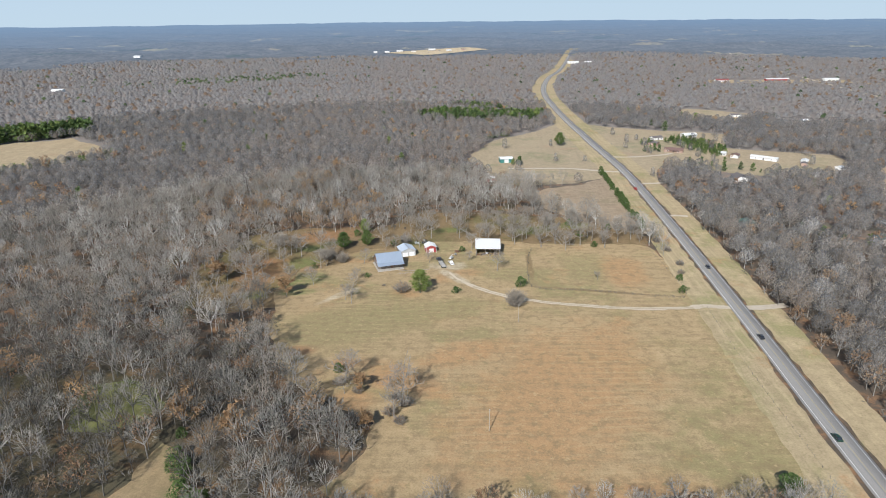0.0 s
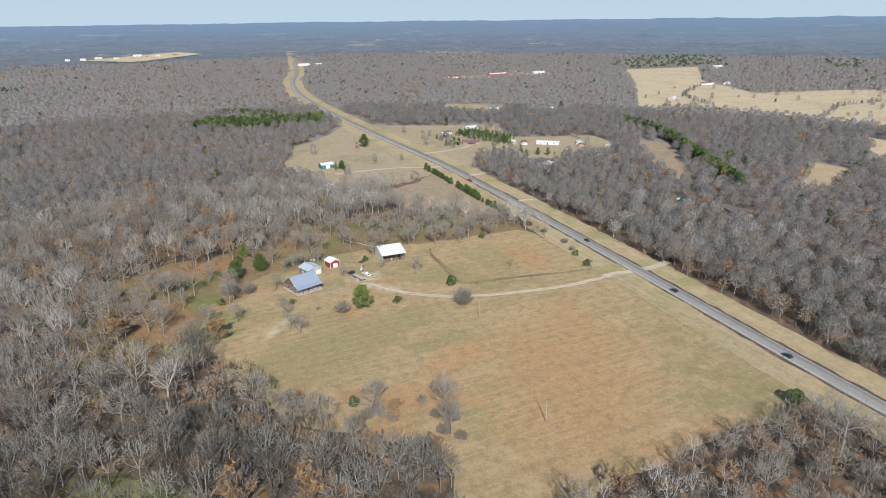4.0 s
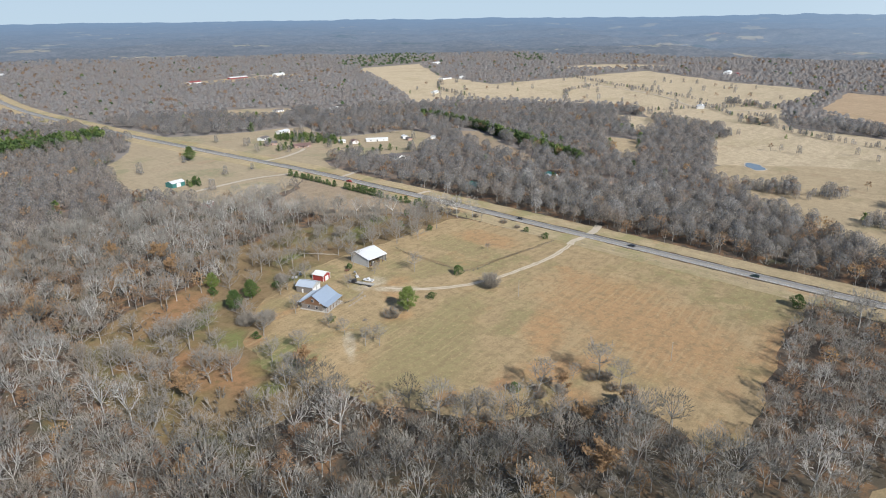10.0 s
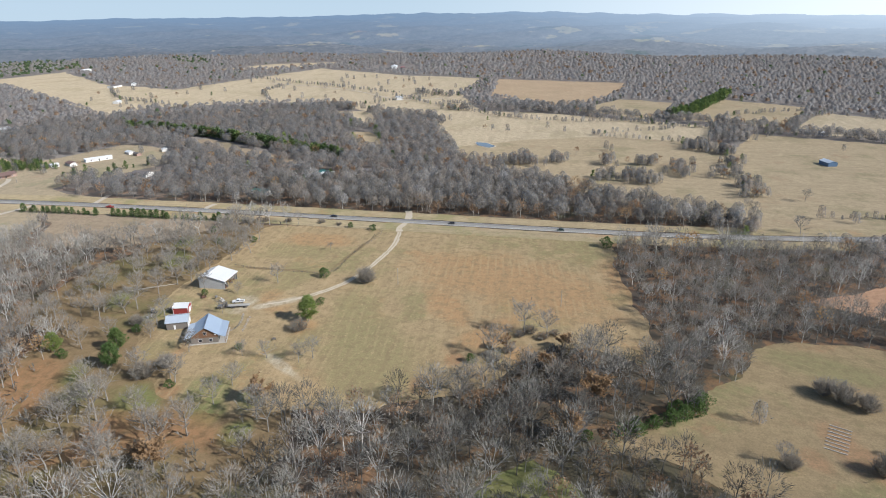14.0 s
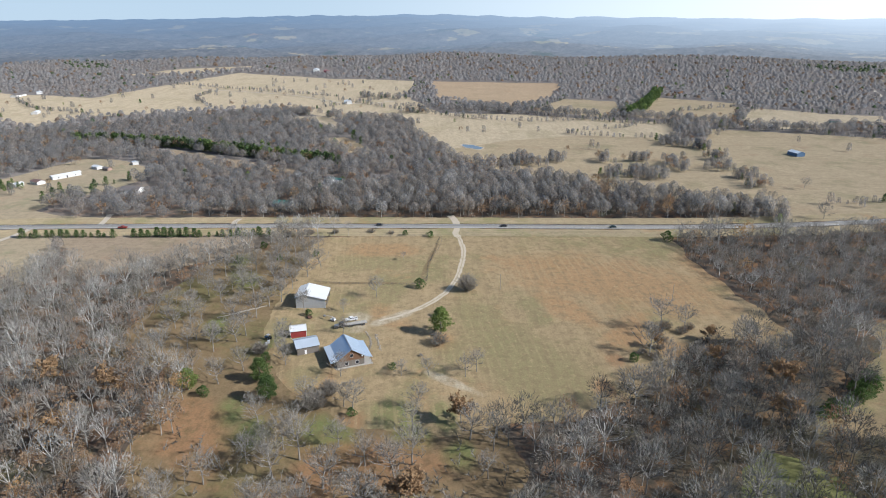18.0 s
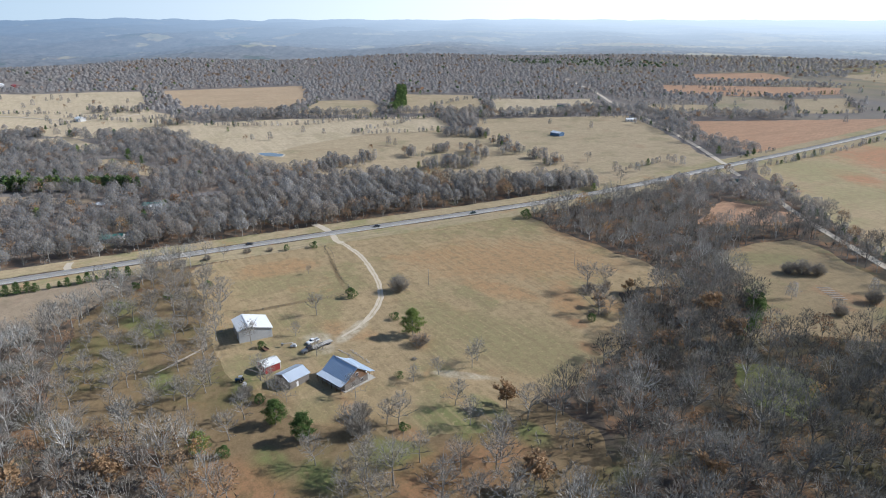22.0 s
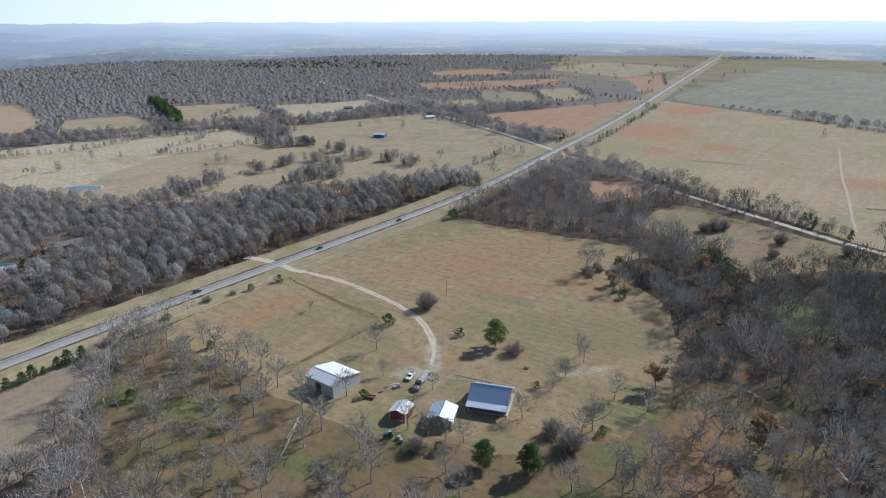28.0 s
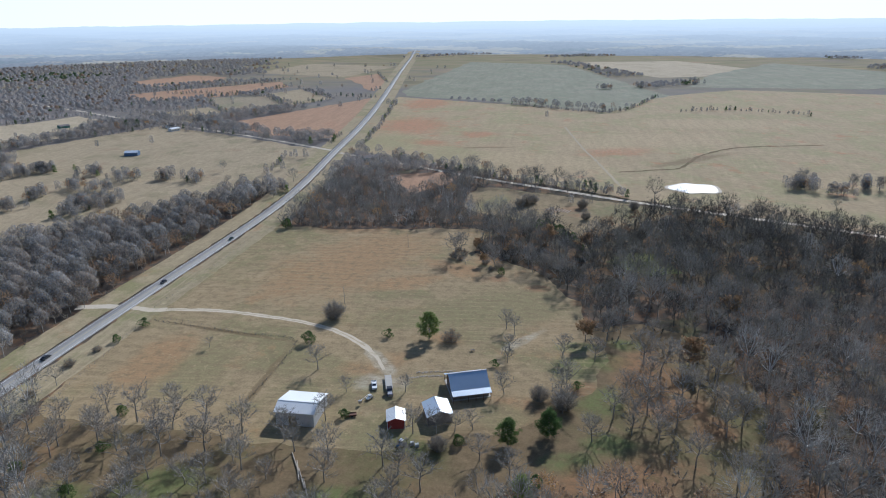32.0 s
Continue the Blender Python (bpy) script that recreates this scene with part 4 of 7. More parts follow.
def wood_tree(seed, tall=15.0, limbs=6, subs=3, twigs=240, width=0.2, crown=0.33, centre=0.60, sides=3, leafy=0.0, leaf=0.7, twig=1.0, low=-0.4, dome=None):
    """A forest tree: limbs fan up from the fork into a rounded crown, whose rim is a fringe of fine upright twigs."""
    s = Shape(seed)
    r = s.r
    top = Vector((r.gauss(0, 0.03), r.gauss(0, 0.03), 0)) * tall
    fork = Vector((top.x * 0.4, top.y * 0.4, tall * r.uniform(0.26, 0.36)))
    if limbs:
        s.tube((0, 0, -0.3), fork, tall * 0.017, tall * 0.012, sides, 0)
    mid = Vector((top.x, top.y, tall * centre))
    lobe = [(r.uniform(0, math.tau), r.uniform(-0.1, 1.2), r.uniform(-0.22, 0.16)) for _ in range(7)]
    def rim(a, el):
        k = 1.0
        for la, le, amp in lobe:
            k += amp * math.exp(-((math.cos(a) - math.cos(la)) ** 2 + (math.sin(a) - math.sin(la)) ** 2) / 0.35 - ((el - le) / 0.6) ** 2)
        d = Vector((math.cos(a) * math.cos(el) * crown, math.sin(a) * math.cos(el) * crown, math.sin(el) * (1 - centre))) * tall * k
        return mid + d, d.normalized()
    for i in range(limbs):
        a, el = i * 2.4 + r.uniform(-0.4, 0.4), 0.1 + 1.2 * ((i * 0.618) % 1)
        e, d = rim(a, el)
        m = fork.lerp(e, 0.5) + Vector((d.x, d.y, -0.1)) * tall * 0.05
        s.tube(fork, m, tall * 0.0095, tall * 0.0065, 3, 0)
        s.blade(m, (e - m) * 0.97, tall * 0.0125, 0)
        for k in range(subs):
            e2, _ = rim(a + r.uniform(-0.75, 0.75), min(1.5, max(-0.3, el + r.uniform(-0.5, 0.5))))
            o = fork.lerp(m, r.uniform(0.5, 1.0)) if k % 2 else m.lerp(e, r.uniform(0.0, 0.5))
            s.blade(o, (e2 - o) * 0.95, tall * 0.0095, 0)
    if dome:
        # the haze of fine twigs round the limbs: an uneven, lacy shell
        sides, tiers = dome
        k = len(s.v)
        for q in range(tiers):
            el = low + (1.05 - low) * q / (tiers - 1)
            for i in range(sides):
                e, _ = rim((i + 0.5 * (q % 2)) * math.tau / sides + r.uniform(-0.2, 0.2), el + r.uniform(-0.1, 0.1))
                s.v.append(mid.lerp(e, r.uniform(0.78, 1.0)))
        s.v.append(rim(0, 1.57)[0])
        for q in range(tiers):
            for i in range(sides):
                a0, a1 = k + q * sides + i, k + q * sides + (i + 1) % sides
                if q == tiers - 1:
                    s.t.append((a0, a1, len(s.v) - 1))
                    s.kind.append(3)
                else:
                    b0, b1 = a0 + sides, a1 + sides
                    s.t += [(a0, a1, b0), (a1, b1, b0)] if q % 2 == 0 else [(a0, a1, b1), (a0, b1, b0)]
                    s.kind += [3, 3]
    for i in range(twigs):
        a, el = r.uniform(0, math.tau), math.asin(r.uniform(low, 1.0))
        e, d = rim(a, el)
        e = mid.lerp(e, r.uniform(0.5, 0.95))
        s.blade(e, s.away(d + Vector((0, 0, 0.5)), 0.42) * tall * twig * r.uniform(0.06, 0.13), width * r.uniform(0.7, 1.4))
        if leafy and r.random() < leafy:
            s.leaf(e, leaf * r.uniform(0.7, 1.3), 2)
            s.leaf(e + d * 0.6, leaf * r.uniform(0.7, 1.3), 2)
    return s.arrays()


def pine_tree(seed, tall=11.0, whorls=9, arms=7, tufts=9, spread=0.30, tuft=0.75, bare=0.16):
    s = Shape(seed)
    r = s.r
    s.tube((0, 0, -0.3), (0, 0, tall * 0.95), tall * 0.018, tall * 0.003, 5)
    for i in range(whorls):
        f = bare + (1 - bare) * i / whorls
        for k in range(arms):
            a = k * math.tau / arms + i * 0.7 + r.uniform(-0.3, 0.3)
            ln = tall * spread * (1 - f) ** 0.65 * r.uniform(0.75, 1.15) + 0.25
            if f < 0.3:
                ln *= 0.85
            o = Vector((0, 0, tall * f))
            e = o + Vector((math.cos(a) * ln, math.sin(a) * ln, ln * r.uniform(-0.05, 0.35)))
            s.blade(o, e - o, 0.12, 0)
            for _ in range(tufts):
                c = o.lerp(e, r.uniform(0.3, 1.05)) + Vector((r.gauss(0, 0.3), r.gauss(0, 0.3), r.gauss(0.1, 0.25))) * tuft
                s.leaf(c, tuft * r.uniform(0.7, 1.4), 1)
    for _ in range(tufts * 2):
        s.leaf((r.gauss(0, 0.25), r.gauss(0, 0.25), tall * r.uniform(0.88, 1.0)), tuft, 1)
    return s.arrays()


def lawn_pine(seed, tall=10.5, radius=4.3):
    """A yard pine: a bare lower trunk, limbs in whorls, each ending in rounded bunches of needles."""
    s = Shape(seed)
    r = s.r
    s.tube((0, 0, -0.3), (r.gauss(0, 0.15), r.gauss(0, 0.15), tall * 0.93), 0.2, 0.04, 7)
    for i in range(9):
        f = 0.17 + 0.8 * i / 9
        span = radius * (1 - 0.85 * (f - 0.33) / 0.67 if f > 0.33 else 1 - 0.45 * (0.33 - f) / 0.16)
        for k in range(6):
            a = k * math.tau / 6 + i * 0.8 + r.uniform(-0.35, 0.35)
            ln = span * r.uniform(0.7, 1.15)
            o = Vector((0, 0, tall * f))
            e = o + Vector((math.cos(a) * ln, math.sin(a) * ln, ln * r.uniform(0.05, 0.3)))
            s.tube(o, e, 0.05, 0.02, 3, 0)
            for q in (0.55, 0.85, 1.0):
                c = o.lerp(e, q) + Vector((r.gauss(0, 0.2), r.gauss(0, 0.2), r.gauss(0.1, 0.12)))
                for _ in range(48):
                    d = Vector((r.gauss(0, 1), r.gauss(0, 1), r.gauss(0.25, 0.7))).normalized()
                    s.leaf(c + d * r.uniform(0.1, 1.0), r.uniform(0.24, 0.44), 1)
    for _ in range(60):
        s.leaf((r.gauss(0, 0.35), r.gauss(0, 0.35), tall * r.uniform(0.86, 1.0)), 0.4, 1)
    return s.arrays()


def shrub(seed, tall=3.0, radius=2.2, stems=26, twigs=9, width=0.09, leafy=0.0, leaf=0.4):
    s = Shape(seed)
    r = s.r
    for i in range(stems):
        a, q = r.uniform(0, math.tau), math.sqrt(r.random())
        d = Vector((math.cos(a) * q * radius, math.sin(a) * q * radius, tall * math.sqrt(1 - 0.8 * q * q) * r.uniform(0.8, 1.05)))
        o = Vector((d.x * 0.4, d.y * 0.4, -0.1))
        s.tube(o, o + d * 0.6, 0.045, 0.02, 3, 0)
        for _ in range(twigs):
            b = o + d * r.uniform(0.12, 0.8)
            s.blade(b, s.away(d.normalized(), 0.55) * tall * r.uniform(0.18, 0.38), width)
            if leafy and r.random() < leafy:
                s.leaf(b + d * 0.15, leaf * r.uniform(0.7, 1.5), 2)
    return s.arrays()


def cedar(seed, tall=4.0, radius=1.6, n=420, leaf=0.45, rough=0.22, lump=14):
    """A dense juniper: small sprays over an uneven cone, with a short trunk."""
    s = Shape(seed)
    r = s.r
    s.tube((0, 0, -0.2), (0, 0, tall * 0.8), 0.14, 0.04, 5)
    lumps = [(r.uniform(0, math.tau), r.uniform(0.1, 0.9), r.uniform(0.7, 1.2)) for _ in range(lump)]
    for i in range(n):
        a, f = r.uniform(0, math.tau), r.random() ** 0.8
        prof = radius * (math.sin(math.pi * min(1, (f * 0.78 + 0.2))) ** 0.8)
        bulge = 1 + rough * sum(math.cos(a - la) * math.exp(-((f - lf) / 0.15) ** 2) * lk for la, lf, lk in lumps)
        q = prof * bulge * (0.55 + 0.45 * r.random() ** 0.4)
        s.leaf((math.cos(a) * q, math.sin(a) * q, 0.12 + f * tall), leaf * r.uniform(0.6, 1.4), 1)
    return s.arrays()


def scatter(name, templates, places, mats, label, category, kind_to_slot=None):
    """One object from many plants. places: rows of x, y, scale, turn, template, tint."""
    V, T, I, H = [], [], [], []
    base = 0
    places = np.asarray(places, float)
    which = places[:, 4].astype(int)
    z = height(places[:, 0], places[:, 1])
    for k, (v, t, kd) in enumerate(templates):
        rows = np.where(which == k)[0]
        if not len(rows):
            continue
        p = places[rows]
        c, s = np.cos(p[:, 3])[:, None], np.sin(p[:, 3])[:, None]
        sc = p[:, 2][:, None]
        x = (v[None, :, 0] * c - v[None, :, 1] * s) * sc + p[:, 0][:, None]
        y = (v[None, :, 0] * s + v[None, :, 1] * c) * sc + p[:, 1][:, None]
        zz = v[None, :, 2] * sc + z[rows][:, None]
        V.append(np.stack([x, y, zz], -1).reshape(-1, 3))
        T.append((t[None] + (np.arange(len(rows)) * len(v))[:, None, None]).reshape(-1, 3) + base)
        slot = kd if kind_to_slot is None else np.array(kind_to_slot)[kd]
        I.append(np.tile(slot, len(rows)))
        H.append(np.repeat(p[:, 5], len(v)))
        base += len(v) * len(rows)
    me = np_mesh(name, np.concatenate(V), np.concatenate(T), mats, np.concatenate(I), np.concatenate(H))
    me.polygons.foreach_set("use_smooth", np.ones(len(me.polygons), bool))
    return tagged(new(name, me), label, category, kind="stuff")


def inside(poly, x, y):
    """Which points lie in a polygon of the plan."""
    res = np.zeros(len(x), bool)
    for (x0, y0), (x1, y1) in zip(poly, np.roll(poly, -1, axis=0)):
        cross = ((y0 > y) != (y1 > y)) & (x < (x1 - x0) * (y - y0) / (y1 - y0 + 1e-9) + x0)
        res ^= cross
    return res


def near_line(line, x, y, d):
    res = np.zeros(len(x), bool)
    for i in range(0, len(line), 2):
        res |= np.hypot(x - line[i, 0], y - line[i, 1]) < d
    return res


# open ground where single trees are set by hand, and thin woods
YARD = np.array([(103, 380), (46, 392), (20, 402), (-20, 408), (-60, 404), (-100, 396), (-128, 362), (-124, 330), (-104, 290), (60, 290)], float)
SPARSE = np.array([(97, 398), (100, 384), (60, 368), (36, 374), (16, 380), (-10, 388), (-45, 390), (-48, 440), (10, 444), (58, 434)], float)
WEST = np.array([(-96, 376), (-114, 350), (-117, 320), (-104, 296), (-124, 280), (-150, 298), (-153, 345), (-146, 390), (-112, 406)], float)
# low brush without tall trees along the meadow's edge
BRUSH = np.array([(-100, 252), (-90, 236), (-82, 218), (-66, 208), (-48, 208), (-34, 194), (-42, 176), (-60, 186), (-78, 196), (-98, 210), (-112, 232), (-116, 252), (-106, 262)], float)
# low pale brush south of the meadow
THICKET = np.array([(-45, 152), (113, 162), (122, 100), (118, 40), (60, 12), (-15, 60), (-15, 100)], float)
CLEARINGS = [((-132, 203), 6), ((255, 351), 15), ((241, 389), 9), ((176, 420), 11), ((264, 424), 8), ((405, 852), 30), ((9, 542), 14), ((25, 617), 25), ((-54, 903), 30), ((94, -56), 18), ((218, 549), 25),
             ((250, 1854), 60), ((-1193, 1749), 70), ((-791, 1215), 40), ((852, 1014), 40), ((1155, 1300), 50), ((1323, 588), 60), ((246, 391), 8), ((864, -114), 30), ((-500, 2030), 60)]


def open_ground(x, y):
    res = np.zeros(len(x), bool)
    for nm, poly in field_polys.items():
        res |= inside(poly, x, y)
    for (px, py), rad in CLEARINGS:
        res |= np.hypot(x - px, y - py) < rad
    for line, d in ((highway, 19), (gravel_w, 7), (gravel_e, 7), (drive, 6)):
        res |= near_line(line, x, y, d)
    return res


rs = np.random.RandomState(11)


def grid_points(x0, x1, y0, y1, step, jit=0.45):
    gx, gy = np.meshgrid(np.arange(x0, x1, step), np.arange(y0, y1, step))
    gx = gx.ravel() + rs.uniform(-jit, jit, gx.size) * step
    gy = gy.ravel() + rs.uniform(-jit, jit, gy.size) * step
    return gx, gy


def patchy(x, y, scale, seed):
    """Slow noise over the plan, -1 to 1."""
    return (np.sin(x / scale + seed) + np.sin(y / scale * 1.3 + seed * 2.1) + np.sin((x + y) / scale * 0.7 + seed * 0.7) + np.sin((x - 1.4 * y) / scale * 1.9 + seed)) / 4


NEAR_C, NEAR_R, MID_R, FAR_R = (-50.0, 270.0), 285.0, 740.0, 1950.0
bare_near = [wood_tree(100 + i, 14.0 + (i % 4), limbs=6 + i % 2, subs=3, twigs=255, width=0.2, crown=0.31 + 0.02 * (i % 4)) for i in range(9)]
bare_belt = [wood_tree(150 + i, 13.0 + (i % 3), limbs=6, subs=3, twigs=150, width=0.26, crown=0.39, low=-0.7, dome=(6, 3)) for i in range(7)]
bare_grove = [wood_tree(180 + i, 9, limbs=4, subs=1, twigs=46, width=0.3, crown=0.47, centre=0.5, low=-0.85, dome=(6, 2)) for i in range(6)]
bare_mid = [wood_tree(200 + i, 11.5, limbs=3, subs=2, twigs=62, width=0.42, crown=0.47, centre=0.55, low=-0.6, dome=(6, 3)) for i in range(8)]
leafy_near = [wood_tree(300 + i, 13, limbs=6, subs=3, twigs=110, width=0.16, leafy=0.95, leaf=0.75) for i in range(4)]
leafy_mid = [wood_tree(320 + i, 12, limbs=3, subs=1, twigs=34, width=0.4, leafy=1.0, leaf=1.4) for i in range(4)]
brush_near = [shrub(400 + i, 3.6, 2.8, 3, 16, 0.26) for i in range(4)]
pine_mid = [pine_tree(500 + i, 12, 6, 5, 3, 0.3, 2.0) for i in range(4)]


def tint_of(x, y, n):
    """Tone of bark: darker in the south-west and far west, paler in the north."""
    kind = 0.18 * smooth(290, 400, y) * (x < 110) - 0.36 * (1 - smooth(225, 310, y)) * smooth(40, 110, -x) - 0.36 * smooth(200, 330, -x)
    return np.clip(0.5 + 0.06 * (y > 210) + kind + 0.18 * patchy(x, y, 70, 1.0) + rs.normal(0, 0.24, n) + 0.6 * (rs.rand(n) < 0.06), 0, 1)


def rows_of(x, y, smin, smax, ntemp, tint):
    n = len(x)
    return np.stack([x, y, rs.uniform(smin, smax, n), rs.uniform(0, math.tau, n), rs.randint(0, ntemp, n), tint + np.zeros(n)], -1)


def unseen(x, y):
    """Deep woods west of the flight, thinned out."""
    return (x < -0.75 * y - 90) & (x < -1.0 * (560 - y) - 130)


# woods close by
x, y = grid_points(NEAR_C[0] - NEAR_R, NEAR_C[0] + NEAR_R, NEAR_C[1] - NEAR_R, NEAR_C[1] + NEAR_R, 7.4)
keep = (np.hypot(x - NEAR_C[0], y - NEAR_C[1]) < NEAR_R) & ~open_ground(x, y) & ~inside(YARD, x, y)
keep &= ~inside(SPARSE, x, y) & ~inside(WEST, x, y) & ~(inside(BRUSH, x, y) & (rs.rand(len(x)) < 0.15))
keep &= ~(unseen(x, y) & (rs.rand(len(x)) < 0.7))
x, y = x[keep], y[keep]
dry = (rs.rand(len(x)) < 0.05 + 0.2 * (y > 395) * (y < 580) * (x < -45) * (x > -190) * (patchy(x, y, 30, 1.0) > 0) + 0.04 * (x > 120) + 0.16 * np.clip(patchy(x, y, 45, 4.0), 0, 1))
green = (~dry) & (rs.rand(len(x)) < 0.012)
bare = ~dry & ~green
low, mid_low = inside(BRUSH, x, y), inside(THICKET, x, y)
for nm, tm, pick, lab in (("bare_woods", bare_near, bare & (x < 130) & ~low & ~mid_low, "dense bare grey hardwood trees in winter"), ("edge_scrub", bare_near, bare & low, "low dark scrub trees along the meadow"), ("thicket_woods", bare_near, bare & mid_low & (x < 130), "pale tangled thicket south of the meadow"), ("belt_woods", bare_belt, bare & (x >= 130), "belt of bare grey trees along the highway")):
    size, dim = {"edge_scrub": ((0.4, 0.78), 0.12), "thicket_woods": ((0.5, 0.88), -0.16)}.get(nm, ((0.65, 1.22), 0.0))
    if pick.any():
        scatter(nm, tm, rows_of(x[pick], y[pick], *size, len(tm), np.clip(tint_of(x[pick], y[pick], pick.sum()) - dim, 0, 1)), [limb_mat, bark_mat, leaf_mat, mid_haze_mat], lab, "woods")
scatter("oak_woods", leafy_near, rows_of(x[dry], y[dry], 0.7, 1.1, len(leafy_near), rs.rand(dry.sum())), [limb_mat, bark_mat, leaf_mat],
        "oaks still holding rust-brown dry leaves", "woods")
bx, by = grid_points(NEAR_C[0] - NEAR_R, NEAR_C[0] + NEAR_R, NEAR_C[1] - NEAR_R, NEAR_C[1] + NEAR_R, 6.4)
keep = (np.hypot(bx - NEAR_C[0], by - NEAR_C[1]) < NEAR_R) & ~open_ground(bx, by) & ~inside(YARD, bx, by) & ~inside(SPARSE, bx, by) & (bx > -262)
keep &= (rs.rand(len(bx)) < 0.42) | inside(BRUSH, bx, by)
bx, by = bx[keep], by[keep]
scatter("underbrush", brush_near, rows_of(bx, by, 0.6, 1.7, len(brush_near), np.clip(rs.normal(0.45, 0.3, len(bx)), 0, 0.9)), [limb_mat, bark_mat],
        "tangled bare brush under the woods", "underbrush")

bx, by = grid_points(-125, 125, 5, 270, 3.4)
keep = (inside(BRUSH, bx, by) | (inside(THICKET, bx, by) & (rs.rand(len(bx)) < 0.35))) & ~open_ground(bx, by)
bx, by = bx[keep], by[keep]
scatter("edge_brush", brush_near, rows_of(bx, by, 0.7, 1.5, len(brush_near), np.clip(rs.normal(0.5, 0.2, len(bx)), 0, 0.9)), [limb_mat, bark_mat],
        "dense low brush between woods and meadow", "underbrush")

# woods in the middle distance
x, y = grid_points(-MID_R - 50, MID_R - 50, 270 - MID_R, 270 + MID_R, 9.2)
d = np.hypot(x - NEAR_C[0], y - NEAR_C[1])
keep = (d >= NEAR_R) & (d < MID_R) & ~open_ground(x, y)
keep &= ~unseen(x, y)
x, y = x[keep], y[keep]
dry = rs.rand(len(x)) < 0.06 + 0.12 * np.clip(patchy(x, y, 60, 2.0), 0, 1)
green = (~dry) & (rs.rand(len(x)) < 0.015 + 0.05 * (patchy(x, y, 110, 7.0) > 0.55))
bare = ~dry & ~green
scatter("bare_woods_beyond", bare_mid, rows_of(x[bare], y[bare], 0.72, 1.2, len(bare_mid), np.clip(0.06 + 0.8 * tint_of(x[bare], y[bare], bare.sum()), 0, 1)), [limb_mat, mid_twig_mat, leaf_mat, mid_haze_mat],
        "grey bare woods around fields and houses", "woods")
scatter("oak_woods_beyond", leafy_mid, rows_of(x[dry], y[dry], 0.7, 1.05, len(leafy_mid), rs.rand(dry.sum())), [limb_mat, bark_mat, leaf_mat],
        "brown-leaved oaks among bare woods", "woods")
scatter("scattered_pines", pine_mid, rows_of(x[green], y[green], 0.6, 1.0, len(pine_mid), rs.rand(green.sum())), [bark_mat, needle_mat],
        "green pines among bare woods", "woods")

# woods far off
far_shapes = [wood_tree(600 + i, 8.0, limbs=0, subs=0, twigs=11, width=1.5, crown=0.64, centre=0.5, low=-0.3, twig=1.0, dome=(7, 2)) for i in range(8)]


def far_land(x, y):
    """Open farmland in the south, without closed woods."""
    return (y < -250) & (x < 640 - 0.1 * (y + 250)) & (patchy(x, y, 130, 3.0) < 0.22)


for lab_far, lo, hi, step, grow in (("closed bare grey woods beyond the farmland", MID_R - 8, 1350, 12.5, 1.0), ("bare grey woods far off", 1350, FAR_R - 15, 16.0, 1.28)):
    x, y = grid_points(-FAR_R, FAR_R, 210 - FAR_R, 210 + FAR_R, step)
    d = np.hypot(x - NEAR_C[0], y - NEAR_C[1])
    keep = (d >= lo) & (d < hi) & ~open_ground(x, y) & ~unseen(x, y) & ~far_land(x, y)
    x, y = x[keep], y[keep]
    pines_here = rs.rand(len(x)) < 0.02 + 0.5 * (patchy(x, y, 240, 9.0) > 0.62)
    oaks_here = ~pines_here & (rs.rand(len(x)) < 0.07)
    bare = ~pines_here & ~oaks_here
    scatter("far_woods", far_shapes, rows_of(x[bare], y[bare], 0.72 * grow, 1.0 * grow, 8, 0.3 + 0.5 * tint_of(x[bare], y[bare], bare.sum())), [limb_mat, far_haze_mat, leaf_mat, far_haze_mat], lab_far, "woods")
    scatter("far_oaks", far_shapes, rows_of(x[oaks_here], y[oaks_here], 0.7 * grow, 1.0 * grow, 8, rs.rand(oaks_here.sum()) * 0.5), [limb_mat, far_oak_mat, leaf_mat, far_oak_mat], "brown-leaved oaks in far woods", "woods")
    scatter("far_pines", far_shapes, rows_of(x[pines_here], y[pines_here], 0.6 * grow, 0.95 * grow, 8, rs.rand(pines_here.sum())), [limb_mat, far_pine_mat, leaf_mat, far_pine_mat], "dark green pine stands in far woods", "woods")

# hedges and thin tree lines between the fields
def hedge_line(pts, step, jit):
    ln = curve_points(pts, step)
    return ln + rs.uniform(-jit, jit, ln.shape)


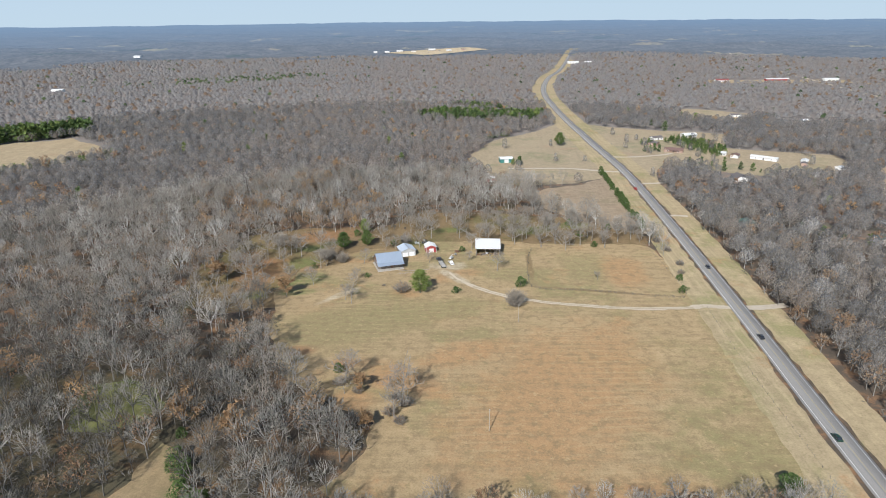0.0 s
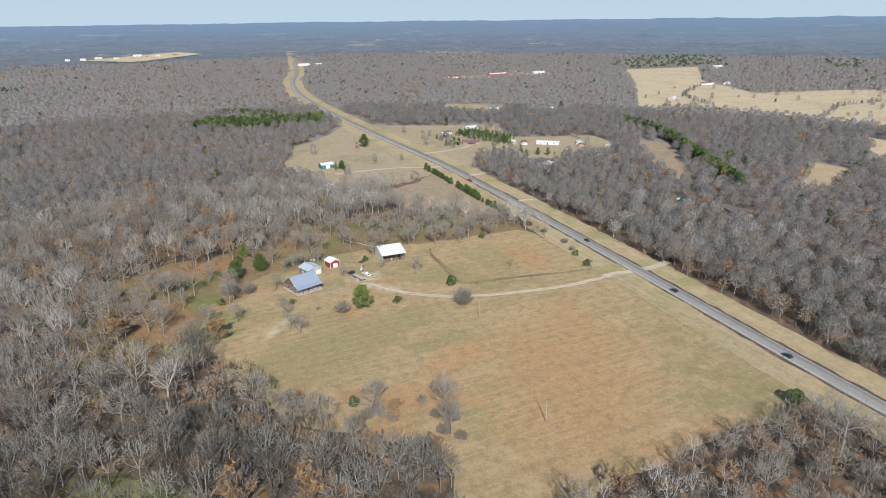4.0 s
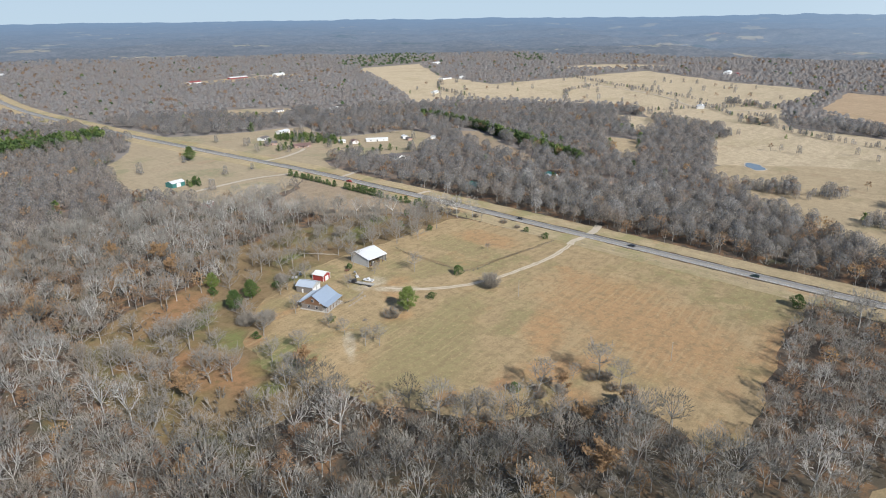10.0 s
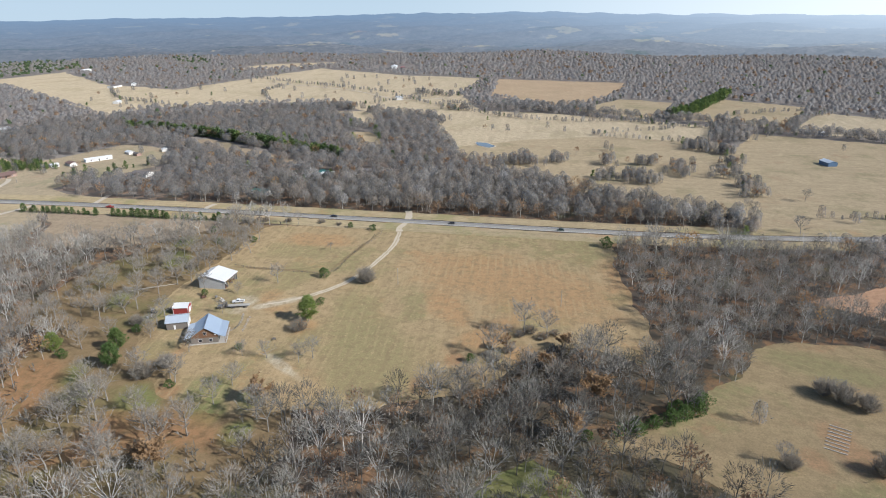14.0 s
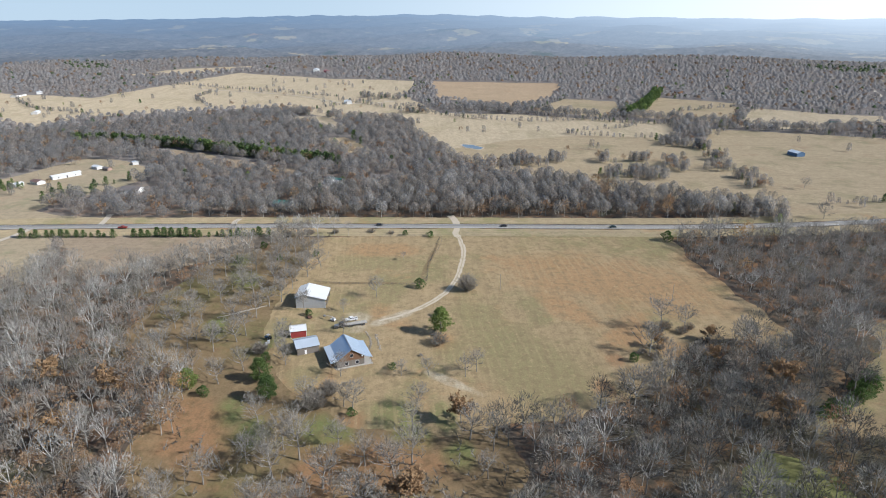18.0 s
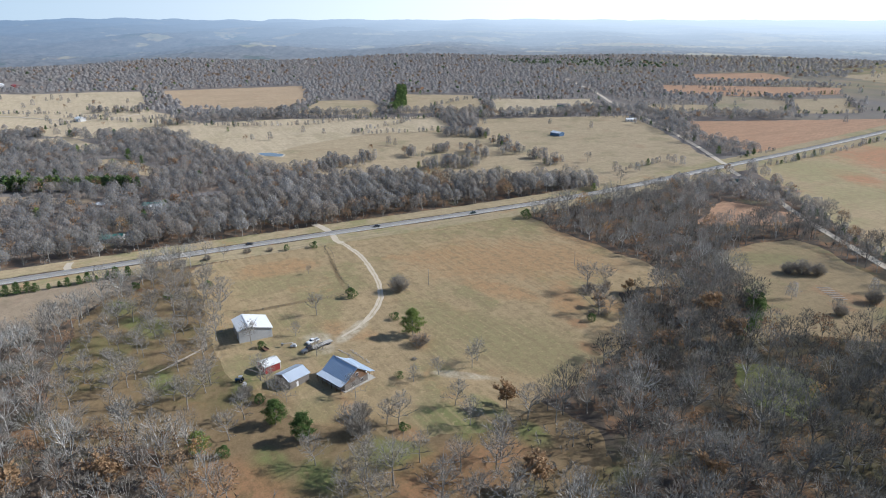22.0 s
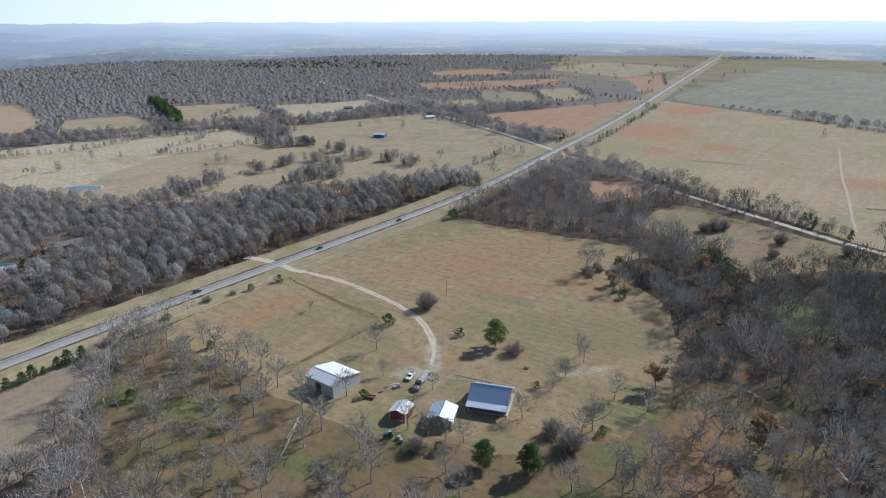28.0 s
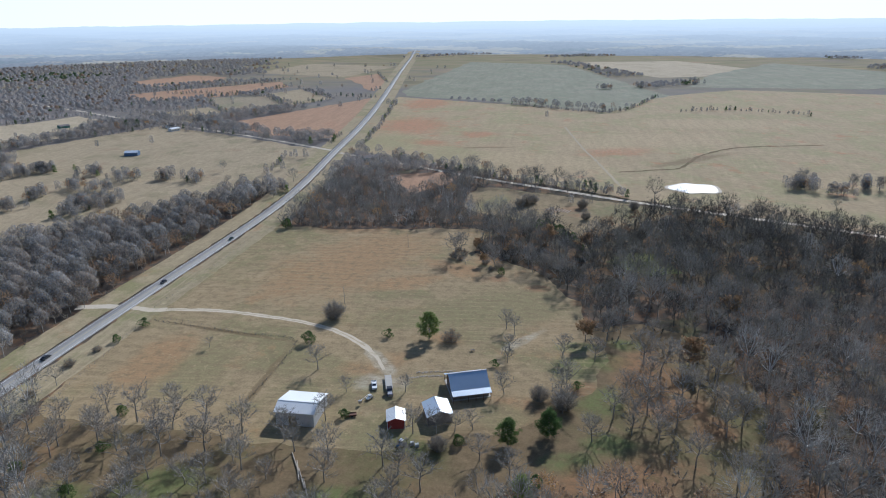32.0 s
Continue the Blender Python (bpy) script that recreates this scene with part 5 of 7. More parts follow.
HEDGES = [[(100, -70), (20, -22), (-50, 17), (-100, 41), (-140, 62)], [(180, -60), (172, 10)], [(440, 20), (560, 0), (640, -40), (700, -160)], [(420, -226), (340, -190), (240, -158)],
          [(430, 40), (470, 150), (520, 60), (590, 74), (700, 20)], [(660, 171), (800, 90)], [(815, -50), (600, 40)], [(350, -252), (258, -190)], [(190, -470), (215, -530), (330, -560)], [(160, -130), (170, -300), (185, -430)],
          [(750, 330), (690, 200), (640, 160)], [(120, -120), (140, -300), (165, -480)], [(300, -430), (470, -570), (600, -560)], [(700, -420), (560, -340), (420, -310)], [(-20, -470), (-160, -390), (-250, -570)],
          [(560, 560), (700, 470), (880, 340), (1100, 330)], [(786, 461), (651, 336), (576, 239), (559, 159), (586, 77)], [(546, 6), (427, 37)], [(628, -119), (480, -34)], [(461, -138), (397, -216), (344, -204)], [(-260, -400), (-330, -420), (-420, -380)],
          [(823, 462), (890, 575), (978, 722), (1064, 838)], [(700, 640), (820, 700), (930, 700)], [(640, 780), (700, 900), (820, 1000)], [(716, 366), (679, 265), (617, 178), (550, 73), (531, 15), (512, -35), (497, -67), (468, -150)], [(716, 362), (679, 261), (617, 174), (550, 69), (531, 11)], [(516, -65), (620, -124), (674, -160)], [(76, -60), (3, -13), (-54, 18), (-91, 32), (-125, 48)], [(76, -66), (3, -18), (-54, 12), (-91, 26), (-125, 42)],
          [(513, -510), (380, -333)], [(409, -548), (319, -408)], [(593, -460), (475, -555), (432, -701)], [(380, -330), (500, -320), (446, -402)], [(245, -632), (234, -720), (324, -985)], [(692, -552), (585, -677), (491, -789)], [(320, -438), (283, -517), (392, -655)], [(627, -205), (595, -299), (518, -264)]]
hp = np.concatenate([hedge_line(h, 5.5, 3.0) for h in HEDGES])
hp = hp[~near_line(highway, hp[:, 0], hp[:, 1], 12) & ~near_line(gravel_w, hp[:, 0], hp[:, 1], 5) & ~near_line(gravel_e, hp[:, 0], hp[:, 1], 5)]
pick = rs.rand(len(hp))
b_, p_ = hp[pick < 0.87], hp[pick >= 0.87]
scatter("field_hedges", bare_grove, rows_of(b_[:, 0], b_[:, 1], 0.35, 0.9, len(bare_grove), tint_of(b_[:, 0], b_[:, 1], len(b_))), [limb_mat, mid_twig_mat, leaf_mat, mid_haze_mat], "thin lines of bare trees along fences", "hedge")
scatter("hedge_cedars", pine_mid, rows_of(p_[:, 0], p_[:, 1], 0.3, 0.6, len(pine_mid), rs.rand(len(p_)) * 0.4), [bark_mat, needle_mat], "dark cedars along field fences", "hedge")

# loose trees and thickets standing in yards and pastures
LOOSE = [((150, 330, 540, 780), 11, 0.13), ((150, 500, 20, 240), 22, 0.05), ((430, 660, 190, 300), 20, 0.12), ((-10, 112, 530, 800), 16, 0.10), ((540, 1100, 330, 1000), 26, 0.22), ((330, 900, -420, -60), 20, 0.22), ((-400, 120, -420, -20), 40, 0.02), ((120, 170, -70, 60), 12, 0.3), ((-170, -60, 60, 160), 22, 0.15), ((200, 700, -1200, -350), 30, 0.2)]
lx, ly = [], []
for (x0, x1, y0, y1), st, share in LOOSE:
    gx, gy = grid_points(x0, x1, y0, y1, st)
    keep = (rs.rand(len(gx)) < share * (0.5 + 1.2 * np.clip(patchy(gx, gy, 22, 5.0) + 0.3, 0, 1))) & ~near_line(highway, gx, gy, 15) & ~near_line(gravel_w, gx, gy, 5) & ~near_line(gravel_e, gx, gy, 5)
    for (px, py), rad in CLEARINGS:
        keep &= np.hypot(gx - px, gy - py) > rad * 0.55
    lx.append(gx[keep])
    ly.append(gy[keep])
CLUMPS = [(521, 353), (518, 343), (536, 339), (644, 340), (647, 323), (816, 420), (811, 390), (799, 368), (631, 486), (616, 442), (461, -6), (494, 4), (-281, 8), (-275, 18), (-325, 12), (-297, 32), (-175, -686), (-238, -717), (-348, -771), (307, 256), (312, 237), (311, 216), (323, 193), (330, 225), (260, 155), (260, 138), (253, 120), (275, 128), (284, 86), (321, 145), (325, 111), (307, 84), (380, 30), (330, 38), (283, 46), (252, 48), (223, 45), (412, 52), (393, 43), (381, 33), (139, 72), (150, 88), (404, 60)]
for px, py in CLUMPS:
    cnt = 13
    lx.append(px + rs.normal(0, 6.0, cnt))
    ly.append(py + rs.normal(0, 6.0, cnt))
lx, ly = np.concatenate(lx), np.concatenate(ly)
pick = rs.rand(len(lx))
row = hedge_line([(275, 715), (300, 680), (322, 640)], 5, 2.0)
lx, ly, pick = np.r_[lx, row[:, 0]], np.r_[ly, row[:, 1]], np.r_[pick, np.full(len(row), 0.85)]
for pts, kind_at in (([(270, 738), (292, 728), (318, 706), (336, 676), (342, 652)], 0.85), ([(276, 748), (300, 736), (326, 712)], 0.85), ([(196, 606), (214, 600), (228, 612)], 0.98), ([(233, 582), (246, 574), (259, 567)], 0.98), ([(166, 668), (174, 672), (180, 664)], 0.98), ([(174, 706), (182, 700)], 0.98)):
    row = hedge_line(pts, 7, 3.5)
    lx, ly, pick = np.r_[lx, row[:, 0]], np.r_[ly, row[:, 1]], np.r_[pick, np.full(len(row), kind_at)]
shed_bush = rs.normal(0, 3.0, (9, 2)) + (35, 606)
lx, ly, pick = np.r_[lx, shed_bush[:, 0]], np.r_[ly, shed_bush[:, 1]], np.r_[pick, np.full(9, 0.98)]
for nm, lo, hi, tm, mt, sz, lab in (("loose_trees", 0, 0.78, bare_grove, [limb_mat, mid_twig_mat, leaf_mat, mid_haze_mat], (0.8, 1.3), "scattered bare trees in yards and pastures"), ("loose_oaks", 0.78, 0.955, leafy_mid, [limb_mat, bark_mat, leaf_mat], (0.55, 0.85), "scattered brown-leaved oaks"), ("loose_cedars", 0.955, 1.01, pine_mid, [bark_mat, needle_mat], (0.3, 0.7), "scattered dark cedars and pines")):
    w = (pick >= lo) & (pick < hi)
    scatter(nm, tm, rows_of(lx[w], ly[w], *sz, len(tm), np.clip(rs.normal(0.45, 0.22, w.sum()), 0, 1)), mt, lab, "trees")

# pine rows
PINE_ROWS = [([(423, 695), (409, 609), (351, 490), (309, 398)], 0.8, 1.1, 4.5), ([(598, 48), (652, 10), (760, -40), (848, -78)], 0.95, 1.15, 5), ([(203, 717), (216, 686), (228, 646)], 0.32, 0.5, 3), ([(212, 732), (234, 712), (246, 670)], 0.32, 0.5, 3), ([(207, 724), (225, 700), (237, 658)], 0.32, 0.5, 3), ([(-700, 690), (-560, 690), (-475, 752)], 1.3, 1.7, 7), ([(-700, 710), (-560, 712), (-480, 775)], 1.3, 1.6, 7),
             ([(-80, 878), (-36, 852), (20, 846), (70, 850)], 0.95, 1.25, 6), ([(-66, 890), (-20, 872), (75, 866)], 0.95, 1.25, 6), ([(-60, 905), (0, 890), (75, 880)], 0.95, 1.25, 6), ([(-43, 985), (0, 960), (30, 930)], 0.8, 1.1, 7), ([(-9, 723), (14, 741), (30, 752)], 0.4, 0.6, 6), ([(-430, 560), (-380, 600), (-370, 640)], 0.5, 0.8, 12)]
rows = []
for pts, a, b, st in PINE_ROWS:
    for k in range(2):
        ln = hedge_line(pts, st, 3.0) + k * 5
        rows.append(rows_of(ln[:, 0], ln[:, 1], a, b, len(pine_mid), 0.15 + rs.rand(len(ln)) * 0.7))
scatter("pine_rows", pine_mid, np.concatenate(rows), [bark_mat, needle_mat], "planted rows of dark green pines", "pine row")


# ---- single trees and shrubs ----
def plant_meshes(name, arrays, mats, trunk_name="trunk", crown_name="crown", tint=0.5):
    v, t, kd = arrays
    out = []
    for pick, nm in ((kd == 0, trunk_name), (kd > 0, crown_name)):
        tt = t[pick]
        used, inv = np.unique(tt, return_inverse=True)
        idx = kd[pick] if len(mats) > 2 else (kd[pick] > 0).astype(int)
        out.append((nm, np_mesh(nm, v[used], inv.reshape(-1, 3), mats, idx, np.full(len(used), tint))))
    return out


def plant(name, meshes, x, y, scale, turn, label, category, group=""):
    e = thing(name, Matrix.LocRotScale((x, y, float(height(x, y)) + 0.05), Euler((0, 0, turn)), (scale,) * 3), label, category, group)
    for nm, me in meshes:
        new(nm, me).parent = e
    return e


MB = [limb_mat, bark_mat]
yard_trees = [plant_meshes("bare_tree", bare_tree(700 + i, 11, limbs=7 + i % 3, subs=5, twigs=5, wide=1.3, width=0.12, sides=6, shell=380), MB, tint=0.7) for i in range(6)]
ROAD_TREES = [(-63, 91, 0.9), (-104, 121, 0.85), (-106, 91, 0.95), (-279, 12, 1.5), (-316, 13, 1.2), (-332, 20, 1.2), (-279, 80, 0.9), (-113, 36, 1.0), (-96, 28, 0.9), (-78, 22, 0.8), (185, 60, 0.9), (173, 59, 1.0), (214, 12, 1.0), (136, 40, 1.2), (62, -38, 1.0), (44, -28, 1.1), (20, -16, 1.0)]
tall_tree = plant_meshes("bare_tree", bare_tree(720, 19, limbs=9, subs=5, twigs=5, wide=1.2, width=0.13, sides=6, shell=160), MB)
oak_tree = plant_meshes("oak_tree", bare_tree(730, 9, limbs=7, subs=5, twigs=13, leafy=1.0, width=0.08, sides=6), [limb_mat, bark_mat, leaf_mat], tint=0.78)
pines = [plant_meshes("pine_tree", lawn_pine(740 + i), [bark_mat, needle_mat], tint=(0.95, 0.6, 0.5)[i]) for i in range(3)]
young_pines = [plant_meshes("young_pine", pine_tree(760 + i, 5.6, 8, 7, 11, 0.42, 0.5, bare=0.08), [bark_mat, needle_mat]) for i in range(3)]
cedars = [plant_meshes("cedar_bush", cedar(780 + i, 4.2, 2.1, 1000, 0.36, 0.34, 18), [bark_mat, needle_mat]) for i in range(3)]
thickets = [plant_meshes("bare_bush", shrub(800 + i, 8.0, 3.4, 90, 20, 0.12), MB, "stem", "crown", 0.72) for i in range(3)]
brown_bush = plant_meshes("brown_bush", shrub(820, 5.2, 3.0, 70, 14, 0.11, 0.5, 0.3), [limb_mat, bark_mat, leaf_mat], "stem", "crown")

R = random.Random(4)
YARD_TREES = [(10.5, 337.3, 1.1), (-88.4, 338.0, 1.15), (-65.1, 310.5, 0.8), (-66.3, 296.2, 0.75), (-62.4, 291.5, 0.85), (-64.8, 321.5, 0.65), (-86.5, 354.8, 1.2), (-86.0, 341.5, 1.0), (-86.9, 315.0, 0.9),
              (-4, 371, 0.95), (-28, 349, 0.7), (-36, 374, 0.95), (-44, 373, 0.85), (-50, 371, 0.8), (-56, 369, 0.75), (-30, 392, 1.2), (-12, 392, 1.1), (6, 384, 1.15), (22, 382, 1.1), (38, 377, 1.2), (52, 372, 1.1), (62, 381, 1.25), (76, 377, 1.1), (30, 393, 1.2), (48, 391, 1.2),
              (-70, 392, 1.1), (-96, 370, 1.05), (-104, 356, 1.1), (-110, 340, 1.0), (-100, 316, 1.0), (-44, 402, 1.2), (-60, 385, 1.0), (-6, 352, 0.55), (86, 388, 1.2), (95, 393, 1.1), (-14, 402, 1.2), (14, 400, 1.25)]
for k, (x, y, s) in enumerate(YARD_TREES):
    plant("bare_tree", yard_trees[k % 6], x, y, s * R.uniform(1.0, 1.2), R.uniform(0, 6.28), "leafless grey yard tree on winter grass", "tree", "yard trees")
sx, sy = grid_points(-165, 110, 275, 450, 9.3, 0.4)
keep = (inside(SPARSE, sx, sy) & (rs.rand(len(sx)) < 0.85)) | (inside(WEST, sx, sy) & (rs.rand(len(sx)) < 0.62))
for k, (x, y) in enumerate(zip(sx[keep], sy[keep])):
    if min(math.hypot(x - a, y - b) for a, b, _ in YARD_TREES) > 6:
        plant("bare_tree", yard_trees[k % 6], x, y, (R.choice((0.8, 0.95, 1.1, 1.2, 1.3)) if x > -60 else R.choice((1.0, 1.2, 1.4, 1.6))) * R.uniform(0.9, 1.1), R.uniform(0, 6.28), "leafless grey tree in the thin woods by the farm", "tree", "yard trees")
for k, (x, y, s) in enumerate(ROAD_TREES):
    plant("bare_tree", yard_trees[k % 6], x, y, s * 1.05, R.uniform(0, 6.28), "round bare tree standing alone in a pasture", "tree", "pasture trees")
plant("bare_tree", yard_trees[2], -65.1, 345.4, 0.95, 1.0, "pale bare tree beside the farmhouse gable", "tree")
plant("bare_tree", yard_trees[3], 63.3, 326, 0.5, 2.0, "small gnarled apple tree alone in the paddock", "tree")
for k, (x, y, s) in enumerate([(-78.7, 226.3, 1.35), (-51.2, 219, 1.45), (-27.3, 206.3, 1.6), (-29.3, 196.5, 1.3), (-61.9, 203, 1.2), (-50, 211, 0.8), (-80, 236, 0.6), (-34, 214, 0.7)]):
    plant("bare_tree", yard_trees[(k + 1) % 6], x, y, s, R.uniform(0, 6.28), "bare tree at the edge of the hay meadow", "tree", "meadow trees")
for x, y, s in ((81, 136, 1.2), (76.5, 99, 1.28), (72, 94, 0.95)):
    plant("dead_tree", tall_tree, x, y, s, R.uniform(0, 6.28), "tall pale dead tree above the thicket", "tree", "dead trees")
OAKS = [(-74, 455, 1.5), (-80, 428, 1.45), (-108, 431, 1.2), (-101, 446, 1.1), (-124, 514, 1.6), (-144, 507, 1.6), (-162, 270, 1.4), (-138, 316, 1.4), (-135, 490, 1.5), (-124, 561, 1.5), (-88, 480, 1.3), (-148, 427, 1.4), (-178, 401, 1.3), (-79, 178, 1.5), (-101, 188, 1.4)]
for x, y, s in ((-97.0, 299.0, 1.15), (-44, 213, 0.8), (-58, 196, 0.95), (-38, 189, 0.8), *OAKS):
    plant("oak_tree", oak_tree, x, y, s, R.uniform(0, 6.28), "small oak full of dry brown leaves", "tree", "brown oaks")
for k, (x, y, s) in enumerate([(-29.5, 305.5, 1.25), (-68.4, 376.0, 1.0), (-81.6, 369.9, 1.05), (-74, 402, 0.9)]):
    plant("pine_tree", pines[k % 3], x, y, s, R.uniform(0, 6.28), "full green pine on the farm lawn", "tree", "lawn pines")
plant("cedar_tree", pines[1], 84.9, 698, 1.35, 0.5, "dark lone cedar beside the highway", "tree")
for k, (x, y, s) in enumerate([(22, 316, 1.3), (-11.5, 306, 0.9), (-55.5, 226.5, 0.95), (92.6, 163, 1.6), (103.5, 310.5, 0.95), (106.8, 327, 0.85), (-10, 368, 0.8), (-60, 325, 0.7), (-52, 378, 0.9), (60, 420, 1.1), (-92, 338, 0.8), (84, 412, 1.0), (70, 378, 0.9), (64, 398, 0.9)]):
    plant("cedar_bush", cedars[k % 3], x, y, s, R.uniform(0, 6.28), "dense green juniper bush", "bush", "junipers")
for k, (x, y, s) in enumerate([(-96, 171, 1.1), (-95, 165, 1.3), (-90, 159, 1.2), (-87, 153, 1.5), (-83, 148, 1.3), (-79, 143, 1.6), (-74, 141, 1.4), (-80, 150, 1.3), (-70, 140, 1.0), (-91, 165, 1.1), (-100, 182, 0.9), (-78, 395, 1.0)]):
    plant("evergreen_shrub", cedars[(k + 1) % 3], x, y, s, R.uniform(0, 6.28), "dark evergreen shrub at the edge of bare woods", "bush", "evergreen shrubs")
for k, (x, y, s) in enumerate([(18.5, 291.8, 1.3), (-59, 94, 1.0), (-64, 89, 1.15), (-68, 83, 1.0), (-105, 120, 0.8), (-104, 92, 1.0), (-140, 92, 1.0), (-87, 352, 1.1), (-78, 348, 0.9), (-46, 382, 0.8)]):
    plant("bare_bush", thickets[k % 3], x, y, s, R.uniform(0, 6.28), "round leafless grey thicket on grass", "bush", "thickets")
for k, (x, y, s) in enumerate([(-39, 306.5, 1.25), (-77, 224, 0.8), (-81, 228, 0.6), (-53, 217, 0.8), (-49, 221, 0.6), (-26, 204, 0.9), (-30, 208, 0.7), (-31, 198, 0.8), (-27, 193, 0.7), (-62, 205, 0.7), (-45, 212, 0.7), (113.1, 349, 0.75), (109.8, 336, 0.6), (112, 372, 0.7), (110, 388, 0.8), (109, 402, 0.7)]):
    plant("brown_bush", brown_bush, x, y, s, R.uniform(0, 6.28), "brown scrub bush along the paddock fence", "bush", "fence bushes")
for k in range(34):
    yy = 415 + k * 4.7 + R.uniform(-0.8, 0.8)
    if 503 < yy < 513:
        continue
    plant("young_pine", young_pines[k % 3], 106.8 + R.uniform(-0.7, 0.7), yy, R.choice((0.6, 0.9, 1.05, 1.2)), R.uniform(0, 6.28), "young green pine in a roadside row", "tree", "roadside pines")

# ---- buildings of the farm ----
def roof_metal(name, a, b, rough=0.35, metal=0.55):
    """Ribbed sheet metal with weathering."""
    n = Nodes(name)
    c = n.mix(n.noise(0.5, 4), a, b)
    c = n.mix(n.grey(n.noise(3.0, 5, 0.7), 0.5, 0.8, 0.0, 0.35), c, tuple(v * 0.7 for v in b))
    return n.done(c, rough, metal, 0.5)


blue_roof = roof_metal("galvanised_roof", (0.62, 0.68, 0.74), (0.55, 0.61, 0.67), 0.42, 0.3)
white_roof = roof_metal("white_metal_roof", (0.80, 0.80, 0.78), (0.72, 0.72, 0.70), 0.4, 0.1)
green_roof = roof_metal("green_metal_roof", (0.06, 0.20, 0.17), (0.05, 0.16, 0.14), 0.4, 0.2)
house_roof = roof_metal("blue_metal_roof", (0.52, 0.60, 0.69), (0.46, 0.54, 0.63), 0.38, 0.5)
red_roof = roof_metal("red_metal_roof", (0.38, 0.07, 0.06), (0.30, 0.06, 0.05), 0.45, 0.1)
shingle_roof = surface("grey_shingles", (0.20, 0.18, 0.17), (0.14, 0.125, 0.12), 0.8, 0.9, bump=0.4)
brown_roof = surface("brown_shingles", (0.22, 0.14, 0.12), (0.17, 0.11, 0.095), 0.8, 0.9, bump=0.4)
grey_wall = surface("grey_metal_siding", (0.52, 0.52, 0.51), (0.44, 0.44, 0.43), 0.6, 0.6, dirt=(0.32, 0.29, 0.25))
white_wall = surface("white_siding", (0.76, 0.75, 0.72), (0.66, 0.65, 0.62), 0.6, 0.7, dirt=(0.48, 0.44, 0.38))
red_wall = surface("red_painted_boards", (0.33, 0.055, 0.05), (0.26, 0.045, 0.04), 0.9, 0.8, bump=0.3)
brown_wood = surface("weathered_brown_boards", (0.27, 0.15, 0.085), (0.20, 0.115, 0.07), 1.3, 0.85, bump=0.4, obj_random=0.4)
grey_wood = surface("grey_weathered_boards", (0.27, 0.24, 0.21), (0.20, 0.175, 0.15), 1.3, 0.9, bump=0.4, obj_random=0.5)
tan_brick = surface("tan_brick_wall", (0.42, 0.29, 0.23), (0.34, 0.23, 0.19), 1.5, 0.9)
green_wall = surface("green_metal_siding", (0.06, 0.21, 0.19), (0.05, 0.17, 0.155), 0.6, 0.5)
blue_wall = surface("blue_metal_siding", (0.10, 0.17, 0.28), (0.08, 0.14, 0.23), 0.6, 0.5)
concrete = surface("pale_concrete", (0.50, 0.47, 0.42), (0.42, 0.39, 0.34), 0.8, 0.9, dirt=(0.30, 0.26, 0.21))
white_paint = surface("white_paint", (0.80, 0.80, 0.79), (0.74, 0.74, 0.73), 1.0, 0.45)
dark_paint = surface("black_paint", (0.025, 0.026, 0.03), (0.04, 0.04, 0.043), 1.0, 0.3, spec=0.5)
rubber = surface("black_rubber", (0.03, 0.03, 0.03), (0.045, 0.043, 0.04), 3.0, 0.9)
steel = roof_metal("bare_steel", (0.45, 0.45, 0.46), (0.36, 0.36, 0.37), 0.4, 0.8)
glass_mat = Nodes("dark_window_glass").done((0.03, 0.035, 0.045), 0.08, 0, 0.8)
rust_mat_steel = surface("rusty_steel", (0.20, 0.10, 0.065), (0.14, 0.08, 0.06), 2.0, 0.85, bump=0.3)
stone_mat = surface("pale_field_stone", (0.46, 0.40, 0.32), (0.36, 0.31, 0.25), 1.4, 0.9, bump=0.4, obj_random=0.5)
pole_wood = surface("weathered_pole_wood", (0.42, 0.37, 0.30), (0.33, 0.285, 0.23), 2.0, 0.9)
tarp_mat = surface("faded_plastic", (0.55, 0.56, 0.57), (0.45, 0.46, 0.47), 1.5, 0.5)


def sheet_roof(name, corners, thick, ribs, mat, parent, label="", proud=0.05):
    """A roof slope of sheet metal: a, b along the eave, c, d along the ridge, with standing ribs down the slope."""
    a, b, c, d = [Vector(p) for p in corners]
    up = (b - a).cross(d - a).normalized()
    if up.z < 0:
        up = -up
    sheet = part(name, slab([a, b, c, d], thick), mat, parent, label)
    w = (b - a).normalized() * 0.035
    bm = bmesh.new()
    vs = [bm.verts.new(q) for q in (-w, w, d - a + w, d - a - w)]
    tp = [bm.verts.new(v.co + up * proud) for v in vs]
    bm.faces.new(tp)
    for i in range(4):
        k = (i + 1) % 4
        bm.faces.new((vs[i], vs[k], tp[k], tp[i]))
    bmesh.ops.recalc_face_normals(bm, faces=bm.faces[:])
    rib = part("rib", bm, mat, sheet)
    rib.location = a
    for k in range(1, ribs + 1):
        o = new("rib", rib.data)
        o.parent, o.location = sheet, a.lerp(b, k / ribs)
    return sheet


def gable(x, y0, y1, zbase, zside0, ypeak, zpeak, zside1, thick):
    """An upright wall with a peak, in the plane x."""
    pts = [(y0, zbase), (y1, zbase), (y1, zside1), (ypeak, zpeak), (y0, zside0)]
    bm = bmesh.new()
    A = [bm.verts.new((x - thick / 2, y, z)) for y, z in pts]
    B = [bm.verts.new((x + thick / 2, y, z)) for y, z in pts]
    bm.faces.new(A)
    bm.faces.new(B[::-1])
    for i in range(5):
        j = (i + 1) % 5
        bm.faces.new((A[j], A[i], B[i], B[j]))
    bmesh.ops.recalc_face_normals(bm, faces=bm.faces[:])
    return bm


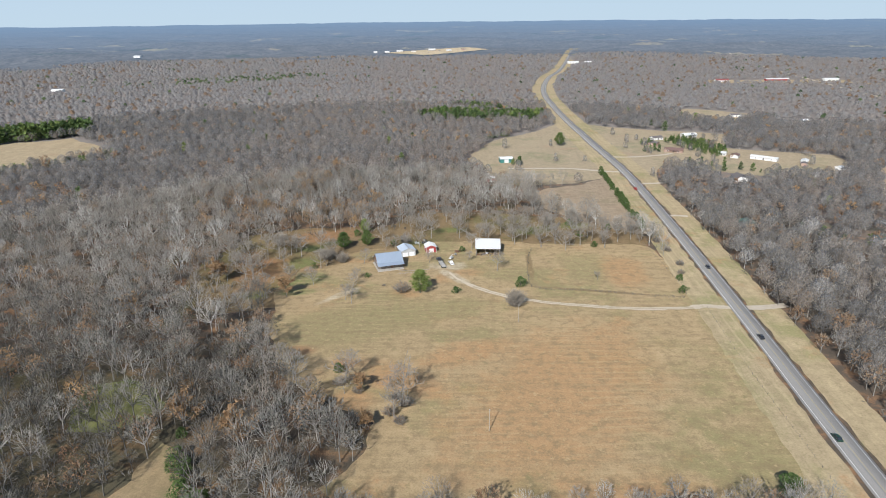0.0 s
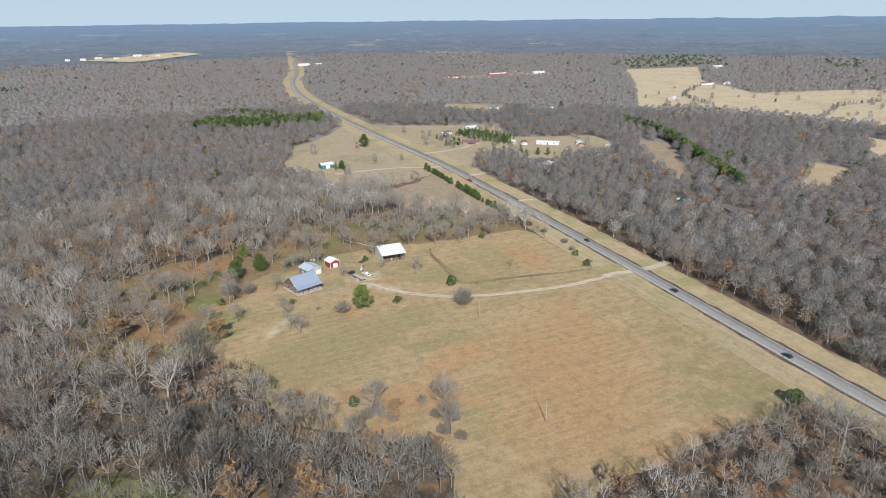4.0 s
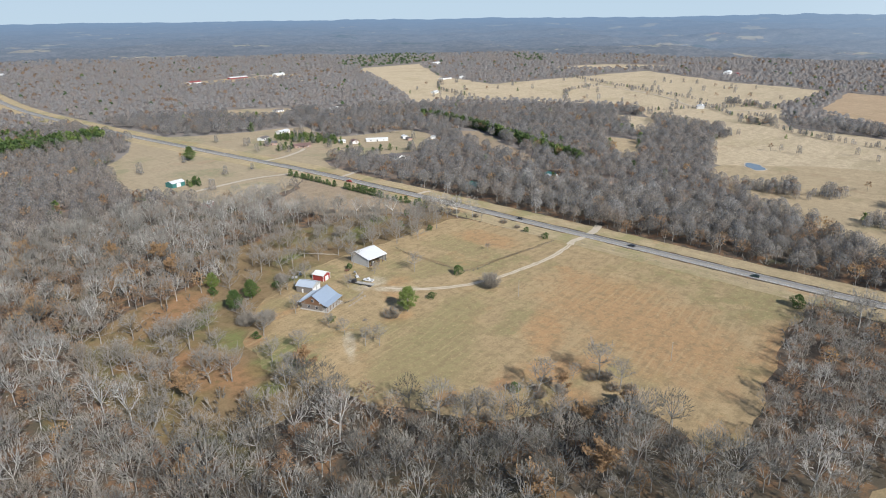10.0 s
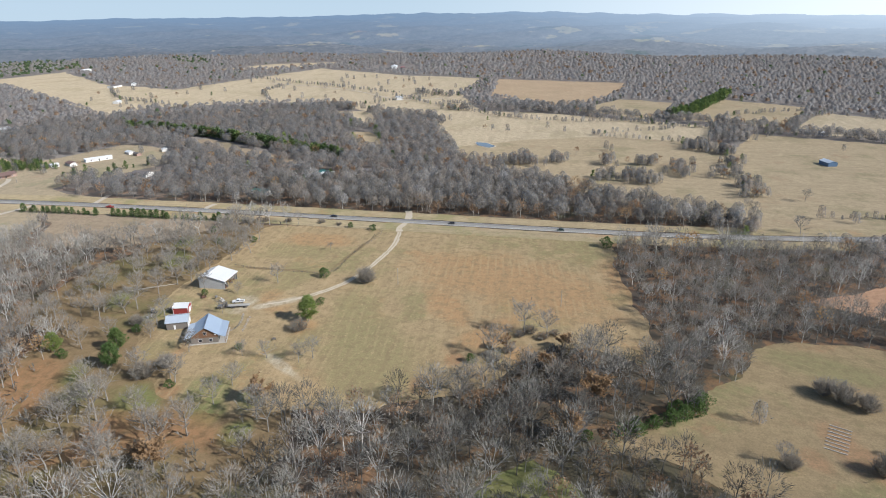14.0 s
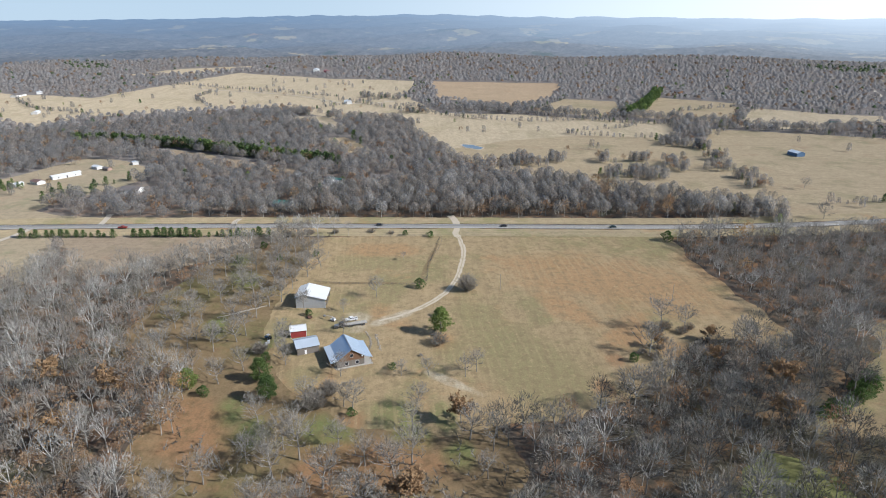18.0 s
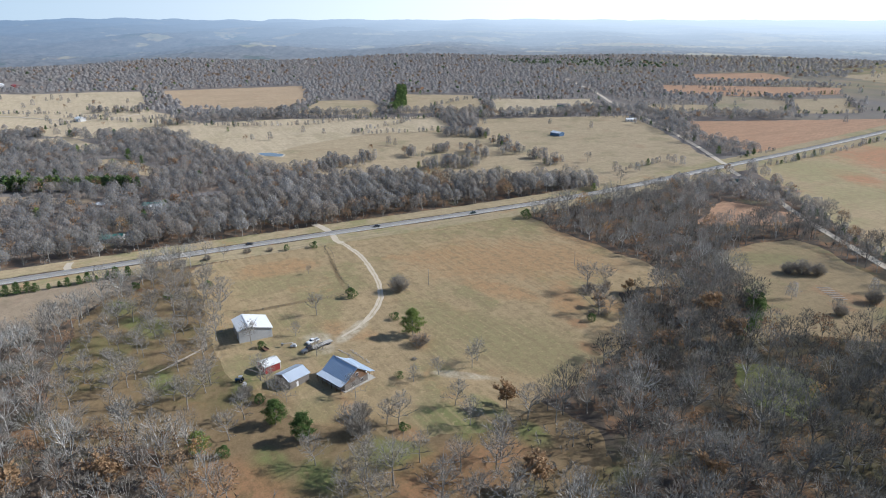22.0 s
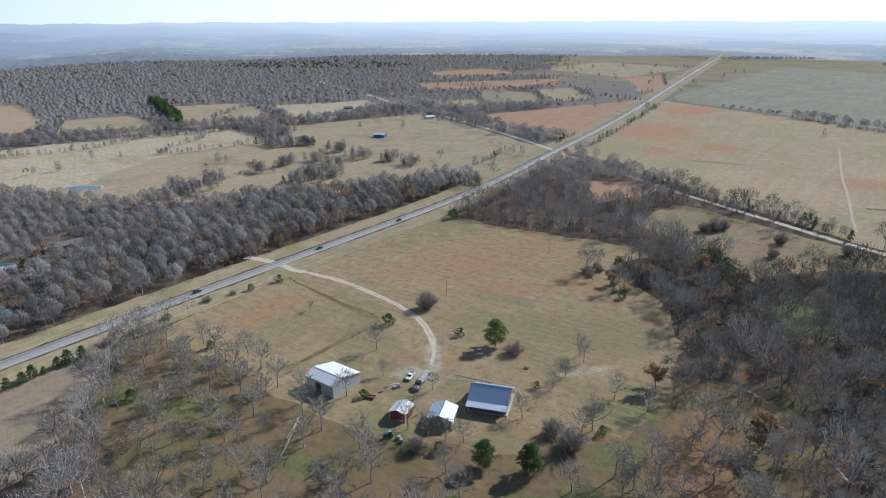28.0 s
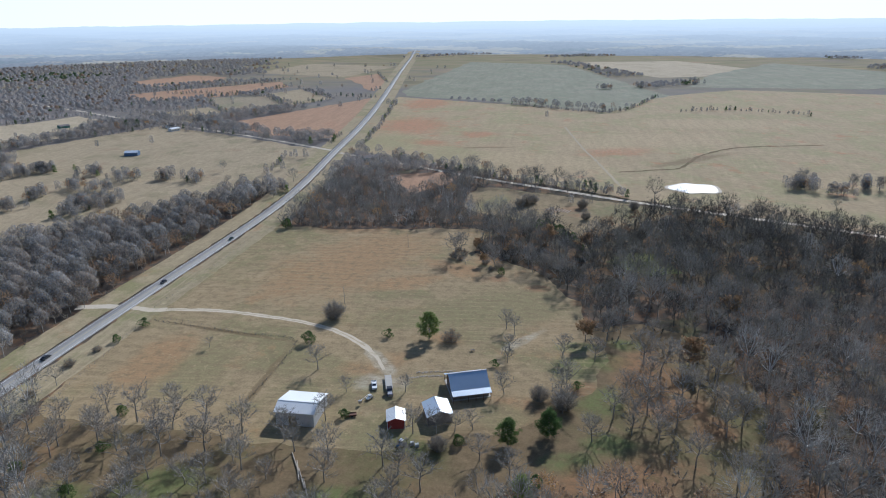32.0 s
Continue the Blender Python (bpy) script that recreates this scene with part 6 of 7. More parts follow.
def window(parent, x, y, z, w, h, axis, frame_mat=None):
    """A framed window on a wall; axis: the way it faces (+x, -x, +y, -y)."""
    s = 1 if axis[0] == "+" else -1
    def b(u0, u1, z0, z1, d0, d1):
        d0, d1 = sorted((s * d0, s * d1))
        return box(x + d0, x + d1, y + u0, y + u1, z + z0, z + z1) if axis[1] == "x" else box(x + u0, x + u1, y + d0, y + d1, z + z0, z + z1)
    fr = part("window", b(-w / 2 - 0.09, w / 2 + 0.09, -0.09, h + 0.09, -0.06, 0.05), frame_mat or white_paint, parent)
    part("pane", b(-w / 2, w / 2, 0, h, 0.02, 0.07), glass_mat, fr, "dark glass pane")
    return fr


def farmhouse():
    e = thing("farmhouse", pose(-51.0, 344.1, 0, 0, 0, 20), "rustic farmhouse with galvanised metal roof and brown board gables", "house")
    L = 7.4
    part("foundation", box(-7.6, 7.2, -8.6, 6.8, 0, 0.3, bevel=0.05), concrete, e, "pale concrete slab and porch floor")
    for xx in (-6.7, 6.7):
        part("gable_wall", gable(xx, -5.2, 5.7, 2.9, 4.2, 0, 7.65, 3.75, 0.2), brown_wood, e, "brown upright boards under the gable")
    for nm, b in (("wall", box(-6.75, -6.6, -5.2, 6.2, 0.3, 2.9)), ("wall", box(6.6, 6.75, -5.2, 6.2, 0.3, 2.9)), ("wall", box(-6.6, 6.6, -5.2, -5.05, 0.3, 4.1)), ("wall", box(-6.6, 6.6, 6.05, 6.2, 0.3, 3.6))):
        part(nm, b, grey_wood, e, "weathered grey plank wall")
    for k in range(9):
        for xx in (-6.83, 6.79):
            part("plank", box(xx, xx + 0.04, -5.2 + k * 1.266, -5.2 + k * 1.266 + 1.2, 0.4, 2.85), grey_wood, e)
    sheet_roof("roof_slope", [(-L, -5.6, 4.15), (L, -5.6, 4.15), (L, 0, 7.9), (-L, 0, 7.9)], 0.14, 20, house_roof, e, "steep ribbed metal roof slope")
    sheet_roof("roof_slope", [(-L, 5.9, 3.85), (L, 5.9, 3.85), (L, 0, 7.9), (-L, 0, 7.9)], 0.14, 20, house_roof, e, "steep ribbed metal roof slope")
    sheet_roof("porch_roof", [(-L, -8.5, 3.1), (L, -8.5, 3.1), (L, -5.55, 4.1), (-L, -5.55, 4.1)], 0.12, 20, house_roof, e, "ribbed metal porch roof")
    sheet_roof("lean_to_roof", [(-L, 8.7, 3.25), (L, 8.7, 3.25), (L, 5.85, 3.85), (-L, 5.85, 3.85)], 0.12, 20, blue_roof, e, "pale lower roof of the back porch")
    part("ridge_cap", box(-L, L, -0.2, 0.2, 7.84, 7.94), steel, e)
    for k in range(6):
        xx = -7.1 + k * 2.84
        part("porch_post", box(xx - 0.09, xx + 0.09, -8.3, -8.12, 0.3, 3.1), brown_wood, e)
        part("porch_post", box(xx - 0.09, xx + 0.09, 8.2, 8.38, 0.0, 3.2), brown_wood, e)
    for k in range(5):
        window(e, -4.9 + k * 2.4, -5.2, 1.1, 1.0, 1.3, "-y")
    d = part("door", box(0.4, 1.4, -5.3, -5.18, 0.3, 2.4), brown_wood, e, "plank front door")
    part("door_handle", box(1.25, 1.32, -5.36, -5.28, 1.3, 1.42), steel, d)
    window(e, -6.8, 2.2, 1.1, 1.3, 1.2, "-x")
    window(e, -6.8, -2.2, 1.1, 1.3, 1.2, "-x")
    window(e, -6.8, 0, 4.3, 1.2, 1.3, "-x")
    window(e, 6.8, 1.5, 1.1, 1.3, 1.2, "+x")
    for sy in (-1.1, 1.1):
        part("dish" if sy > 0 else "bracket", rod((-7.2, -4.2, 4.2 + sy * 0.1), (-7.35, -4.3, 4.3 + sy * 0.1), 0.35 if sy > 0 else 0.06, 0.3 if sy > 0 else 0.06, 12), white_paint, e, "white satellite dish" if sy > 0 else "")


def barn():
    e = thing("barn", pose(5.5, 368.2, 0), "white-roofed pole barn, open on one long side", "barn")
    X0, X1 = -6.9, 6.9
    sheet_roof("roof_slope", [(-7.4, -7.6, 4.5), (7.4, -7.6, 4.5), (7.4, 2.9, 7.2), (-7.4, 2.9, 7.2)], 0.12, 18, white_roof, e, "bright white metal roof slope")
    sheet_roof("roof_slope", [(-7.4, 7.7, 5.5), (7.4, 7.7, 5.5), (7.4, 2.9, 7.2), (-7.4, 2.9, 7.2)], 0.12, 18, white_roof, e, "white metal roof slope")
    part("ridge_cap", box(-7.4, 7.4, 2.7, 3.1, 7.18, 7.27), white_roof, e)
    part("gable_wall", gable(X0, -7.1, 7.2, 0, 4.5, 2.9, 7.0, 5.5, 0.12), grey_wall, e, "light grey metal end wall")
    part("gable_wall", gable(X1, -7.1, 7.2, 0, 4.5, 2.9, 7.0, 5.5, 0.12), grey_wall, e, "light grey metal end wall")
    part("back_wall", box(X0, -0.6, 7.1, 7.22, 0, 5.5), grey_wall, e)
    part("back_wall", box(2.4, X1, 7.1, 7.22, 0, 5.5), grey_wall, e)
    part("lintel", box(-0.6, 2.4, 7.1, 7.22, 3.9, 5.5), grey_wall, e)
    for k in range(12):
        part("rib", box(X0 - 0.09, X0 - 0.05, -6.6 + k * 1.15, -6.54 + k * 1.15, 0, 4.5), grey_wall, e)
    for k in range(6):
        xx = X0 + 0.15 + k * 2.7
        part("post", box(xx - 0.1, xx + 0.1, -7.1, -6.9, 0, 4.5), grey_wood, e)
        part("post", box(xx - 0.1, xx + 0.1, 2.8, 3.0, 0, 7.0), grey_wood, e)
    part("header", box(X0, X1, -7.1, -6.95, 4.15, 4.5), grey_wood, e)
    R2 = random.Random(8)
    for k in range(12):
        xx, yy, s = X0 + 1 + k * 1.05, R2.uniform(-6.6, -3.5), R2.uniform(0.4, 0.9)
        nm, mt, lb = R2.choice([("crate", grey_wood, "grey wooden crate in the open barn"), ("fuel_drum", rust_mat_steel, "rusty steel drum in the open barn"), ("storage_bin", tarp_mat, "pale plastic bin in the open barn"), ("tyre_stack", rubber, "stack of black tyres in the open barn")])
        t = thing(nm, pose(5.5 + xx, 368.2 + yy, 0.06, 0, 0, R2.uniform(0, 90)), lb, nm.replace("_", " "), "barn clutter")
        if nm == "fuel_drum":
            part("body", rod((0, 0, 0), (0, 0, 1.0), 0.32, sides=14), mt, t)
            part("rim", rod((0, 0, 0.95), (0, 0, 1.02), 0.34, sides=14), steel, t)
        elif nm == "tyre_stack":
            for q in range(3):
                bm = bmesh.new()
                bmesh.ops.create_cone(bm, cap_ends=False, segments=14, radius1=0.42, radius2=0.42, depth=0.22, matrix=pose(0, 0, 0.12 + q * 0.25))
                bmesh.ops.create_cone(bm, cap_ends=False, segments=14, radius1=0.24, radius2=0.24, depth=0.22, matrix=pose(0, 0, 0.12 + q * 0.25))
                bmesh.ops.bridge_loops(bm, edges=[ed for ed in bm.edges if ed.is_boundary and ed.verts[0].co.z > 0.12 + q * 0.25])
                part("tyre", bm, mt, t)
        else:
            part("body", box(-s, s, -s * 0.7, s * 0.7, 0, s * 1.1, bevel=0.04), mt, t)
            part("lid", box(-s - 0.04, s + 0.04, -s * 0.7 - 0.04, s * 0.7 + 0.04, s * 1.1, s * 1.1 + 0.06), mt, t)


def garage():
    e = thing("garage", pose(-42.7, 363.0, 0, 0, 0, 22), "grey garage with pale metal roof and two white doors", "garage")
    w, l = 4.3, 4.6
    for s in (-1, 1):
        sheet_roof("roof_slope", [(s * 4.8, -5.0, 3.5), (s * 4.8, 5.0, 3.5), (0, 5.0, 5.3), (0, -5.0, 5.3)], 0.12, 12, blue_roof, e, "pale ribbed metal roof slope")
        part("wall", box(min(s * w, s * (w - 0.12)), max(s * w, s * (w - 0.12)), -l, l, 0, 3.6), grey_wood, e, "grey plank wall")
    g = gable(0, -w, w, 0, 3.6, 0, 5.15, 3.6, 0.12)
    bmesh.ops.transform(g, matrix=pose(0, -l + 0.06, 0, 0, 0, 90), verts=g.verts[:])
    part("gable_wall", g, grey_wall, e, "light grey front wall")
    g = gable(0, -w, w, 0, 3.6, 0, 5.15, 3.6, 0.12)
    bmesh.ops.transform(g, matrix=pose(0, l - 0.06, 0, 0, 0, 90), verts=g.verts[:])
    part("gable_wall", g, grey_wood, e, "grey plank back wall")
    for xx in (-3.5, 0.5):
        d = part("garage_door", box(xx, xx + 3.0, -l - 0.06, -l + 0.02, 0.05, 2.6), white_paint, e, "white sectional garage door")
        for q in range(4):
            part("panel", box(xx + 0.08, xx + 2.92, -l - 0.1, -l - 0.05, 0.12 + q * 0.63, 0.68 + q * 0.63), white_paint, d)
    dr = part("side_door", box(-w - 0.06, -w + 0.02, 0.6, 1.5, 0.05, 2.1), white_paint, e, "white side door")
    part("door_handle", box(-w - 0.12, -w - 0.06, 1.35, 1.42, 1.0, 1.1), steel, dr)
    part("ridge_cap", box(-0.18, 0.18, -5.0, 5.0, 5.26, 5.36), steel, e)


def red_shed():
    e = thing("red_shed", pose(-29.0, 369.0, 0, 0, 0, 14), "small red metal shed with white roof, trim and door", "shed")
    w, l = 3.0, 3.4
    for s in (-1, 1):
        sheet_roof("roof_slope", [(s * 3.4, -3.7, 3.3), (s * 3.4, 3.7, 3.3), (0, 3.7, 4.6), (0, -3.7, 4.6)], 0.1, 9, white_roof, e, "white metal roof slope")
        part("wall", box(min(s * w, s * (w - 0.1)), max(s * w, s * (w - 0.1)), -l, l, 0, 3.35), red_wall, e, "red board wall")
        for yy in (-l, l):
            part("corner_trim", box(s * w - 0.12, s * w + 0.12, yy - 0.08, yy + 0.08, 0, 3.3), white_paint, e)
    for yy in (-l + 0.05, l - 0.05):
        g = gable(0, -w, w, 0, 3.35, 0, 4.45, 3.35, 0.1)
        bmesh.ops.transform(g, matrix=pose(0, yy, 0, 0, 0, 90), verts=g.verts[:])
        part("gable_wall", g, red_wall, e, "red board wall")
    d = part("door", box(-1.3, 1.5, -l - 0.07, -l, 0.05, 2.5), white_paint, e, "white roll-up door")
    for q in range(5):
        part("slat", box(-1.25, 1.45, -l - 0.11, -l - 0.07, 0.12 + q * 0.48, 0.54 + q * 0.48), white_paint, d)


farmhouse()
barn()
garage()
red_shed()


# ---- houses far off ----
def small_house(x, y, turn, w, l, h, wall, roof, label, pitch=0.32, windows=3, porch=False):
    e = thing("house", pose(x, y, float(height(x, y)) + (3.0 if math.hypot(x - CX, y - CY) > 1915 else 0.05), 0, 0, turn), label, "house", "houses across the country")
    o, top = 0.4, h + l / 2 * pitch
    part("wall", box(-w / 2, w / 2, -l / 2, l / 2, 0, h), wall, e)
    for xx in (-w / 2 + 0.08, w / 2 - 0.08):
        part("gable_wall", gable(xx, -l / 2, l / 2, h - 0.02, h, 0, top - 0.08, h, 0.15), wall, e)
    for s in (-1, 1):
        part("roof_slope", slab([(-w / 2 - o, s * (l / 2 + o), h - o * pitch), (w / 2 + o, s * (l / 2 + o), h - o * pitch), (w / 2 + o, 0, top), (-w / 2 - o, 0, top)], 0.14), roof, e)
    for s, ax in ((-1, "-y"), (1, "+y")):
        for k in range(windows):
            window(e, -w / 2 + (k + 0.7) * w / (windows + 0.4), s * l / 2, 0.9, 1.1, 1.0, ax)
    part("door", box(-0.5, 0.5, -l / 2 - 0.07, -l / 2 + 0.02, 0.05, 2.1), dark_paint, e)
    if porch:
        part("porch_roof", slab([(-w / 4, -l / 2 - 2.2, h - 0.5), (w / 4, -l / 2 - 2.2, h - 0.5), (w / 4, -l / 2, h - 0.1), (-w / 4, -l / 2, h - 0.1)], 0.1), roof, e)
        for xx in (-w / 4 + 0.1, w / 4 - 0.1):
            part("porch_post", box(xx - 0.06, xx + 0.06, -l / 2 - 2.1, -l / 2 - 1.98, 0, h - 0.5), white_paint, e)
    return e


HOUSES = [(235, 751, 12, 16, 8, 3.2, "w", "W", 1), (196, 667, -22, 18, 9, 2.9, "t", "b", 1), (195, 734, 20, 12, 8, 2.9, "w", "s", 0), (270, 629, -38, 24, 6, 2.9, "w", "W", 0), (183, 703, -32, 13, 8, 2.9, "t", "s", 0), (239, 652, -30, 7, 6, 2.6, "w", "W", 0), (247, 640, 60, 10, 7, 2.8, "w", "b", 0), (302, 617, 60, 8, 6, 2.6, "w", "W", 0),
          (287, 562, 80, 7, 4, 2.6, "w", "W", 0), (176, 420, 75, 13, 9, 3.2, "w", "g", 1), (256, 351, 80, 22, 9, 2.9, "t", "s", 1), (241, 389, 70, 9, 6, 2.6, "w", "W", 0), (405, 852, 10, 14, 8, 3, "w", "W", 0), (745, 442, 15, 18, 10, 3.6, "w", "W", 0),
          (1323, 588, 10, 40, 14, 4.5, "w", "W", 0), (1300, 560, 20, 24, 10, 4, "r", "r", 0), (852, 1014, 0, 30, 10, 3.4, "w", "s", 0), (890, 1000, 30, 16, 9, 3.2, "w", "W", 0), (1155, 1300, 0, 26, 12, 4, "w", "W", 0), (690, 1367, 10, 30, 10, 4, "w", "W", 0),
          (590, 1376, 5, 46, 10, 3.2, "r", "W", 0), (476, 1356, 5, 26, 12, 3.4, "w", "r", 0), (250, 1854, 10, 30, 14, 4, "w", "W", 0), (290, 1860, 30, 20, 10, 4, "w", "W", 0), (-54, 903, 10, 16, 12, 3.4, "g", "g", 0), (506, -92, 70, 30, 8, 3.2, "w", "W", 0),
          (496, -207, 60, 20, 8, 3, "w", "W", 0), (541, -202, 60, 12, 9, 3, "g", "s", 0), (864, -114, 20, 24, 12, 3.4, "b", "s", 0), (-791, 1215, 0, 22, 10, 4, "w", "W", 0), (-320, 2330, 0, 16, 9, 4, "w", "W", 0), (-280, 2360, 20, 20, 10, 4, "w", "W", 0), (-230, 2340, 10, 14, 9, 4, "w", "s", 0), (-170, 2390, 0, 24, 12, 4, "w", "W", 0), (-110, 2370, 30, 16, 9, 4, "w", "W", 0), (-60, 2400, 0, 14, 9, 4, "t", "s", 0), (-365, 2360, 0, 12, 9, 4, "w", "W", 0), (-1110, 2150, 0, 22, 12, 5, "w", "W", 0),
          (246, 391, 70, 12, 8, 3, "w", "g", 0), (218, 549, 85, 15, 10, 3.2, "w", "s", 1), (265, 424, 40, 8, 6, 2.6, "t", "W", 0), (94, -54, 30, 14, 9, 3, "g", "s", 1), (320, 590, 30, 6, 5, 2.5, "w", "W", 0),
          (296, 605, 65, 7, 5, 2.5, "t", "s", 0), (383, -195, 60, 12, 8, 3, "w", "W", 0), (400, -215, 60, 9, 8, 3, "w", "s", 0), (340, 900, 0, 14, 8, 3, "w", "s", 0), (650, 870, 10, 14, 8, 3, "w", "W", 0)]
WALLS = {"w": white_wall, "t": tan_brick, "r": red_wall, "g": green_wall, "b": brown_wood}
ROOFS = {"W": white_roof, "s": shingle_roof, "b": brown_roof, "g": green_roof, "r": red_roof}
WORDS = {"w": "white", "t": "tan brick", "r": "red", "g": "green", "b": "brown", "W": "pale metal roof", "s": "grey shingle roof"}
for hx, hy, ht, hw, hl, hh, a, b, pch in HOUSES:
    small_house(hx, hy, ht, hw, hl, hh, WALLS[a], ROOFS[b], "low %s house with %s" % (WORDS[a], {"W": "pale metal roof", "s": "grey shingle roof", "b": "brown shingle roof", "g": "green metal roof", "r": "red metal roof"}[b]), porch=bool(pch))


def metal_shed(x, y, turn, w, l, h, wall, roof, label):
    e = thing("metal_shed", pose(x, y, 0.05, 0, 0, turn), label, "shed")
    part("back_wall", box(-w / 2, w / 2, l / 2 - 0.1, l / 2, 0, h), wall, e)
    for s in (-1, 1):
        part("gable_wall", gable(s * (w / 2 - 0.05), -l / 2, l / 2, 0, h, 0, h + l * 0.16, h, 0.1), wall, e)
        sheet_roof("roof_slope", [(-w / 2 - 0.3, s * (l / 2 + 0.3), h), (w / 2 + 0.3, s * (l / 2 + 0.3), h), (w / 2 + 0.3, 0, h + l * 0.17), (-w / 2 - 0.3, 0, h + l * 0.17)], 0.1, 12, roof, e)
    part("front_wall", box(-w / 2, -w / 6, -l / 2, -l / 2 + 0.1, 0, h), wall, e)
    part("front_wall", box(w / 6, w / 2, -l / 2, -l / 2 + 0.1, 0, h), wall, e)
    part("door", box(-w / 6, w / 6, -l / 2 + 0.2, -l / 2 + 0.3, 0, h - 0.3), white_paint, e, "white door")


metal_shed(25, 617, 8, 12, 9, 3.6, green_wall, white_roof, "green metal shed with white roof in a pasture")
metal_shed(9, 542, 20, 7, 6, 3.0, red_wall, white_roof, "small red shed with pale roof at the wood's edge")
metal_shed(345, -50, 15, 13, 9, 3.4, blue_wall, blue_roof, "blue metal barn in a tan field")


# ---- vehicles ----
def wheel(parent, x, y, z, r, w):
    t = part("wheel", rod((x, y - w / 2, z), (x, y + w / 2, z), r, sides=16), rubber, parent)
    part("rim", rod((x, y - w / 2 - 0.02, z), (x, y + w / 2 + 0.02, z), r * 0.55, sides=12), steel, t)


def profile(pts, y0, y1, inset=0.0):
    """A body from a side profile of (x, z), narrowed towards its top."""
    bm = bmesh.new()
    zs = [z for _, z in pts]
    lo, hi = min(zs), max(zs)
    def k(z):
        return inset * (z - lo) / (hi - lo + 1e-6)
    A = [bm.verts.new((x, y0 + k(z), z)) for x, z in pts]
    B = [bm.verts.new((x, y1 - k(z), z)) for x, z in pts]
    bm.faces.new(A)
    bm.faces.new(B[::-1])
    for i in range(len(pts)):
        j = (i + 1) % len(pts)
        bm.faces.new((A[j], A[i], B[i], B[j]))
    bmesh.ops.recalc_face_normals(bm, faces=bm.faces[:])
    bmesh.ops.bevel(bm, geom=bm.edges[:], offset=0.05, segments=2, affect="EDGES")
    return bm


def pickup(x, y, turn, paint, label, z=0.06):
    e = thing("pickup_truck", pose(x, y, z, 0, 0, turn), label, "pickup truck")
    part("body", profile([(-2.9, 0.5), (2.85, 0.5), (2.9, 0.95), (2.75, 1.12), (1.35, 1.2), (-0.85, 1.2), (-0.85, 0.75), (-2.8, 0.75), (-2.9, 0.75)], -0.98, 0.98), paint, e)
    for s in (-1, 1):
        part("bed_side", box(-2.9, -0.85, s * 0.98 - 0.06, s * 0.98 + 0.06, 0.7, 1.22, bevel=0.03), paint, e)
    part("tailgate", box(-2.95, -2.85, -0.95, 0.95, 0.7, 1.2, bevel=0.02), paint, e)
    part("bed_liner", box(-2.84, -0.86, -0.9, 0.9, 0.74, 0.8), dark_paint, e)
    cab = part("cab", profile([(-0.85, 1.18), (1.35, 1.18), (0.7, 1.82), (0.45, 1.9), (-0.65, 1.9), (-0.8, 1.8)], -0.93, 0.93, 0.14), paint, e)
    part("windscreen", slab([(1.28, -0.72, 1.27), (1.28, 0.72, 1.27), (0.76, 0.66, 1.79), (0.76, -0.66, 1.79)], 0.03), glass_mat, cab)
    for s in (-1, 1):
        part("side_window", box(-0.6, 0.85, s * 0.87 - 0.03, s * 0.87 + 0.03, 1.3, 1.72), glass_mat, cab)
        part("headlight", box(2.82, 2.93, s * 0.75 - 0.16, s * 0.75 + 0.16, 0.82, 1.0), tarp_mat, e)
        for xx in (-1.85, 1.9):
            wheel(e, xx, s * 0.86, 0.38, 0.39, 0.26)


def car(x, y, turn, paint, label):
    e = thing("car", pose(x, y, 0.285, 0, 0, turn), label, "car", "cars on the highway")
    part("body", profile([(-2.25, 0.35), (2.25, 0.35), (2.3, 0.7), (1.3, 0.95), (-1.9, 1.0), (-2.3, 0.85)], -0.9, 0.9), paint, e)
    cab = part("cabin", profile([(-1.85, 0.96), (1.15, 0.94), (0.4, 1.45), (-1.2, 1.5)], -0.84, 0.84, 0.18), glass_mat, e)
    part("roof", box(-1.2, 0.4, -0.64, 0.64, 1.46, 1.53, bevel=0.02), paint, cab)
    for s in (-1, 1):
        part("headlight", box(2.2, 2.32, s * 0.65 - 0.15, s * 0.65 + 0.15, 0.62, 0.76), tarp_mat, e)
        for xx in (-1.4, 1.4):
            wheel(e, xx, s * 0.8, 0.33, 0.33, 0.22)


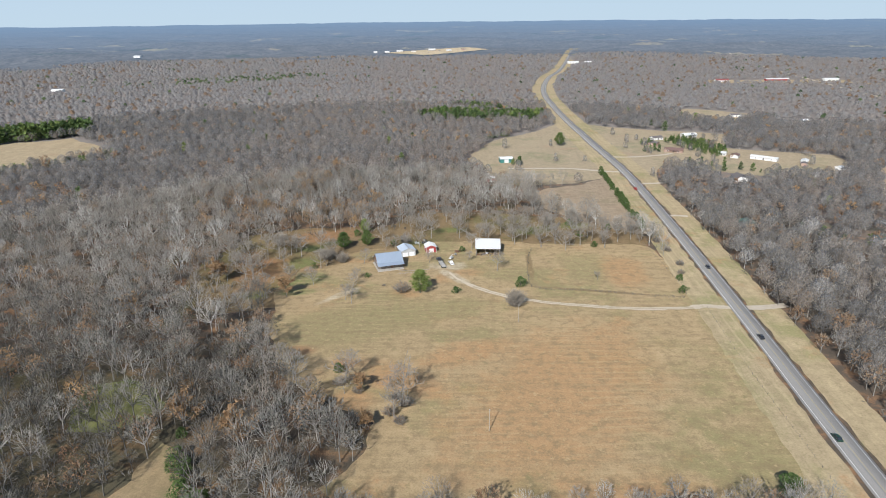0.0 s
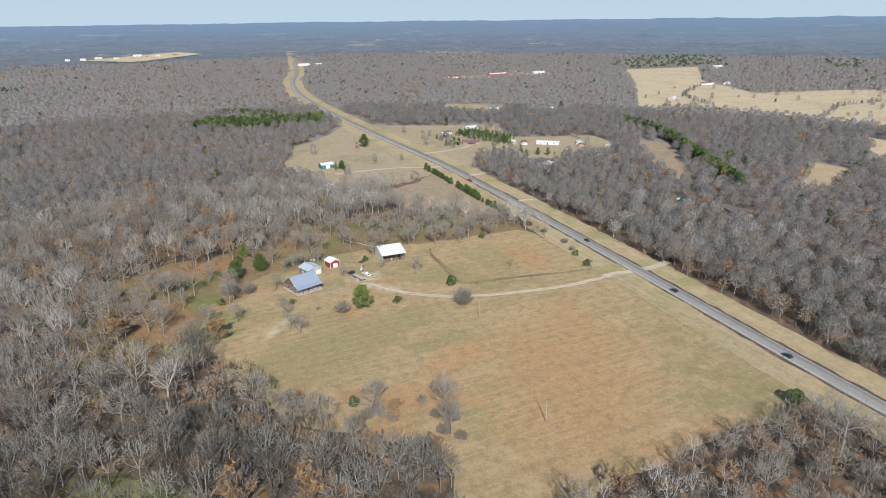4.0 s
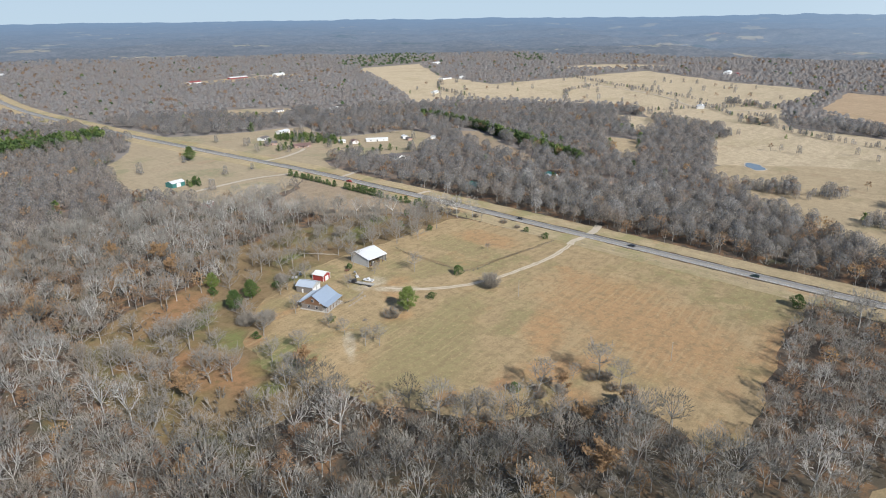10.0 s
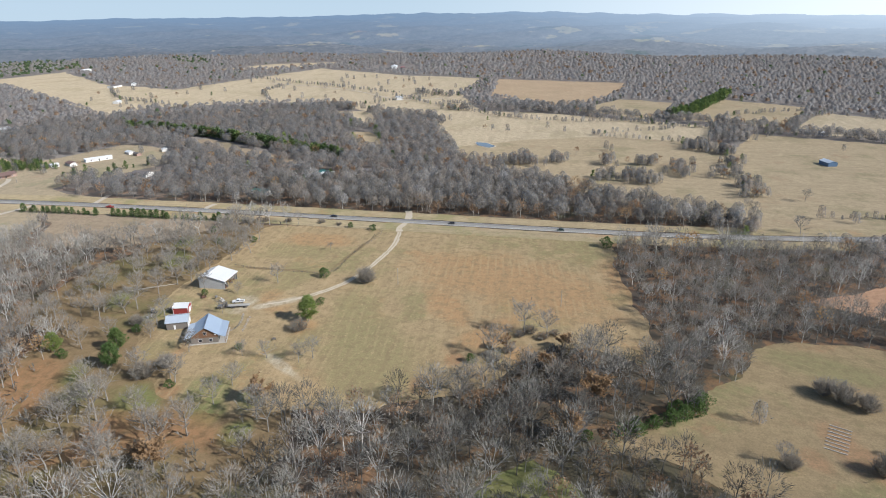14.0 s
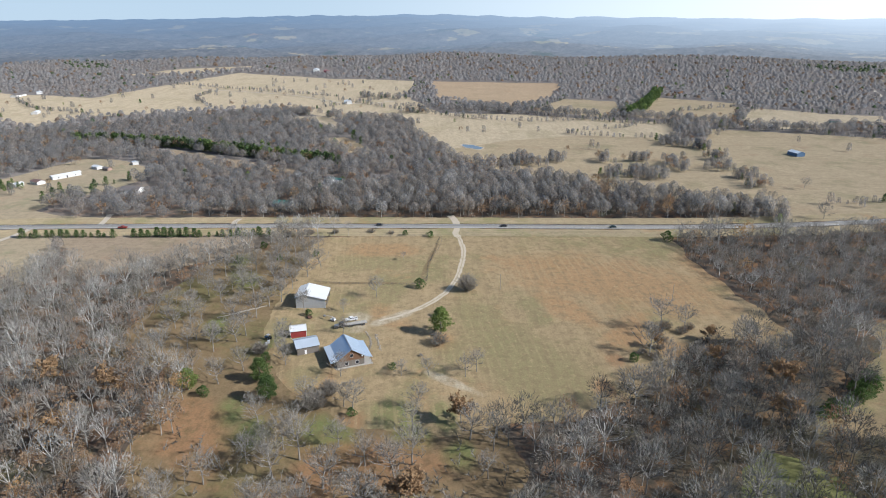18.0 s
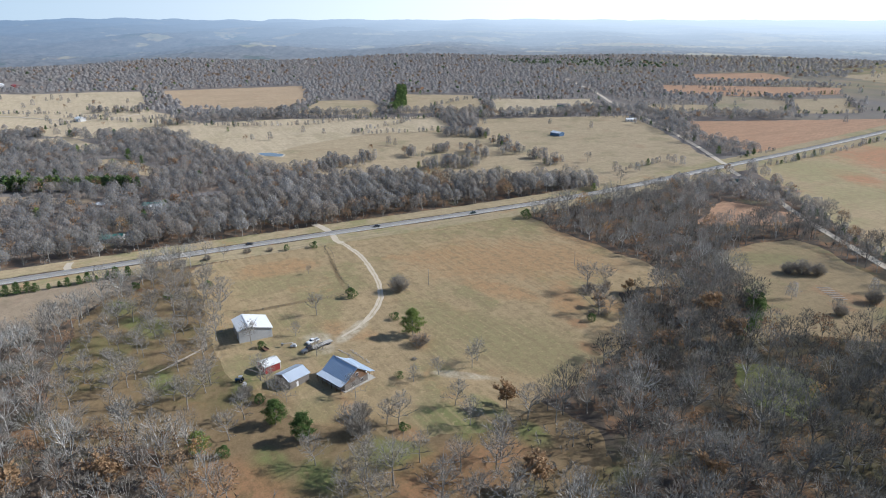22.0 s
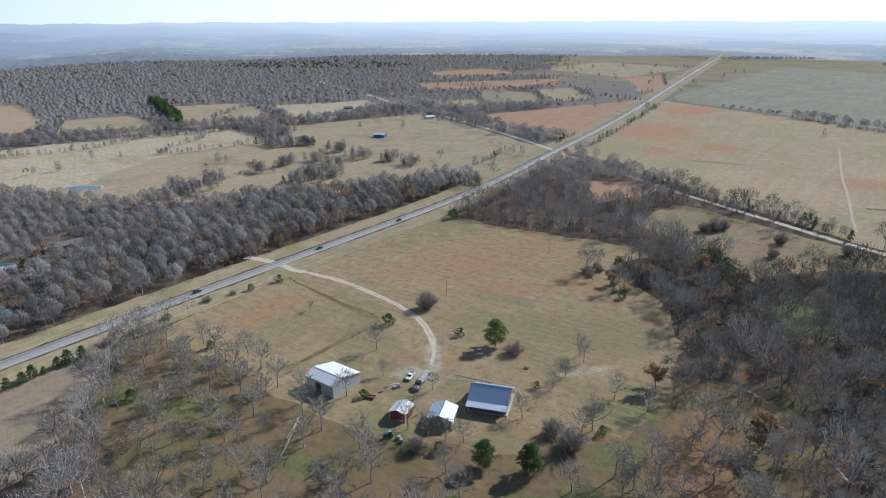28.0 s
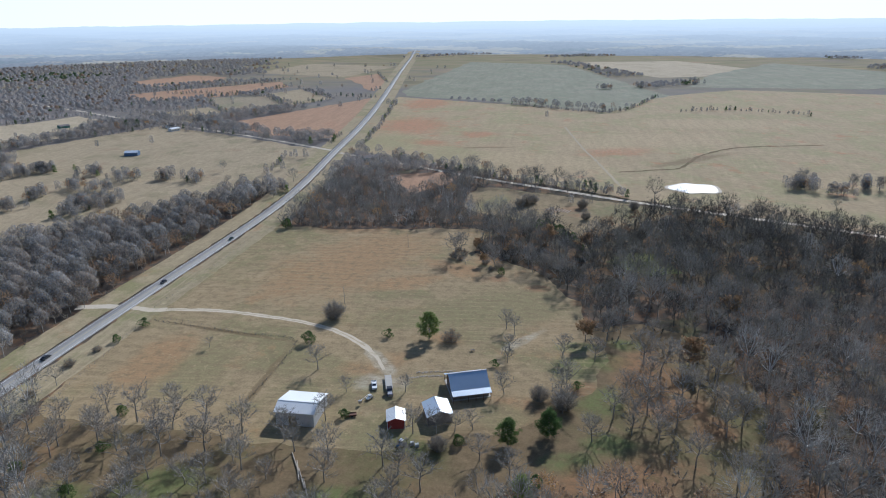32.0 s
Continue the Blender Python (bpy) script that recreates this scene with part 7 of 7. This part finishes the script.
def flatbed():
    e = thing("flatbed_truck", pose(-22.3, 350.5, 0.06, 0, 0, 107), "dark rollback truck with a pale flatbed parked on grass", "truck")
    part("chassis", box(-7.5, 2.3, -0.45, 0.45, 0.55, 0.8), dark_paint, e)
    part("deck", box(-11.5, -1.2, -1.25, 1.25, 0.98, 1.12, bevel=0.02), steel, e, "pale steel deck")
    for k in range(9):
        part("plank", box(-11.4 + k * 1.12, -10.4 + k * 1.12, -1.2, 1.2, 1.125, 1.16), concrete, e)
    for s in (-1, 1):
        part("rail", box(-11.5, -1.2, s * 1.25 - 0.05, s * 1.25 + 0.05, 1.1, 1.24), steel, e)
    part("hood", profile([(1.2, 0.7), (3.4, 0.7), (3.45, 1.35), (3.2, 1.55), (1.2, 1.75)], -0.95, 0.95, 0.12), steel, e)
    cab = part("cab", profile([(-1.0, 0.8), (1.3, 0.8), (1.3, 1.7), (0.85, 2.55), (-0.9, 2.6), (-1.0, 2.4)], -1.08, 1.08, 0.1), dark_paint, e)
    part("windscreen", slab([(1.29, -0.85, 1.8), (1.29, 0.85, 1.8), (0.93, 0.8, 2.45), (0.93, -0.8, 2.45)], 0.03), glass_mat, cab)
    part("grille", box(3.4, 3.5, -0.5, 0.5, 0.85, 1.4), steel, e)
    part("bumper", box(3.4, 3.6, -1.1, 1.1, 0.5, 0.75, bevel=0.03), steel, e)
    for s in (-1, 1):
        part("fender", box(1.9, 3.1, s * 0.98 - 0.2, s * 0.98 + 0.2, 0.95, 1.2, bevel=0.08), dark_paint, e)
        for xx in (-10.0, -9.0, -4.3, -3.2, 2.5):
            wheel(e, xx, s * 0.98, 0.5, 0.5, 0.3)


pickup(-15.4, 347.0, 108, white_paint, "white pickup truck parked beside a flatbed")
flatbed()
car(123.2, 262, 91, dark_paint, "dark car driving on the highway")
car(127.0, 345, -91, dark_paint, "dark car driving on the highway")
car(119.7, 190, 92, surface("dark_green_car_paint", (0.02, 0.05, 0.035), (0.025, 0.06, 0.04), 1, 0.3, spec=0.5), "dark green car driving on the highway")
pickup(124.5, 515, 90, red_wall, "red pickup truck on the highway", 0.285)


def tractor(x, y, turn):
    e = thing("tractor", pose(x, y, 0.05, 0, 0, turn), "blue farm tractor with a canopy parked behind the shed", "tractor")
    paint = surface("blue_tractor_paint", (0.05, 0.14, 0.27), (0.04, 0.11, 0.22), 1, 0.4)
    part("hood", box(0.1, 1.9, -0.35, 0.35, 0.7, 1.35, bevel=0.06), paint, e)
    part("seat_deck", box(-0.9, 0.2, -0.55, 0.55, 0.7, 1.0, bevel=0.05), paint, e)
    part("seat", box(-0.7, -0.2, -0.25, 0.25, 1.0, 1.3, bevel=0.05), dark_paint, e)
    part("canopy", box(-1.0, 0.5, -0.7, 0.7, 2.35, 2.45, bevel=0.03), white_paint, e, "white sun canopy")
    for s in (-1, 1):
        part("canopy_post", rod((-0.8, s * 0.6, 0.95), (-0.8, s * 0.6, 2.38), 0.035), dark_paint, e)
        wheel(e, -0.6, s * 0.8, 0.75, 0.75, 0.4)
        wheel(e, 1.5, s * 0.6, 0.4, 0.4, 0.25)
    part("steering_wheel", rod((0.0, 0, 1.5), (0.03, 0, 1.53), 0.2), dark_paint, e)
    part("exhaust", rod((1.2, 0.2, 1.3), (1.2, 0.2, 2.0), 0.04), steel, e)


tractor(-33.5, 381.4, 60)


def white_loader():
    e = thing("boom_lift", pose(-15.7, 355.5, 0.05, 0, 0, 62), "small white towable boom lift on the grass", "machine")
    part("base", box(-1.3, 1.3, -0.7, 0.7, 0.45, 0.95, bevel=0.06), white_paint, e)
    part("engine_box", box(-1.0, 0.1, -0.6, 0.6, 0.95, 1.6, bevel=0.06), tarp_mat, e, "pale engine cover")
    part("mast", rod((0.2, 0, 0.95), (0.4, 0, 2.3), 0.14), white_paint, e)
    part("boom", rod((0.4, 0, 2.2), (4.6, 0, 1.7), 0.12, 0.09), white_paint, e)
    part("basket", box(4.4, 5.3, -0.5, 0.5, 0.9, 1.9, bevel=0.03), steel, e, "grey basket")
    for s in (-1, 1):
        wheel(e, -0.7, s * 0.75, 0.36, 0.36, 0.22)
        wheel(e, 0.8, s * 0.75, 0.36, 0.36, 0.22)
        part("outrigger", rod((-1.2, s * 0.6, 0.6), (-1.7, s * 1.4, 0.05), 0.05), steel, e)


white_loader()


def water_tank(x, y):
    e = thing("liquid_tote", pose(x, y, 0.05, 0, 0, 20), "pale plastic liquid tote in a steel cage", "tank")
    part("tank", box(-0.6, 0.6, -0.5, 0.5, 0.2, 1.3, bevel=0.08), tarp_mat, e)
    part("pallet", box(-0.65, 0.65, -0.55, 0.55, 0, 0.18), grey_wood, e)
    for k in range(5):
        xx = -0.62 + k * 0.31
        for yy in (-0.54, 0.54):
            part("cage_bar", rod((xx, yy, 0.15), (xx, yy, 1.34), 0.02, sides=5), steel, e)


water_tank(-37.1, 380.3)
water_tank(-38.8, 381.0)


def utility_trailer(x, y, turn):
    e = thing("utility_trailer", pose(x, y, 0.05, 0, 0, turn), "low rusty utility trailer on the grass", "trailer")
    part("bed", box(-1.9, 1.9, -0.9, 0.9, 0.5, 0.6), rust_mat_steel, e)
    for s in (-1, 1):
        part("side_rail", box(-1.9, 1.9, s * 0.9 - 0.03, s * 0.9 + 0.03, 0.6, 0.95), rust_mat_steel, e)
        wheel(e, -0.2, s * 1.02, 0.33, 0.33, 0.2)
    part("tongue", rod((1.9, 0, 0.5), (3.0, 0, 0.4), 0.05), rust_mat_steel, e)


utility_trailer(-12.2, 367.0, 20)


# ---- poles, fences, stones, timber ----
def utility_pole(x, y, tall, arm=True):
    e = thing("utility_pole", pose(x, y, 0, 0, 0, 17), "weathered wooden utility pole standing in the meadow", "utility pole", "utility poles")
    part("pole", rod((0, 0, -0.3), (0, 0, tall), 0.17, 0.12, 10), pole_wood, e)
    part("insulator", rod((0, 0, tall), (0, 0, tall + 0.22), 0.07, 0.05), tarp_mat, e)
    if arm:
        part("bracket", rod((0, 0, tall - 0.5), (0.35, 0, tall - 0.35), 0.04), steel, e)


for x, y, t in ((18.7, 274.3, 8.7), (4.3, 190.1, 8.5), (213, 700, 9), (250, 640, 9), (180, 640, 9)):
    utility_pole(x, y, t)


def fence(name, pts, step, label, rails=3):
    e = thing(name, pose(0, 0, 0), label, "fence")
    ln = curve_points(pts, step)
    post = None
    for p in ln:
        if post is None:
            bm = rod((0, 0, -0.1), (0, 0, 1.25), 0.06, 0.05, 6)
            o = part("post", bm, grey_wood, e)
            post = o.data
        else:
            o = new("post", post)
            o.parent = e
        o.location = (p[0], p[1], 0.05)
    for k in range(rails):
        bm = bmesh.new()
        for a, b in zip(ln, ln[1:]):
            rod((a[0], a[1], 0.45 + k * 0.35), (b[0], b[1], 0.45 + k * 0.35), 0.012, sides=3, bm=bm)
        part("wire", bm, grey_wood, e, "rusted wire")
    return e


fence("paddock_fence", [(101, 386), (104, 340), (101.8, 304.8), (57.4, 311.4), (30.1, 314.4), (27, 335), (29.5, 363.7), (32, 372)], 3.2, "wire fence on wooden posts round the paddock")
fence("roadside_fence", [(112, 420), (111.5, 470), (111, 520), (110, 570)], 4.0, "wire fence on wooden posts along the highway")
fence("south_fence", [(110, 292), (108, 240), (108, 170)], 5.0, "wire fence on posts beside the verge", 2)
weed_line = np.concatenate([curve_points([(101.8, 304.8), (57.4, 311.4), (30.1, 314.4), (27, 335)], 1.2), curve_points([(32, 372), (29.5, 363.7), (28, 348)], 1.5)])
weed_line = weed_line + rs.uniform(-0.5, 0.5, weed_line.shape)
scatter("fence_weeds", [shrub(880 + i, 0.9, 0.8, 8, 5, 0.06) for i in range(3)], rows_of(weed_line[:, 0], weed_line[:, 1], 0.7, 1.5, 3, 0.2), [bark_mat, bark_mat],
        "dry brown weeds grown along the paddock fence", "weeds")

stones = thing("stone_border", pose(0, 0, 0), "row of pale field stones bordering the house yard", "stone border")
R3 = random.Random(6)
for k in range(26):
    f = k / 25
    bm = bmesh.new()
    bmesh.ops.create_icosphere(bm, subdivisions=1, radius=R3.uniform(0.25, 0.5))
    for v in bm.verts:
        v.co *= R3.uniform(0.8, 1.2)
        v.co.z *= 0.6
    o = part("stone", bm, stone_mat, stones)
    o.location = (-29.7 + (-44.0 + 29.7) * f + R3.uniform(-0.5, 0.5), 334.6 + (331.2 - 334.6) * f + R3.uniform(-0.5, 0.5), 0.15)
path = thing("stone_walk", pose(0, 0, 0), "worn pale footpath of flat stones to the porch", "footpath")
for k in range(30):
    f = k / 29
    p = np.array([-44.5, 337]) * (1 - f) + np.array([-27, 339]) * f + np.array([math.sin(f * 3.1) * -1.5, -2.0 * math.sin(f * 3.1)])
    o = part("flat_stone", box(-0.45, 0.45, -0.35, 0.35, 0.0, 0.1, bevel=0.03), stone_mat, path)
    o.matrix_local = pose(p[0] + R3.uniform(-0.4, 0.4), p[1] + R3.uniform(-0.3, 0.3), 0.07, 0, 0, R3.uniform(0, 180))

for k in range(8):
    pile = thing("timber_stack", pose(-80.5 - k * 1.93, 96 + k * 0.93, 0.16, 0, 0, 63.5), "pale sawn timber laid out in rows on bare soil", "timber", "timber rows")
    for q in range(2):
        part("board", box(-3.5 + q * 0.2, 3.3 + q * 0.2, -0.2 + q * 0.21, -0.01 + q * 0.21, 0, 0.16 + 0.03 * q), concrete, pile)
brush = thing("brush_pile", pose(68, 398, 0), "heap of cut branches on the grass", "brush pile")
part("branches", (lambda b: [rod((R3.uniform(-1.5, 1.5), R3.uniform(-1.5, 1.5), R3.uniform(0.05, 0.5)), (R3.uniform(-1.8, 1.8), R3.uniform(-1.8, 1.8), R3.uniform(0.1, 0.9)), 0.05, 0.02, 4, b) for _ in range(40)] and b)(bmesh.new()), grey_wood, brush)
for k, (x, y, turn) in enumerate([(-9.5, 406, -62), (-6.5, 401.5, -60), (-4, 398, -66), (-1.5, 394, -58)]):
    log = thing("felled_log", pose(x, y, 0.1, 0, 0, turn), "long pale felled log lying on the grass", "log", "felled logs")
    part("stem", rod((-5, 0, 0.25), (5, 0, 0.22), 0.26, 0.17, 9), pole_wood, log)
    part("branch_stub", rod((1.5, 0, 0.25), (2.2, 0.5, 0.5), 0.07, 0.05, 6), pole_wood, log)
    part("branch_stub", rod((-1.2, 0, 0.25), (-0.7, -0.6, 0.4), 0.07, 0.05, 6), pole_wood, log)
bench = thing("garden_bench", pose(-49.5, 314, 0.05, 0, 0, 30), "weathered wooden picnic table on the lawn", "table")
part("tabletop", box(-0.9, 0.9, -0.4, 0.4, 0.7, 0.76), grey_wood, bench)
for s in (-1, 1):
    part("seat", box(-0.9, 0.9, s * 0.75 - 0.14, s * 0.75 + 0.14, 0.42, 0.47), grey_wood, bench)
    part("leg", box(s * 0.6 - 0.05, s * 0.6 + 0.05, -0.75, 0.75, 0.36, 0.42), grey_wood, bench)
    for q in (-1, 1):
        part("leg", rod((s * 0.6, q * 0.65, 0), (s * 0.6, q * 0.25, 0.7), 0.04), grey_wood, bench)
